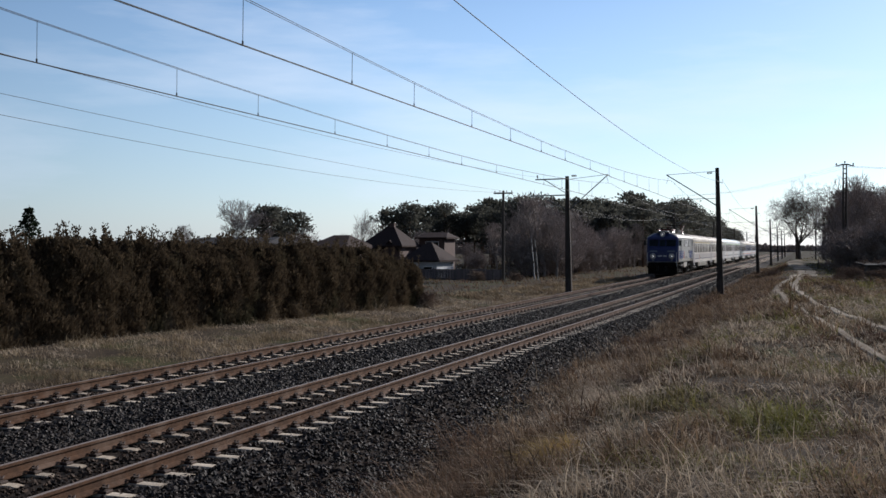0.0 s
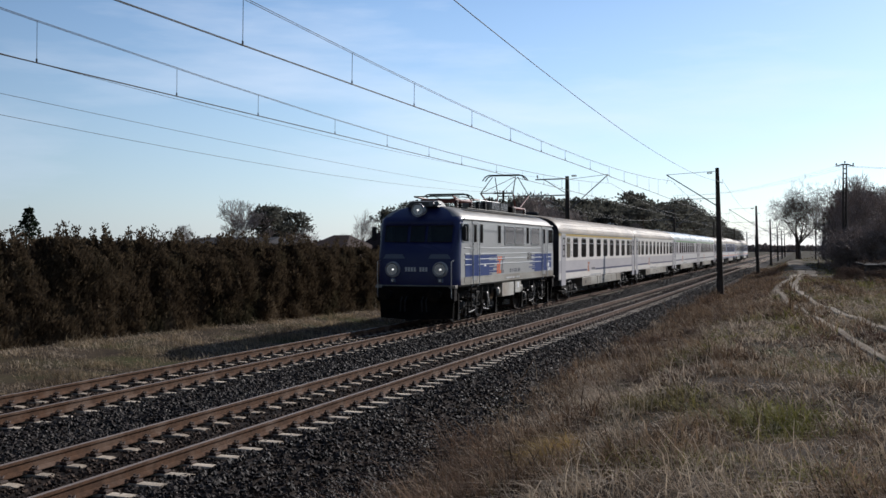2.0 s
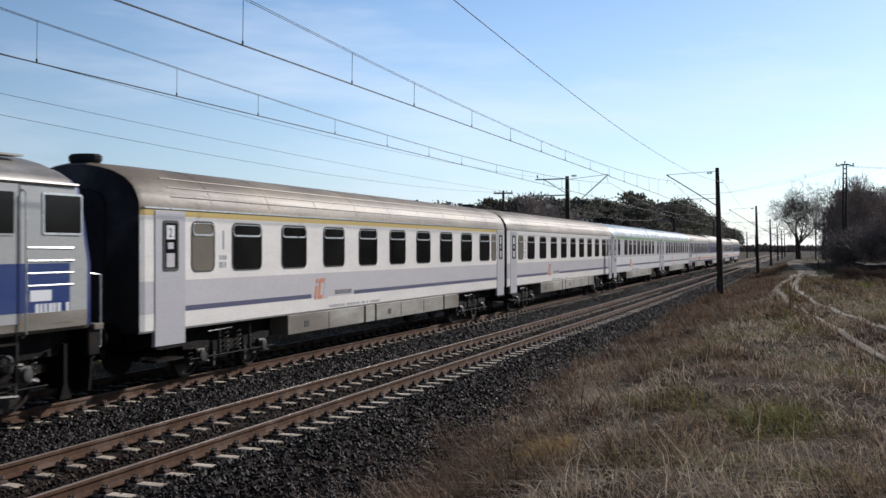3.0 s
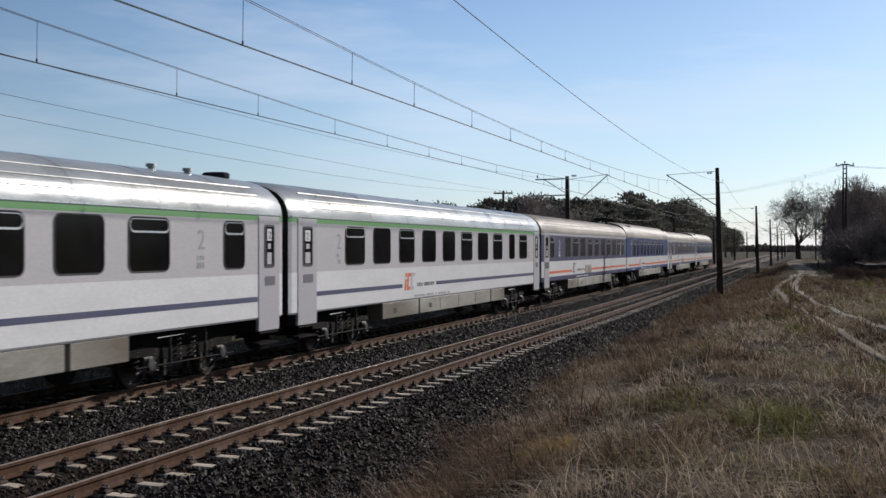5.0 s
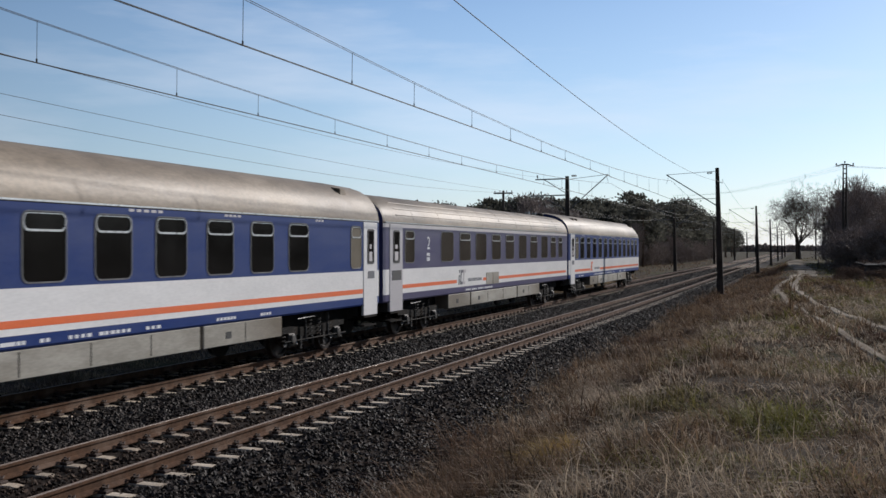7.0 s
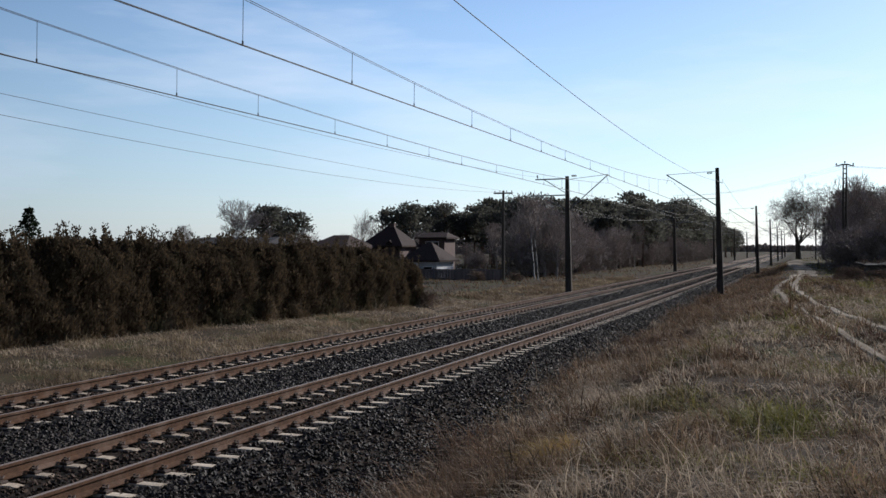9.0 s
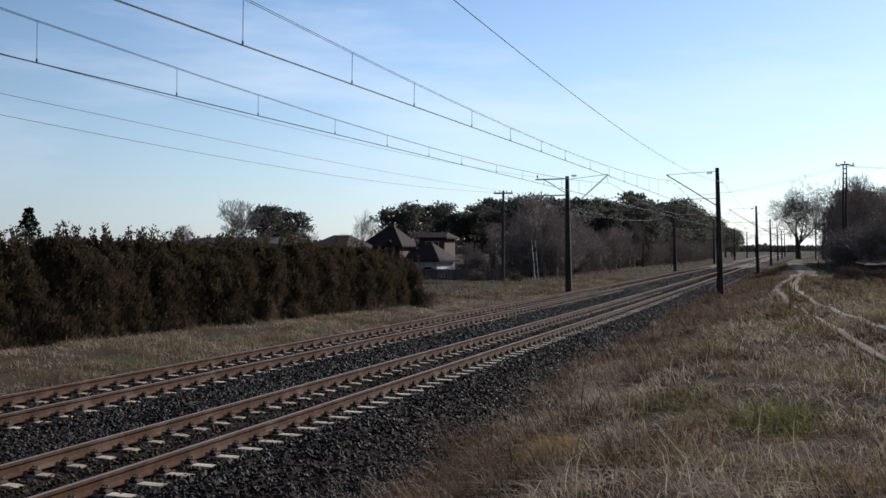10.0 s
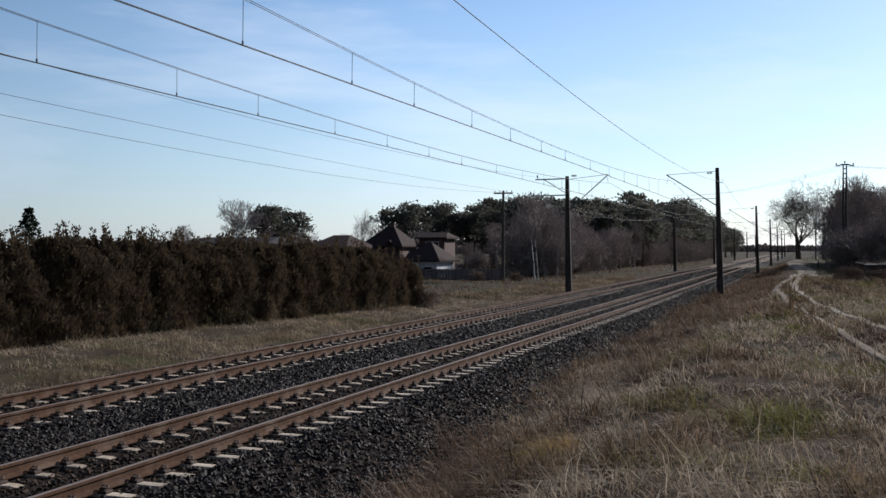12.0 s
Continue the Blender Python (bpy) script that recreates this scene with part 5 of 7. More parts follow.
def blades(name, x, y, h, w, lean, material, label, seed, curl=0.5, zoff=0.0):
    """Bent tapering blades: five vertices each."""
    rng = np.random.default_rng(seed)
    n = len(x)
    z = np.array([land(a, b) for a, b in zip(x.tolist(), y.tolist())]) - 0.02 + zoff
    th = rng.uniform(0, 2 * np.pi, n)
    fx, fy = np.cos(th), np.sin(th)                       # way of the blade's flat
    bx, by = np.cos(th + 1.2), np.sin(th + 1.2)
    # a common set by the wind, plus each blade's own lean
    wx, wy = lean * (0.55 * rng.normal(0, 1, n) - 0.25), lean * (0.55 * rng.normal(0, 1, n) - 0.1)
    v = np.zeros((n, 5, 3))
    for k, (f, ww) in enumerate(((0.0, 1.0), (0.5, 0.8))):
        px, py, pz = x + wx * h * f * f, y + wy * h * f * f, z + h * f
        v[:, 2 * k] = np.stack([px - fx * w * ww / 2, py - fy * w * ww / 2, pz], -1)
        v[:, 2 * k + 1] = np.stack([px + fx * w * ww / 2, py + fy * w * ww / 2, pz], -1)
    drop = curl * (wx ** 2 + wy ** 2) * 0.5
    v[:, 4] = np.stack([x + wx * h * 1.25, y + wy * h * 1.25, z + h * np.maximum(0.35, 1 - drop)], -1)
    i = 5 * np.arange(n)
    tri = np.concatenate([np.stack([i, i + 1, i + 3], -1), np.stack([i, i + 3, i + 2], -1), np.stack([i + 2, i + 3, i + 4], -1)])
    ob = raw(name, v.reshape(-1, 3).tolist(), tri.tolist(), material)
    return tagged(ob, label, "grass", kind="stuff")


RUTS = [
    [(10.7, 14), (9.8, 19.2), (9.35, 23.6), (8.93, 27.5), (8.5, 32), (7.75, 39.7), (7.2, 48), (6.93, 55.4), (6.92, 70), (7.4, 84), (8.0, 98), (7.4, 116), (6.2, 150), (5.3, 200)],
    [(11.7, 14), (10.2, 25.4), (9.77, 29.3), (9.3, 33), (8.87, 37.5), (8.35, 43), (7.85, 55), (7.65, 64), (7.9, 79.5), (8.8, 94), (8.3, 116), (7.1, 150), (6.1, 200)],
]


def rut_x(r, y):
    ys = [q[1] for q in r]
    return np.interp(y, ys, [q[0] for q in r])


def build_road():
    for r in RUTS:
        ys = np.arange(14, 190, 0.5)
        verts, w = [], 7
        for y in ys:
            xc = float(rut_x(r, y)) + 0.08 * noise.noise((0, y * 0.12, r[0][0]))
            hw = (0.15 + 0.006 * max(0, y - 40)) * (1 + 0.55 * noise.noise((y * 0.33, r[0][0], 2)) + 0.3 * noise.noise((y * 1.1, r[0][0], 5)))
            if 27 < y < 35 and r is RUTS[0]:
                hw *= 0.55
            for k in range(w):
                t = k / (w - 1) * 2 - 1
                x = xc + t * hw
                verts.append((x, float(y), land(x, float(y)) + (0.035 if abs(t) < 0.9 else -0.06)))
        faces = [(j * w + i, j * w + i + 1, (j + 1) * w + i + 1, (j + 1) * w + i) for j in range(len(ys) - 1) for i in range(w - 1)]
        ob = raw("road", verts, faces, M_SAND)
        for f in ob.data.polygons:
            f.use_smooth = True
        tagged(ob, "pale sandy wheel rut of a farm track", "dirt road", kind="structure")


GREEN, STRAW = (8.40, 10.6), (5.82, 11.7)          # a green patch and a yellow tuft on the bank


def build_grass():
    rng = np.random.default_rng(11)

    def field(n_tuft, per, y0, y1, power, xlo, xhi, spread):
        ty = y0 + (y1 - y0) * rng.random(n_tuft) ** power
        lo, hi = xlo(ty), xhi(ty)
        tx = lo + (hi - lo) * rng.random(n_tuft)
        size = rng.gamma(3.0, 0.33, n_tuft)
        x = np.repeat(tx, per) + rng.normal(0, 1, n_tuft * per) * spread * np.repeat(0.5 + size, per)
        y = np.repeat(ty, per) + rng.normal(0, 1, n_tuft * per) * spread * np.repeat(0.5 + size, per)
        return x, y, np.repeat(size, per)

    def off_road(x, y):
        k = np.ones(len(x), bool)
        for r in RUTS:
            k &= (np.abs(x - rut_x(r, y)) > 0.15 + 0.002 * y + 0.05 * rng.normal(0, 1, len(x))) | (y < 13)
        return k
    patch = lambda x, y, s, o: np.array([noise.noise((a * s, b * s, o)) for a, b in zip(x.tolist(), y.tolist())])
    right_lo = lambda y: np.where(y < 36, 3.6 - 0.042 * (y - 8), 2.42) + np.array([bend(v) for v in y])
    right_hi = lambda y: 9.6 + 0.075 * y
    # bank beside the camera
    x, y, s = field(19000, 11, 3.6, 80, 2.1, right_lo, right_hi, 0.075)
    k = off_road(x, y)
    x, y, s = x[k], y[k], s[k]
    d = np.hypot(x - 8.6, y)
    p = patch(x, y, 0.55, 4.0)
    g = patch(x, y, 0.33, 21.0)
    p2 = patch(x, y, 1.9, 31.0)
    keep = ((p + 0.9 * p2 > -0.02) | (rng.random(len(x)) < 0.16)) & (rng.random(len(x)) < 0.25 + 0.9 * (x - right_lo(y)))
    p = p + 0.55 * p2
    x, y, s, d, p, g = x[keep], y[keep], s[keep], d[keep], p[keep], g[keep]
    tall = np.clip(0.65 + 3.1 * p, 0.14, 2.6)
    lush = np.exp(-((x - GREEN[0]) ** 2 / 0.30 + (y - GREEN[1]) ** 2 / 3.2))
    strip = np.exp(-((x - 7.15) ** 2 / 0.5 + (y - 23.0) ** 2 / 5.0))
    straw = np.exp(-((x - STRAW[0]) ** 2 / 0.12 + (y - STRAW[1] + 0.7) ** 2 / 0.8))
    tall = tall * (1 - 0.3 * lush) * (1 - 0.6 * strip) * (1 - 0.75 * straw)
    green = (g - 0.1 + 1.0 * lush + 0.4 * strip + 0.22 * np.clip((x - 8.0) / 1.5, 0, 1) - 0.12 * (y < 16) > 0.12 + 0.14 * rng.normal(0, 1, len(x))) & (x > 6.0)
    h = (0.07 + 0.13 * s) * tall * rng.uniform(0.6, 1.25, len(x))
    w = 0.0066 + 0.00045 * d
    for nm, m, mt, lab, sd in (("dry_grass", ~green, M_DRY, "tangled brown dry grass on the bank", 1), ("green_grass", green, M_GREENG, "fresh green grass patches among the dry growth", 2)):
        f = 1.0 if m is not green else 0.6
        blades(nm, x[m], y[m], h[m] * f, w[m], 1.5, mt, lab, sd)
    # short curled pale blades, the tangle that catches the light
    x, y, s = field(8200, 6, 3.6, 42, 1.9, right_lo, right_hi, 0.10)
    k = off_road(x, y) & (patch(x, y, 0.8, 17.0) + 0.5 * patch(x, y, 2.6, 3.0) > -0.10) & (rng.random(len(x)) < 0.2 + 0.8 * (x - right_lo(y)))
    k &= np.exp(-((x - GREEN[0]) ** 2 / 0.30 + (y - GREEN[1]) ** 2 / 3.2)) < 0.35
    x, y, s = x[k], y[k], s[k]
    d = np.hypot(x - 8.6, y)
    blades("curled_grass", x, y, (0.07 + 0.07 * s) * rng.uniform(0.6, 1.4, len(x)), 0.0075 + 0.0005 * d, 2.3, M_PALE, "pale curled dead blades in the tangled grass", 15, 0.5, 0.02)
    # one straw-yellow tuft at the ballast's edge
    n = 900
    x, y = STRAW[0] + rng.normal(0, 0.15, n), STRAW[1] + rng.normal(0, 0.22, n)
    blades("straw_tuft", x, y, rng.uniform(0.16, 0.36, n), 0.009 + 0 * x, 1.4, M_YELLOWGRASS, "straw-yellow tuft of grass beside the ballast", 16, 0.6)
    # grey tussocks between bank and ballast
    own = np.random.default_rng(23)
    for cx, cy, cn, sd in ((5.30, 18.9, 420, 24), (5.22, 17.3, 380, 25), (5.75, 14.6, 260, 26), (7.0, 19.6, 260, 27)):
        x, y = cx + own.normal(0, 0.20, cn), cy + own.normal(0, 0.42, cn)
        blades("grass_tussock", x, y, own.uniform(0.16, 0.42, cn), 0.013 + 0 * x, 1.2, M_PALE, "grey bleached tussock of long arching grass", sd, 0.6)
    # bleached tall stalks in loose stands
    x, y, s = field(3600, 8, 4.0, 60, 2.0, right_lo, right_hi, 0.11)
    k = off_road(x, y) & (patch(x, y, 0.45, 9.0) + 0.5 * patch(x, y, 1.5, 5.0) > 0.04)
    x, y, s = x[k], y[k], s[k]
    d = np.hypot(x - 8.6, y)
    blades("tall_stalks", x, y, (0.16 + 0.16 * s) * rng.uniform(0.5, 1.2, len(x)), 0.005 + 0.0003 * d, 1.3, M_PALE, "bleached tall dead stalks leaning over", 5, 0.6)
    # low mat under it
    x, y, s = field(9000, 9, 3.6, 75, 1.9, right_lo, right_hi, 0.14)
    k = off_road(x, y)
    x, y, s = x[k], y[k], s[k]
    d = np.hypot(x - 8.6, y)
    blades("grass_mat", x, y, (0.05 + 0.05 * s) * rng.uniform(0.5, 1.3, len(x)), 0.006 + 0.0005 * d, 1.9, M_DRY, "matted short dead grass", 6, 0.9)
    # strip beyond the far track
    x, y, s = field(8500, 9, 13, 110, 1.3, lambda y: -15.5 + 0.05 * y + np.array([bend(v) for v in y]), lambda y: -6.9 + np.array([bend(v) for v in y]), 0.13)
    d = np.hypot(x - 8.6, y)
    tall = np.clip(0.8 + 2.2 * patch(x, y, 0.5, 6.0) + 1.2 * patch(x, y, 1.4, 7.0), 0.2, 2.4)
    blades("verge_grass", x, y, tall * (0.06 + 0.09 * s) * rng.uniform(0.5, 1.3, len(x)), 0.005 + 0.0004 * d, 1.4, M_STRAW, "flattened straw-coloured grass beyond the tracks", 7, 0.8)
    x, y, s = field(2200, 9, 14, 70, 1.2, lambda y: -15.2 + 0.09 * y, lambda y: -7.2 + 0 * y, 0.13)
    k = patch(x, y, 0.35, 12.0) + 0.5 * patch(x, y, 1.2, 2.0) + 0.12 * np.clip(-9 - x + 0.06 * y, -1, 2) > 0.05
    x, y, s = x[k], y[k], s[k]
    blades("pale_tussocks", x, y, (0.09 + 0.09 * s) * rng.uniform(0.5, 1.3, len(x)), 0.012 + 0 * x, 1.9, M_PALE, "pale flattened tussocks along the far verge", 17, 0.8)
    # scrubby edge where bank and ballast meet further off
    x, y, s = field(2600, 8, 34, 170, 1.4, lambda y: 2.2 + np.array([bend(v) for v in y]), lambda y: 6.5 + np.array([bend(v) for v in y]), 0.16)
    k = off_road(x, y)
    x, y, s = x[k], y[k], s[k]
    blades("scrub_grass", x, y, (0.10 + 0.13 * s) * rng.uniform(0.5, 1.3, len(x)), 0.012 + 0.00028 * y, 1.3, M_DRY, "brown scrubby grass at the ballast's edge", 18, 0.6)
    # rough meadow on both sides further out
    x, y, s = field(4200, 6, 60, 260, 1.4, lambda y: -60 + 0 * y, lambda y: -8.5 + np.array([bend(v) for v in y]), 0.3)
    blades("meadow_grass", x, y, (0.12 + 0.16 * s) * rng.uniform(0.5, 1.3, len(x)), 0.05 + 0 * x, 1.0, M_DRY, "rough dead grass in front of the wood", 8)
    x, y, s = field(3600, 6, 45, 240, 1.3, lambda y: 3.2 + np.array([bend(v) for v in y]), lambda y: 12 + 0.10 * y, 0.25)
    k = off_road(x, y)
    g = patch(x, y, 0.12, 14.0) > np.where(x - rut_x(RUTS[1], y) > 0.8, -0.22, 0.05)
    for nm, m, mt, sd in (("meadow_grass", k & ~g, M_DRY, 9), ("green_grass", k & g, M_GREENG, 10)):
        blades(nm, x[m], y[m], (0.06 + 0.1 * s[m]) * 0.9, 0.04 + 0 * x[m], 1.0, mt, "short rough grass beside the farm track", sd)


def sprays(rng, pts, dirs, size, flat=0.5):
    """Small kite-shaped leaf sprays at points, pointing roughly along dirs."""
    n = len(pts)
    d = dirs + rng.normal(0, 0.45, (n, 3))
    d /= np.linalg.norm(d, axis=1)[:, None]
    u = np.cross(d, rng.normal(0, 1, (n, 3)))
    u /= np.linalg.norm(u, axis=1)[:, None]
    s = (size * rng.uniform(0.6, 1.4, n))[:, None]
    v = np.stack([pts, pts + d * s * 0.55 + u * s * flat * 0.5, pts + d * s, pts + d * s * 0.55 - u * s * flat * 0.5], 1)
    i = 4 * np.arange(n)
    return v.reshape(-1, 3), np.stack([i, i + 1, i + 2, i + 3], -1)


def thuja(seed, h, r):
    """A clipped-wide evergreen shrub: hidden stem, dense upright sprays, loose feathery tips."""
    rng = np.random.default_rng(seed)
    e = empty("thuja_shrub")
    bm = bmesh.new()
    tube(bm, [(0, 0, -0.3), (0.03, 0.02, h * 0.5), (0, 0, h * 0.9)], [0.07, 0.05, 0.01], 6)
    for k in range(16):
        a, z = rng.uniform(0, 6.28), h * rng.uniform(0.1, 0.75)
        tube(bm, [(0, 0, z), (0.6 * r * math.cos(a), 0.6 * r * math.sin(a), z + 0.35)], [0.025, 0.008], 4)
    part("stem", bm, M_TWIG, e)
    # sprays gather in clumps with dark hollows between them
    n, cl = 15000, 170
    ct, ca2, cq = rng.random(cl) ** 0.8, rng.uniform(0, 2 * np.pi, cl), rng.normal(0, 0.10, cl)
    ci = rng.integers(0, cl, n)
    loose = rng.random(n) < 0.2
    t = np.clip(np.where(loose, rng.random(n), ct[ci] + rng.normal(0, 0.035, n)), 0, 1)
    rad = r * (1.0 - 0.22 * t - 0.6 * np.clip(t - 0.82, 0, 1) * 4) * (0.88 + 0.06 * np.sin(9 * t + seed))
    a = np.where(loose, rng.uniform(0, 2 * np.pi, n), ca2[ci] + rng.normal(0, 0.11, n))
    lump = 1 + 0.10 * np.sin(3 * a + 5 * t + seed) + np.where(loose, -0.06, cq[ci])
    q = np.clip(rng.normal(0.88, 0.10, n), 0.4, 1.12) * np.maximum(0.05, rad) * lump
    pts = np.stack([q * np.cos(a), q * np.sin(a), t * h], -1)
    d = np.stack([0.6 * np.cos(a), 0.6 * np.sin(a), 1.2 + 0 * a], -1)
    va, fa = sprays(rng, pts, d, np.full(n, 0.145), 0.23)
    # plumes on top
    m = 640
    b = rng.integers(0, 9, m)
    ba, br = rng.uniform(0, 6.28, 9), rng.uniform(0.1, 0.75, 9) * r
    bh = rng.uniform(0.25, 0.95, 9)
    f = rng.random(m)
    pts = np.stack([br[b] * np.cos(ba[b]) + rng.normal(0, 0.045, m), br[b] * np.sin(ba[b]) + rng.normal(0, 0.045, m), h * 0.90 + f * bh[b]], -1)
    vb, fb = sprays(rng, pts, np.stack([rng.normal(0, 0.5, m), rng.normal(0, 0.5, m), np.ones(m)], -1), np.full(m, 0.10), 0.5)
    raw("foliage", np.concatenate([va, vb]).tolist(), np.concatenate([fa, fb + len(va)]).tolist(), M_THUJA, e)
    # dense dark inside
    bm = bmesh.new()
    rings = []
    for k in range(9):
        tt = k / 8
        rr2 = r * 0.62 * (1.0 - 0.25 * tt) * (1 if k < 8 else 0.3)
        rings.append([(rr2 * (1 + 0.15 * math.sin(3 * j + k + seed)) * math.cos(2 * math.pi * j / 10), rr2 * (1 + 0.15 * math.cos(2 * j + k)) * math.sin(2 * math.pi * j / 10), -0.1 + tt * h * 0.9) for j in range(10)])
    loft(bm, rings)
    part("inner_growth", bm, M_THUJA, e)
    return tagged(e, "dense brownish-green thuja shrub in a tall hedge row", "shrub", "thuja hedge")


def grow(bm, p, d, ln, r, depth, rng, spread, sides, gnarl, up):
    """Recursive limbs, tapering."""
    pts, rad = [p], [r]
    q, dd = Vector(p), Vector(d).normalized()
    steps = 3 if depth > 1 else 2
    for k in range(steps):
        dd = (dd + Vector(rng.normal(0, gnarl, 3)) + Vector((0, 0, up))).normalized()
        q = q + dd * ln / steps
        pts.append(q.copy())
        rad.append(max(0.016, r * (1 - 0.45 * (k + 1) / steps)))
    tube(bm, pts, rad, max(3, sides), caps=False)
    if depth == 0:
        return
    kids = 3 if depth > 2 else 4
    for k in range(kids):
        i = len(pts) - 1 if k == 0 else int(rng.integers(1, len(pts)))
        side = Vector(rng.normal(0, 1, 3))
        side = (side - dd * side.dot(dd)).normalized()
        nd = (dd * (1.0 if k == 0 else 0.75) + side * spread * (0.45 if k == 0 else 1.0)).normalized()
        grow(bm, pts[i], nd, ln * rng.uniform(0.62, 0.82), rad[i] * (0.8 if k == 0 else 0.6), depth - 1, rng, spread, max(3, sides - 2), gnarl, up)


def bare_tree(seed, h, material, label, spread=0.75, depth=5, up=0.10, trunk=0.30, stems=1, r=None):
    rng = np.random.default_rng(seed)
    e = empty("bare_tree")
    r = r or h * 0.017
    bm = bmesh.new()
    bm2 = bmesh.new()
    for s in range(stems):
        lean = Vector((rng.normal(0, 0.05 + 0.10 * (stems > 1)), rng.normal(0, 0.05 + 0.10 * (stems > 1)), 1)).normalized()
        b = Vector((0.35 * s * (stems > 1), 0.1 * s, -0.4))
        top = b + lean * h * trunk
        tube(bm, [b, b.lerp(top, 0.5) + Vector((0.03, 0.02, 0)), top], [r * 1.25, r * 1.05, r * 0.9], 8)
        for k in range(3):
            a = rng.uniform(0, 6.28)
            nd = lean + Vector((math.cos(a), math.sin(a), 0)) * spread * (0.15 if k == 0 else 0.6)
            grow(bm2, top, nd, h * (1 - trunk) * 0.36, r * 0.75, depth, rng, spread, 5, 0.10, up)
    part("trunk", bm, material, e)
    part("crown", bm2, M_BARE if material is M_BIRCH else material, e, "fine leafless branches and twigs")
    return tagged(e, label, "tree", "leafless trees")


def pine(seed, h, crown=0.45, label="tall dark pine with a rounded flat-topped crown"):
    rng = np.random.default_rng(seed)
    e = empty("pine_tree")
    bm = bmesh.new()
    bendx = rng.normal(0, 0.25)
    pts = [(0, 0, -0.4), (bendx * 0.4, 0, h * 0.35), (bendx, 0.1, h * 0.7), (bendx * 0.8, 0.1, h * 0.95)]
    tube(bm, pts, [0.20, 0.16, 0.11, 0.03], 7)
    part("trunk", bm, M_BARK, e)
    bm = bmesh.new()
    P, D = [], []
    for k in range(34):
        f = rng.random() ** 0.8
        z = h * (1 - crown) + f * h * crown * 0.93
        a = rng.uniform(0, 6.28)
        reach = h * 0.20 * (0.35 + 1.0 * math.sin(math.pi * min(1, 0.25 + 0.75 * f)) ** 0.8) * rng.uniform(0.5, 1.15)
        tip = np.array((bendx + reach * math.cos(a), reach * math.sin(a), z + 0.25 * reach))
        tube(bm, [(bendx * 0.8, 0.1, z - 0.3), tuple((np.array((bendx * 0.8, 0.1, z)) + tip) / 2), tuple(tip)], [0.05, 0.035, 0.012], 4, caps=False)
        m = 60
        cl = rng.normal(0, 1, (m, 3)) * np.array((0.55, 0.55, 0.32)) * (h / 12) * rng.uniform(0.7, 1.25)
        P.append(tip + cl)
        D.append(cl + np.array((0, 0, 0.35)))
    part("branching", bm, M_BARK, e)
    P, D = np.concatenate(P), np.concatenate(D)
    D /= np.linalg.norm(D, axis=1)[:, None] + 1e-6
    v, f = sprays(rng, P, D, np.full(len(P), 0.50 * h / 12), 0.62)
    raw("crown", v.tolist(), f.tolist(), M_PINE, e)
    return tagged(e, label, "pine tree", "pines of the wood")


def fir(seed, h):
    rng = np.random.default_rng(seed)
    e = empty("fir_tree")
    bm = bmesh.new()
    tube(bm, [(0, 0, -0.4), (0, 0, h)], [h * 0.014 + 0.05, 0.01], 6)
    part("trunk", bm, M_BARK, e)
    P, D = [], []
    for k in range(int(h * 4.4)):
        z = 0.6 + (h - 0.7) * k / (h * 4.4)
        reach = min(1.6, (h - z) * 0.42 + 0.03)
        for j in range(13):
            a = 2 * math.pi * j / 13 + k * 0.7 + rng.normal(0, 0.15)
            rl = reach * rng.uniform(0.65, 1.12)
            for q in np.linspace(0.12, 1, 8):
                P.append((q * rl * math.cos(a), q * rl * math.sin(a), z - 0.22 * q * q * rl + rng.normal(0, 0.04)))
                D.append((math.cos(a), math.sin(a), -0.15))
    v, f = sprays(rng, np.array(P), np.array(D), np.full(len(P), 0.20), 0.6)
    raw("crown", v.tolist(), f.tolist(), M_FIR, e)
    return tagged(e, "dark pointed fir tree behind the hedge", "fir tree")


def put(ob, x, y, rz=0.0, k=1.0, dz=0.0):
    c = copy_thing(ob, pose(x, y, land(x, y) + dz, 0, 0, rz))
    c.scale = (k, k, k)
    return c


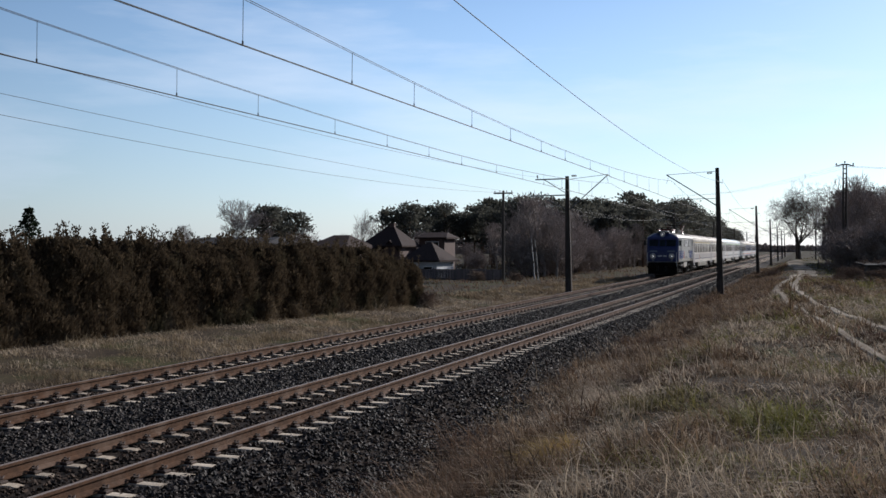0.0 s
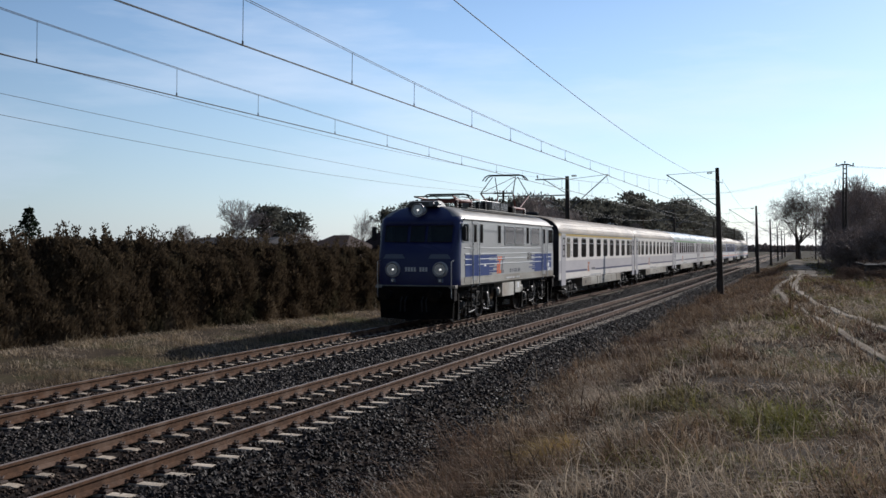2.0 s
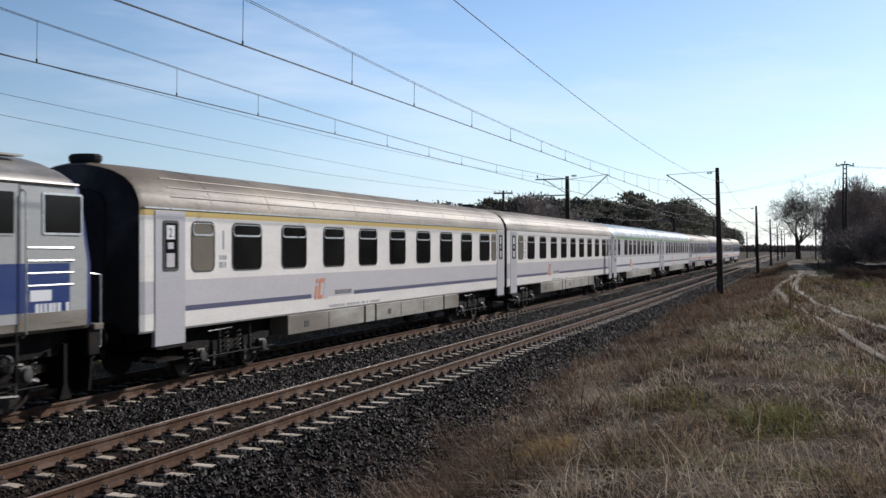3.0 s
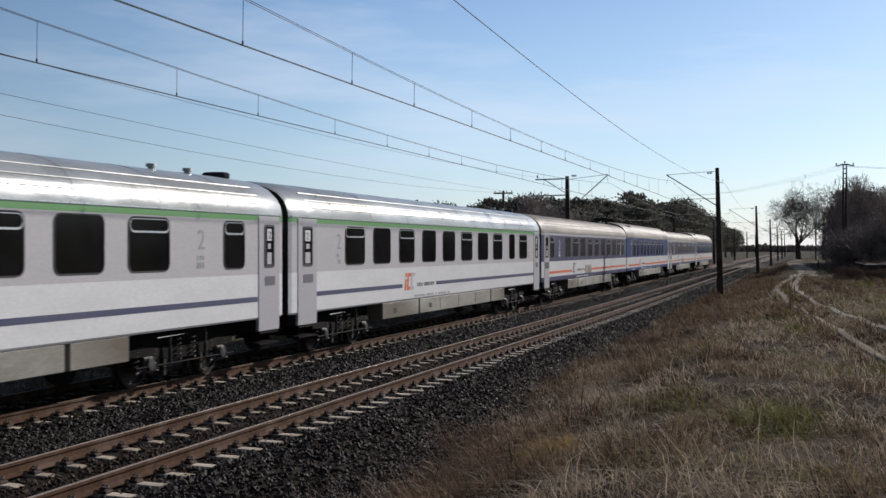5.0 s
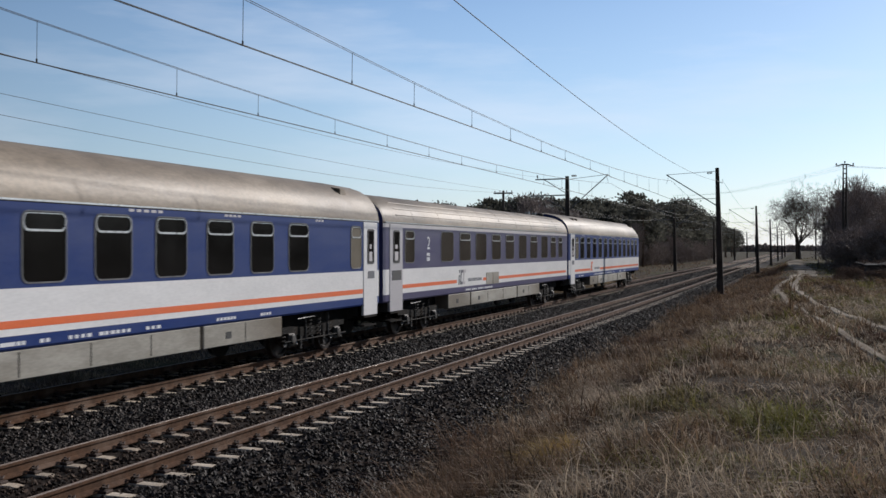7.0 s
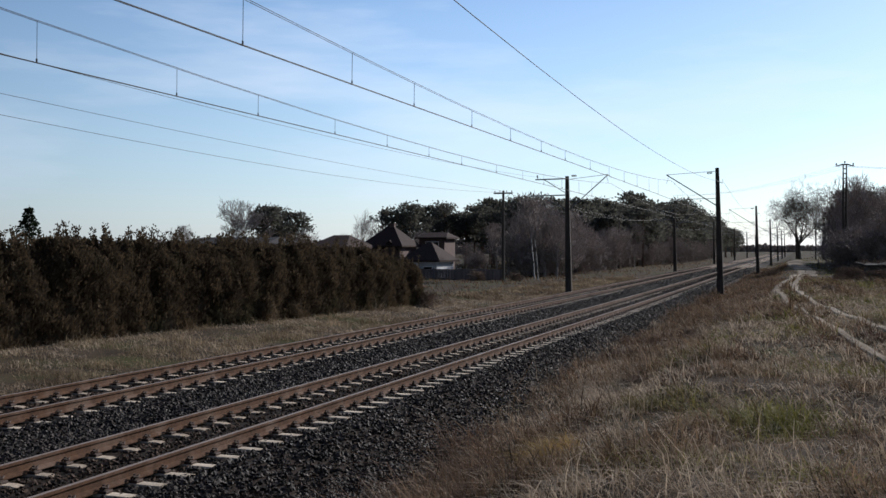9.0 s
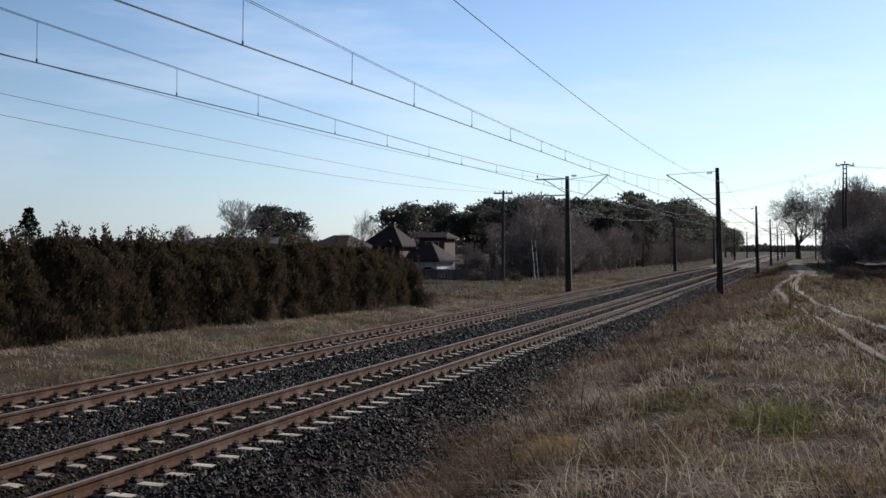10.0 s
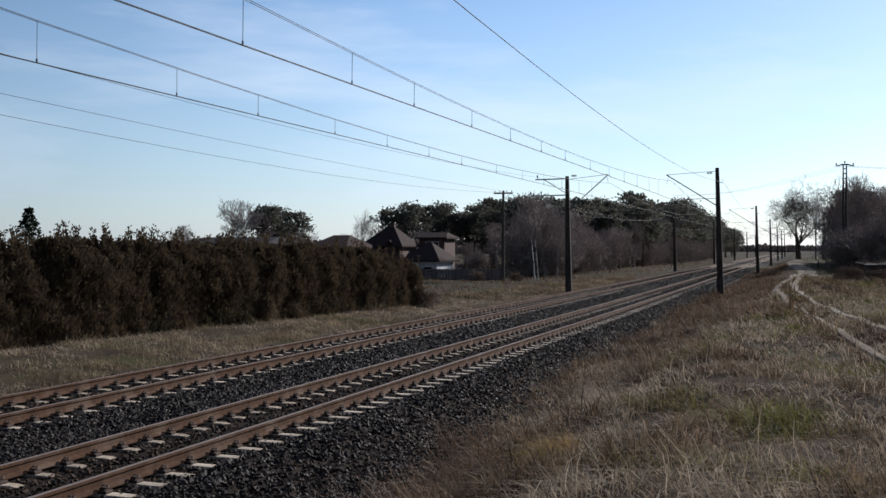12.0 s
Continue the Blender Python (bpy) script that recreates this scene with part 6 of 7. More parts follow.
def build_growth():
    rnd = random.Random(4)
    shrubs = [thuja(s, h, r) for s, h, r in ((1, 2.95, 1.15), (2, 2.75, 1.3), (3, 3.1, 1.1), (4, 2.65, 1.25))]
    k = 0
    y = 19.5
    while y < 52.5:
        x = -14.6 + (y - 20) * 0.112 - 0.15 + rnd.uniform(-0.22, 0.22)
        s = rnd.uniform(0.95, 1.08) * (1.0 if y < 44 else 1.0 - 0.036 * (y - 44))
        src = shrubs[k % 4]
        if k < 4:
            src.matrix_basis = pose(x, y, land(x, y), 0, 0, rnd.uniform(0, 360))
            src.scale = (s, s, s)
        else:
            put(src, x, y, rnd.uniform(0, 360), s)
        y += rnd.uniform(0.8, 1.2)
        k += 1
    # second, thinner row behind closes the gaps
    y = 20.0
    while y < 50:
        put(shrubs[k % 4], -15.9 + (y - 20) * 0.112, y, rnd.uniform(0, 360), rnd.uniform(0.9, 1.06) * (1.0 if y < 42 else 1 - 0.04 * (y - 42)))
        y += 1.6
        k += 1
    # trees behind the hedge
    f = fir(3, 5.95)
    f.matrix_basis = pose(-42.5, 60, land(-42.5, 60), 0, 0, 20)
    # pine wood to the left of the line
    pines = [pine(s, h, c) for s, h, c in ((1, 10.5, 0.62), (2, 11.0, 0.7), (3, 9.5, 0.78), (4, 11, 0.6))]
    spots = []
    for i in range(26):
        spots.append((-55 + i * 1.55 + rnd.uniform(-1, 1), 150 + rnd.uniform(-6, 14), rnd.uniform(0.76, 0.98)))
    for i in range(34):
        yy = 158 + i * 7.5
        spots.append((-17.5 + 3 * smooth(150, 230, yy) + bend(yy) + rnd.uniform(-2.0, 0.8), yy + rnd.uniform(-2, 2), rnd.uniform(0.9, 1.15) * (0.84 + 0.26 * smooth(165, 225, yy)) * (1 - 0.22 * smooth(290, 340, yy))))
        spots.append((-25 + bend(yy) + rnd.uniform(-3, 2), yy + rnd.uniform(-3, 3), rnd.uniform(0.95, 1.2) * (0.80 + 0.30 * smooth(165, 225, yy)) * (1 - 0.22 * smooth(290, 340, yy))))
    for i in range(26):
        spots.append((rnd.uniform(-48, -24), rnd.uniform(168, 215), rnd.uniform(0.85, 1.05)))
    for i in range(5):
        spots.append((-69.5 + i * 1.5 + rnd.uniform(-0.5, 0.5), 140 + rnd.uniform(-4, 6), rnd.uniform(0.72, 0.88)))
    for i in range(24):
        spots.append((rnd.uniform(13.0, 28), rnd.uniform(146, 190), rnd.uniform(0.7, 0.95)))
    for i in range(7):
        spots.append((14.2 + i * 2.2 + rnd.uniform(-0.7, 0.7), 134 + rnd.uniform(0, 12), rnd.uniform(0.45, 0.75)))
    for i, (x, y, s) in enumerate(spots):
        if i < 4:
            pines[i].matrix_basis = pose(x, y, land(x, y), 0, 0, rnd.uniform(0, 360))
            pines[i].scale = (s, s, s)
        else:
            put(pines[i % 4], x, y, rnd.uniform(0, 360), s)
    # added pines out of view on the right, so train windows mirror dark wood
    for i in range(70):
        put(pines[i % 4], rnd.uniform(27, 120), rnd.uniform(118, 175), rnd.uniform(0, 360), rnd.uniform(0.75, 1.05))
    # leafless trees
    grey = [bare_tree(s, h, M_BARE, "grey-brown leafless tree at the edge of the wood", sp, 5, up, tr) for s, h, sp, up, tr in ((11, 8.5, 0.8, 0.12, 0.2), (12, 9.5, 0.7, 0.14, 0.25), (13, 7.0, 0.9, 0.10, 0.12))]
    spots = [(-15.0 - rnd.uniform(0, 9), 106 + 1.3 * i, rnd.uniform(0.5, 0.85)) for i in range(44)]
    spots += [(-14.5 + bend(160 + 5 * i) + rnd.uniform(-3, 0), 160 + 5 * i, rnd.uniform(0.5, 0.8)) for i in range(32)]
    spots += [(-30 - 3.5 * i, 125 + rnd.uniform(0, 14), rnd.uniform(0.45, 0.7)) for i in range(4)]
    spots += [(-52.6, 120, 0.85), (-43.5, 120, 0.85), (-68, 118, 0.62), (-70.5, 118, 0.66), (-66.5, 132, 1.05), (-71, 138, 1.05)]
    spots += [(rnd.uniform(11.0, 24), rnd.uniform(126, 165), rnd.uniform(0.85, 1.2)) for i in range(26)]
    spots += [(13.5, 128, 0.9), (16.5, 124, 0.75), (19, 134, 1.1), (22, 130, 1.15), (25, 132, 1.1), (11.5, 150, 0.7), (12.5, 170, 0.7)]
    for i, (x, y, s) in enumerate(spots):
        if i < 3:
            grey[i].matrix_basis = pose(x, y, land(x, y), 0, 0, rnd.uniform(0, 360))
            grey[i].scale = (s, s, s)
        else:
            put(grey[i % 3], x, y, rnd.uniform(0, 360), s)
    under = bare_tree(41, 4.6, M_BARE, "dense leafless undergrowth shrub at the wood's edge", 0.95, 5, 0.12, 0.05, 3, 0.035)
    first = True
    for i in range(200):
        if i < 80:
            yy = 108 + 2.2 * i
            x, y = -15.5 - rnd.uniform(0, 5) + 2 * smooth(150, 230, yy) + bend(yy), yy
        elif i < 108:
            x, y = rnd.uniform(-58, -18), rnd.uniform(118, 150)
        else:
            x, y = rnd.uniform(11.5, 24), rnd.uniform(122, 150)
            # these shrubs stand out of view too, added for the same window reflections
            if 118 < i < 160:
                x = rnd.uniform(24, 80)
            elif i >= 160:
                x, y = rnd.uniform(12.5, 34), rnd.uniform(106, 122)
        s = rnd.uniform(0.75, 1.25) * (0.5 if 80 <= i < 108 else 1.0)
        if first:
            under.matrix_basis, under.scale, first = pose(x, y, land(x, y)), (s, s, s), False
        else:
            put(under, x, y, rnd.uniform(0, 360), s)
    big = bare_tree(21, 15.5, M_DARKTWIG, "large spreading leafless tree beside the farm track", 1.25, 6, 0.045, 0.2, 1, 0.30)
    big.matrix_basis = pose(6.4, 232, land(6.4, 232), 0, 0, 40)
    put(big, 5.9, 236, 165, 0.93)
    b = bare_tree(31, 8.4, M_BIRCH, "slender white-barked birch with two leaning stems", 0.6, 4, 0.14, 0.5, 2, 0.05)
    b.matrix_basis = pose(-15.4, 95, land(-15.4, 95), 0, -5, -30)
    # low bushes by the far verge and the farm track
    bush = bare_tree(51, 2.2, M_SCRUB, "low tangled brown leafless scrub bush", 1.1, 4, 0.05, 0.03, 5, 0.012)
    bush.name = "low_bush"
    tagged(bush, "low tangled brown leafless scrub bush", "bush", "scrub")
    for i, (x, y, s) in enumerate(((12.5, 92, 0.9), (14.2, 90, 0.8), (11.2, 84, 0.5), (13.2, 78, 0.5), (16, 100, 0.9), (10.4, 76, 0.4), (5.2, 104, 0.35), (-10.9, 52.0, 0.5), (-17, 93, 0.5), (-20, 92, 0.6), (11.8, 81, 0.6), (14.8, 84, 0.6), (9.6, 48, 0.2), (9.3, 52, 0.24), (4.7, 14.6, 0.14), (5.2, 13.1, 0.13), (5.9, 17.6, 0.15), (6.1, 25.6, 0.17))):
        if i == 0:
            bush.matrix_basis = pose(x, y, land(x, y), 0, 0, 0)
            bush.scale = (s, s, s)
        else:
            put(bush, x, y, 50 * i, s)
    # far woods along the horizon
    rng = np.random.default_rng(8)
    P = []
    for x0, x1, y0, h in ((-420, -42, 520, 9), (24, 420, 430, 8), (-60, 60, 900, 7)):
        n = int((x1 - x0) * 60)
        x = rng.uniform(x0, x1, n)
        top = h * np.array([0.75 + 0.35 * noise.noise((a * 0.09, y0, 0)) + 0.2 * noise.noise((a * 0.4, y0, 0)) for a in x.tolist()])
        P.append(np.stack([x, y0 + rng.uniform(-12, 12, n), rng.random(n) * top - 1.5], -1))
    P = np.concatenate(P)
    v, f = sprays(rng, P, np.tile((0, 0, 1.0), (len(P), 1)), np.full(len(P), 1.7), 0.8)
    tagged(raw("far_wood", v.tolist(), f.tolist(), M_BARE), "distant dark wood along the horizon", "wood", kind="stuff")


# ---- poles, wires and buildings ----
M_ROOFTILE = mat("brown_roof_tiles", (0.030, 0.020, 0.018), (0.055, 0.036, 0.031), 5, 0.8, bump=0.4, bump_scale=18, spec=0.08)
M_PLASTER = mat("pale_plaster", (0.42, 0.42, 0.43), (0.55, 0.55, 0.56), 2, 0.9, fine=0.06)
# reddish walls, kept dark so backlit house fronts look shaded
M_REDSHADE = mat("reddish_shaded_render", (0.09, 0.060, 0.052), (0.13, 0.085, 0.074), 2, 0.9, fine=0.1)
M_DARKROOF = mat("dark_roof_felt", (0.035, 0.033, 0.035), (0.06, 0.056, 0.056), 3, 0.85, spec=0.08)
M_FENCE = mat("weathered_fence_boards", (0.075, 0.068, 0.078), (0.12, 0.11, 0.12), 3, 0.9, stretch=(1, 1, 0.3), obj=0.25)
M_SHED = mat("shed_boards", (0.06, 0.05, 0.045), (0.11, 0.095, 0.085), 3, 0.9, stretch=(1, 1, 0.3))


def build_wires():
    def hung(name, label, pts, drop, r=0.010):
        bm = bmesh.new()
        path = []
        for a, b in zip(pts, pts[1:]):
            for k in range(16):
                t = k / 16
                q = Vector(a).lerp(Vector(b), t)
                q.z -= drop * 4 * t * (1 - t)
                path.append(q)
        path.append(Vector(pts[-1]))
        tube(bm, path, r, 5)
        ob = part(name, bm, M_WIRE)
        tagged(ob, label, "wire")
    hung("feeder_wire", "single dark feeder wire strung between the masts", [(3.4 + bend(y), y, 7.04) for y in MAST_YS], 0.90, 0.0084)
    hung("feeder_wire", "thin dark wire on the masts' outer arms", [(-9.25 + bend(y), y, 7.62) for y in MAST_YS], 0.55, 0.007)
    for i, (x, z) in enumerate(((-9.6, 6.45), (-8.95, 6.45))):
        hung("feeder_wire", "thin dark wire on the masts' lower arms", [(x + 0.25 + bend(y), y, z) for y in MAST_YS[2:]], 0.85, 0.007)
    hung("overhead_cable", "thin telephone cable between wooden poles", [(-16.9, 8, 8.3), (-16.9, 88, 7.69), (-17.4, 150, 7.3), (-19, 230, 7.2)], 0.42, 0.009)
    hung("overhead_cable", "thin telephone cable between wooden poles", [(-16.0, 8, 7.70), (-16.0, 88, 7.43), (-16.4, 150, 7.2), (-18, 230, 7.1)], 0.92, 0.009)
    for dx in (-0.8, 0.0, 0.8):
        hung("overhead_cable", "thin power cable on the lattice pole", [(-14 + dx, 190, 12.0), (11.9 + dx, 120, 11.35), (90 + dx, 160, 11.5)], 0.9, 0.008)


def build_wood_pole(x, y, h, label):
    z0 = land(x, y)
    p = empty("telegraph_pole", pose(x, y, z0, 0, 0, 0))
    tagged(p, label, "pole")
    bm = bmesh.new()
    tube(bm, [(0, 0, -0.5), (0, 0, h * 0.6), (0, 0, h)], [0.15, 0.13, 0.10], 8)
    part("post", bm, M_WOODPOLE, p)
    bm = bmesh.new()
    box(bm, -0.85, 0.85, -0.05, 0.05, h - 0.28, h - 0.16, 0.01)
    part("cross_arm", bm, M_WOODPOLE, p)
    for dx in (-0.75, -0.3, 0.3, 0.75):
        bm = bmesh.new()
        tube(bm, [(dx, 0, h - 0.16), (dx, 0, h - 0.05), (dx, 0, h)], [0.02, 0.045, 0.03], 7)
        part("insulator", bm, M_INSUL, p)
    bm = bmesh.new()
    tube(bm, [(0.7, -0.06, h - 0.22), (0.0, -0.12, h - 0.8)], 0.02, 5)
    part("brace", bm, M_STEEL, p)


def build_lattice_pole(x, y, h, label, wide=1.6):
    z0 = land(x, y)
    p = empty("power_pole", pose(x, y, z0, 0, 0, 8))
    tagged(p, label, "pole")
    for s in (-1, 1):
        bm = bmesh.new()
        tube(bm, [(s * 0.15, 0, -0.5), (s * 0.14, 0, h * 0.6), (s * 0.17, 0, h)], [0.15, 0.12, 0.06], 8)
        part("leg", bm, M_CONC, p)
    for k in range(9):
        z = h * (0.58 + 0.42 * k / 9)
        bm = bmesh.new()
        box(bm, -0.22, 0.22, -0.05, 0.05, z, z + 0.10)
        part("rung", bm, M_CONC, p)
    bm = bmesh.new()
    loft(bm, [[(x2, -0.05, z), (x2, 0.05, z), (x2, 0.05, z + t), (x2, -0.05, z + t)] for x2, z, t in ((-wide, h - 0.25, 0.08), (-0.3, h - 0.1, 0.16), (0.3, h - 0.1, 0.16), (wide, h - 0.25, 0.08))])
    part("cross_arm", bm, M_STEEL, p)
    for dx in (-wide + 0.1, 0, wide - 0.1):
        bm = bmesh.new()
        zz = h - 0.17 if dx else h + 0.05
        tube(bm, [(dx, 0, zz), (dx, 0, zz + 0.1), (dx, 0, zz + 0.12), (dx, 0, zz + 0.3)], [0.03, 0.03, 0.09, 0.06], 8)
        part("insulator", bm, M_INSUL, p)


def build_small_posts():
    """Short fence posts by the farm track, and one bleached stalk on the bank."""
    bm = bmesh.new()
    tube(bm, [(0, 0, -0.3), (0.01, 0, 0.5), (0.03, 0.02, 1.0)], [0.07, 0.065, 0.055], 7)
    p = part("fence_post", bm, M_WOODPOLE)
    tagged(p, "short weathered wooden fence post beside the farm track", "post", "posts by the farm track")
    p.matrix_basis = pose(9.3, 116, land(9.3, 116))
    for x, y in ((10.6, 114), (12.2, 112)):
        copy_thing(p, pose(x, y, land(x, y)))
    bm = bmesh.new()
    tube(bm, [(0, 0, -0.05), (0.02, 0.01, 0.18), (-0.01, 0.02, 0.36), (0.03, 0.02, 0.47)], [0.010, 0.009, 0.008, 0.004], 5)
    tube(bm, [(-0.01, 0.02, 0.33), (-0.07, 0.03, 0.42)], [0.006, 0.003], 4)
    tagged(part("dead_stalk", bm, M_PALE), "single bleached dead stalk standing in the grass", "stalk").matrix_basis = pose(8.59, 14.8, land(8.59, 14.8))


def hip_house(name, x0, x1, y0, y1, z_wall, z_top, wall_m, roof_m, label, openings=(), gables=(), ridge=0.35, chimney=None):
    """Walls with thickness, overhanging hipped roof, openings with frames; gables stand on the near slope."""
    z0 = land((x0 + x1) / 2, y0) - 0.2
    e = empty(name)
    tagged(e, label, "house")
    bm = bmesh.new()
    for a in ((x0, x1, y0, y0 + 0.3), (x0, x1, y1 - 0.3, y1), (x0, x0 + 0.3, y0 + 0.3, y1 - 0.3), (x1 - 0.3, x1, y0 + 0.3, y1 - 0.3)):
        box(bm, a[0], a[1], a[2], a[3], z0, z_wall)
    part("wall", bm, wall_m, e)
    o = 0.45
    cx, cy, hw = (x0 + x1) / 2, (y0 + y1) / 2, (x1 - x0) * ridge / 2
    bm = bmesh.new()
    b = [bm.verts.new(p) for p in ((x0 - o, y0 - o, z_wall - 0.1), (x1 + o, y0 - o, z_wall - 0.1), (x1 + o, y1 + o, z_wall - 0.1), (x0 - o, y1 + o, z_wall - 0.1))]
    b2 = [bm.verts.new((v.co.x, v.co.y, z_wall + 0.08)) for v in b]
    r0, r1 = bm.verts.new((cx - hw, cy, z_top)), bm.verts.new((cx + hw, cy, z_top))
    bm.faces.new(b[::-1])
    for k in range(4):
        bm.faces.new((b[k], b[(k + 1) % 4], b2[(k + 1) % 4], b2[k]))
    for q in ((b2[0], b2[1], r1, r0), (b2[1], b2[2], r1), (b2[2], b2[3], r0, r1), (b2[3], b2[0], r0)):
        bm.faces.new(q)
    part("roof", bm, roof_m, e)
    for (ox0, ox1, oz0, oz1, m) in openings:
        bm = bmesh.new()
        box(bm, ox0, ox1, y0 - 0.05, y0 + 0.02, oz0, oz1)
        w = part("window", bm, M_WHITE, e)
        bm = bmesh.new()
        box(bm, ox0 + 0.08, ox1 - 0.08, y0 - 0.065, y0 - 0.05, oz0 + 0.08, oz1 - 0.08)
        part("pane", bm, m, w)
    for gx, gw, gz0, gz1 in gables:
        bm = bmesh.new()
        loft(bm, [[(gx - gw, yy, gz0), (gx + gw, yy, gz0), (gx + gw, yy, gz0 + 0.25), (gx, yy, gz1), (gx - gw, yy, gz0 + 0.25)] for yy in (y0 - 0.1, cy)])
        g = part("dormer", bm, wall_m, e, "pointed gable in a reddish colour darkened for shade")
        bm = bmesh.new()
        loft(bm, [[(gx - gw - 0.2, yy, gz0 + 0.1), (gx, yy, gz1 + 0.05), (gx + gw + 0.2, yy, gz0 + 0.1), (gx + gw + 0.2, yy, gz0 + 0.25), (gx, yy, gz1 + 0.22), (gx - gw - 0.2, yy, gz0 + 0.25)] for yy in (y0 - 0.3, cy)])
        part("dormer_roof", bm, roof_m, g)
    if chimney:
        bm = bmesh.new()
        box(bm, chimney[0] - 0.3, chimney[0] + 0.3, cy - 0.3, cy + 0.3, z_top - 1.2, chimney[1], 0.03)
        box(bm, chimney[0] - 0.36, chimney[0] + 0.36, cy - 0.36, cy + 0.36, chimney[1] - 0.12, chimney[1])
        part("chimney", bm, M_REDSHADE, e)
    return e


def build_buildings():
    hip_house("garage", -28.5, -25.3, 96, 101, 1.45, 3.3, M_PLASTER, M_ROOFTILE, "small white garage with a hipped brown tiled roof", ((-26.7, -25.7, 0.5, 0.95, M_GLASS), (-28.3, -27.3, -0.3, 1.2, M_SHED)), ridge=0.1)
    # gables of the next two take this dark colour in place of shaded plaster
    hip_house("house", -43.2, -39.2, 105, 113, 2.7, 4.15, M_REDSHADE, M_ROOFTILE, "low house wing with a dark brown roof and a rendered gable", (), ((-40.1, 0.8, 1.8, 2.9),), ridge=0.5)
    hip_house("house", -40.4, -36.0, 113.6, 119, 2.9, 5.35, M_REDSHADE, M_ROOFTILE, "tall house with a steep dark brown roof and a rendered gable", (), ((-37.2, 0.9, 2.2, 3.4),), ridge=0.15, chimney=(-38.0, 5.6))
    hip_house("house", -36.0, -32.8, 120, 124, 3.9, 4.6, M_REDSHADE, M_ROOFTILE, "reddish two-storey house in front of the pines", ((-35.2, -33.5, 2.7, 3.5, M_GLASS),), ridge=0.8)
    hip_house("house", -54.0, -43.8, 96, 104, 3.1, 3.85, M_REDSHADE, M_DARKROOF, "long low house with a nearly flat dark roof", (), ridge=0.9)
    hip_house("house", -52.6, -46.7, 75, 82, 1.9, 3.0, M_PLASTER, M_DARKROOF, "low house with a dark roof and a chimney behind the hedge", (), ridge=0.4, chimney=(-49.9, 3.6))
    # board fence in front of the garage
    f = empty("board_fence", pose(-29.5, 94, 0))
    tagged(f, "weathered grey-violet board fence along the gardens", "fence")
    bm = bmesh.new()
    box(bm, -0.07, 0.07, -0.012, 0.012, -0.5, 0.72)
    proto = part("board", bm, M_FENCE, f)
    for k in range(74):
        b = proto if k == 0 else new("board", proto.data)
        b.parent = f
        b.location = (k * 0.155, 0.012 * (k % 2), random.uniform(-0.03, 0.03))
    for k in range(6):
        bm = bmesh.new()
        box(bm, k * 2.28 - 0.06, k * 2.28 + 0.06, 0.04, 0.16, -0.7, 0.85)
        part("post", bm, M_FENCE, f)
    for z in (-0.2, 0.5):
        bm = bmesh.new()
        box(bm, -0.05, 11.4, 0.03, 0.07, z - 0.04, z + 0.04)
        part("rail", bm, M_FENCE, f)
    # shed behind the farm track
    s = empty("shed", pose(14.4, 92, land(14.4, 92), 0, 0, 12))
    tagged(s, "low dark wooden shed with a flat felt roof", "shed")
    bm = bmesh.new()
    for a in ((-1.9, 1.9, -1.5, -1.42), (-1.9, 1.9, 1.42, 1.5), (-1.9, -1.82, -1.42, 1.42), (1.82, 1.9, -1.42, 1.42)):
        box(bm, a[0], a[1], a[2], a[3], -0.2, 0.95)
    part("wall", bm, M_SHED, s)
    bm = bmesh.new()
    loft(bm, [[(-2.1, -1.7, 0.92), (-2.1, 1.7, 1.1), (-2.1, 1.7, 1.2), (-2.1, -1.7, 1.02)], [(2.1, -1.7, 0.92), (2.1, 1.7, 1.1), (2.1, 1.7, 1.2), (2.1, -1.7, 1.02)]])
    part("roof", bm, M_DARKROOF, s)


build_ground()
build_ballast()
build_catenary("near")
build_catenary("far")
for y in MAST_YS:
    if y not in (-62, 4):
        build_mast(y, 1)
        build_mast(y, -1)
build_wires()
build_wood_pole(-16.4, 88, 7.9, "dark wooden telegraph pole with a cross arm by the gardens")
build_wood_pole(-17.0, 150, 7.6, "dark wooden telegraph pole at the wood's edge")
build_lattice_pole(12.0, 120, 11.0, "tall twin-leg concrete power pole with a cross arm", 0.95)
build_lattice_pole(10.9, 212, 9.6, "distant twin-leg concrete power pole", 0.5)
build_wood_pole(9.5, 214, 7.2, "distant wooden telegraph pole beside the farm track")
build_buildings()
build_small_posts()
build_road()
build_growth()
build_grass()

H = "h"
engine = build_engine()
w_first = [(-10.3, -9.46, "bh")] + wins(-8.78, 1.25, 2.165, 9) + [(10.05, 10.65, "bh")]
w_green3 = [(-9.9, -9.1, H)] + [(-7.35 + k * 1.93, -6.08 + k * 1.93, "f" if k in (0, 3, 6) else "h") for k in range(8)] + [(9.35, 10.2, H)]
w_green4 = [(-8.85, -7.58, H)] + [(-7.0 + k * 1.93, -5.74 + k * 1.93, "h" if k in (1, 4, 6) else "f") for k in range(7)] + [(6.84, 7.66, "f"), (8.38, 9.63, H)]
w_violet = [(-10.33, -9.5, "ha"), (-7.08, -5.80, "f"), (-5.16, -3.90, "ha"), (-3.32, -1.98, "f"), (-1.27, -0.06, "ha"), (0.64, 1.88, "ha"), (2.64, 3.88, "f"), (4.52, 5.75, "ha"), (6.48, 7.68, "f"), (8.30, 9.34, "ha"), (9.87, 10.72, "ha")]
w_blue = [(-10.4, -9.6, "hab")] + [(-9.13 + k * 1.735, -8.09 + k * 1.735, "ha") for k in range(10)] + [(9.95, 10.66, "hab")]
w_tail = [(-10.35, -9.55, "hab")] + [(-9.08 + k * 1.735, -8.04 + k * 1.735, "ha") for k in range(11)] + [(9.9, 10.78, "ha")]
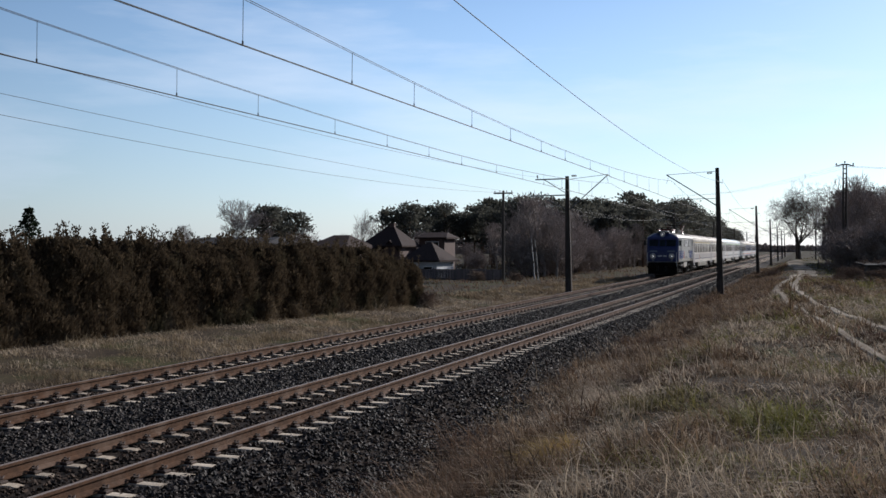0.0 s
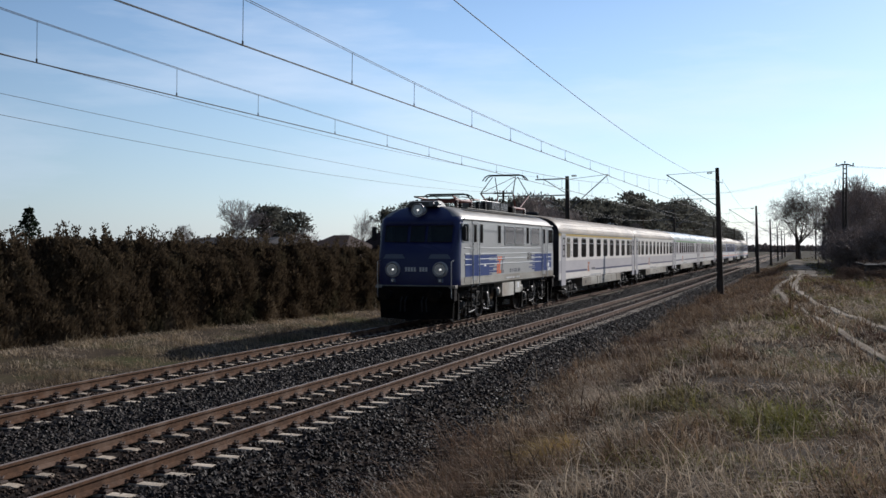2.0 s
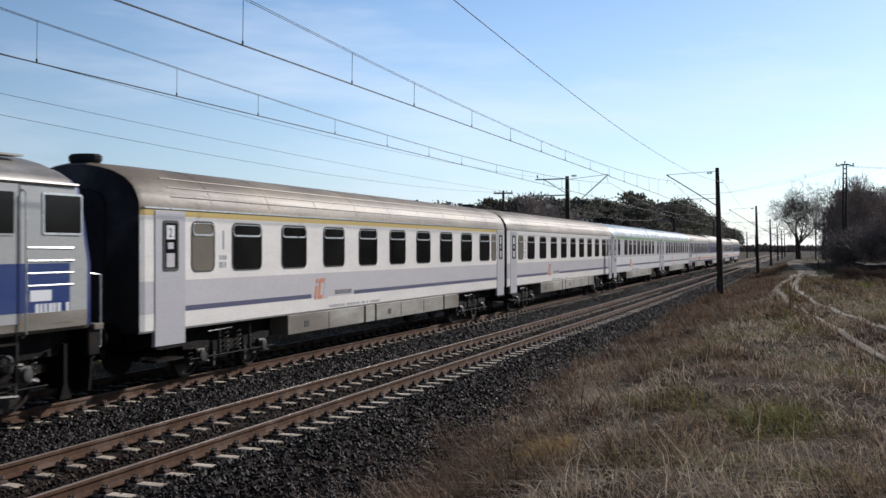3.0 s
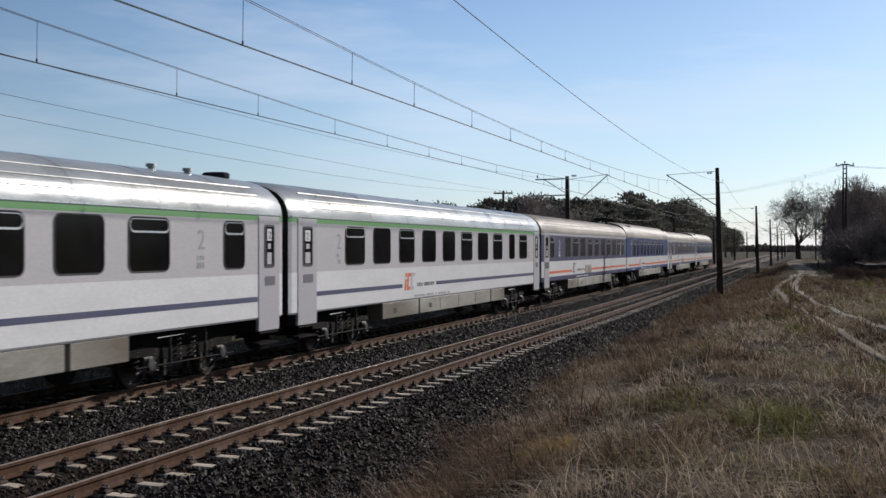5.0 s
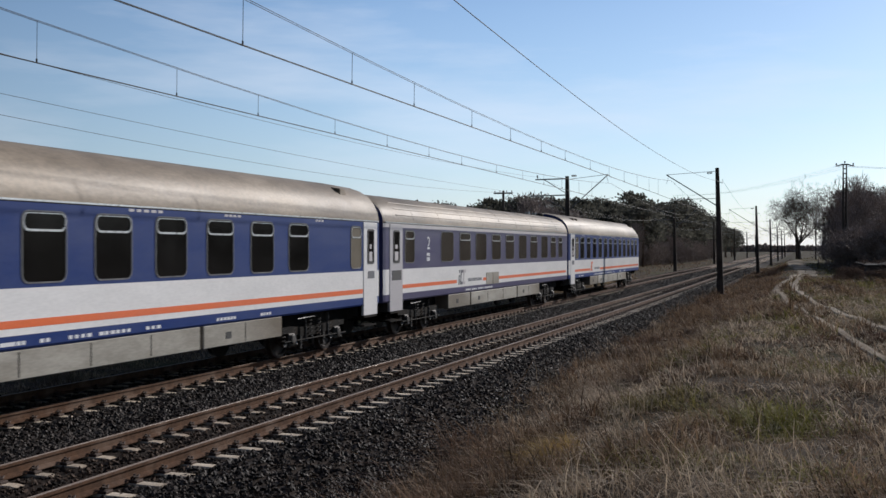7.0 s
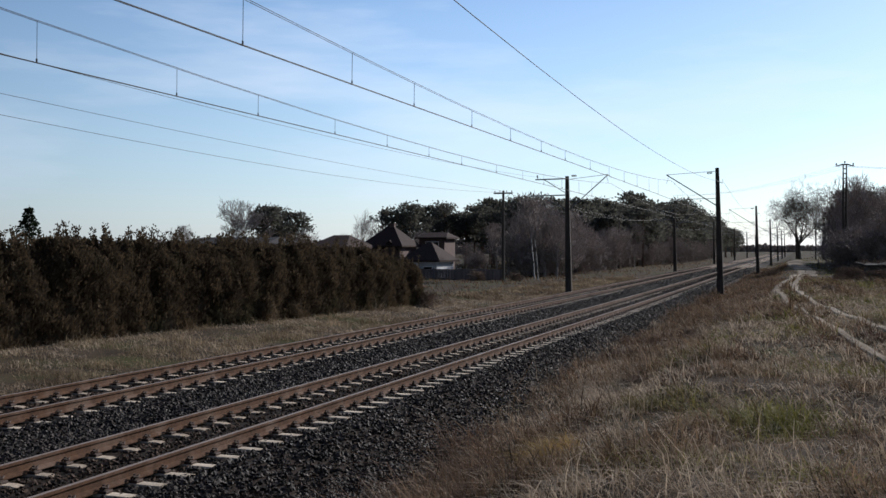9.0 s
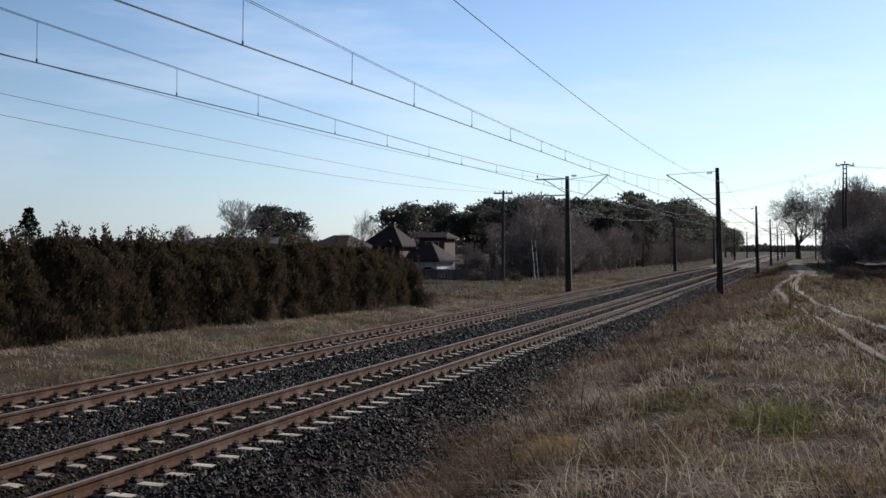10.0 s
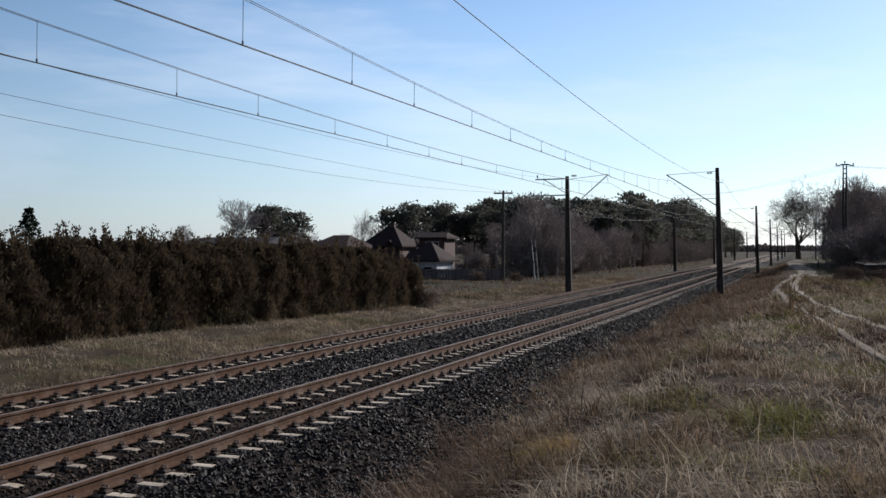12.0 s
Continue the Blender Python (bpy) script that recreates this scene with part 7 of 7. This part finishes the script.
mark_s = (M_ORANGE, M_LILAC)
mark_o, mark_g, mark_w = (M_FADED, M_LILAC), (M_MARK, M_LILAC), (M_ORANGE, M_WHITE)
coaches = [
    build_coach("first", w_first, ("1", (-9.26,)), "white first-class coach with an ochre stripe under a dusty roof", gap=(-5.1, -2.6), mark=mark_o, skirt_cuts=(-1.8, -1.05, 4.7)),
    build_coach("pale", w_first, ("2", (-9.26,)), "white coach with a grey band under a dusty roof", gap=(-5.1, -2.6), mark=mark_o, skirt_cuts=(-1.8, -1.05, 4.7)),
    build_coach("green", w_green3, ("2", (8.38,)), "grimy grey and white coach with a green stripe", gap=(-5.1, -2.5), mark=mark_s, skirt_cuts=(-1.4, 0.6, 4.6)),
    build_coach("green", w_green4, ("2", (-9.36, 9.8)), "clean grey and white coach with shiny silver roof", gap=(-4.8, -1.85), mark=mark_s, skirt_cuts=(-3.3, 4.4)),
    build_coach("violet", w_violet, ("2", (-8.46, 9.46)), "faded violet-blue and white sleeping coach with an orange line", gap=(-5.45, -2.4), mark=mark_g, skirt_cuts=(-3.8, 2.5), doors=(True, False)),
    build_coach("blue", w_blue, None, "deep blue and white coach with an orange line", gap=(-6.35, -3.4), mark=mark_w, skirt_cuts=(-3.9, 2.9), doors=(False, True)),
    build_coach("violet", w_violet, ("2", (-8.4,)), "faded violet-blue and white sleeping coach with an orange line", gap=(-5.45, -2.4), mark=mark_g, skirt_cuts=(-3.8, 2.5), doors=(True, False)),
    build_coach("blue", w_tail, None, "deep blue and white last coach with a rounded roof end", gap=(-6.35, -3.4), mark=mark_w, skirt_cuts=(-3.9, 2.9), doors=(True, False), tail=True),
]
for k, yy in ((4, -2.0), (6, -2.0)):
    for s in (0, 1):
        strip(coaches[k], "vent_grille", yy + s * 0.85, yy + s * 0.85 + 0.8, 1.27, 1.70, 1.41, M_SKIRT, "pale louvred vent panel", 0.012)
build_track("near")
build_track("far")


def motions():
    ride(engine, 7.60)
    for i, c in enumerate(coaches):
        ride(c, 15.9 + COACH * (i + 0.5))


motions()
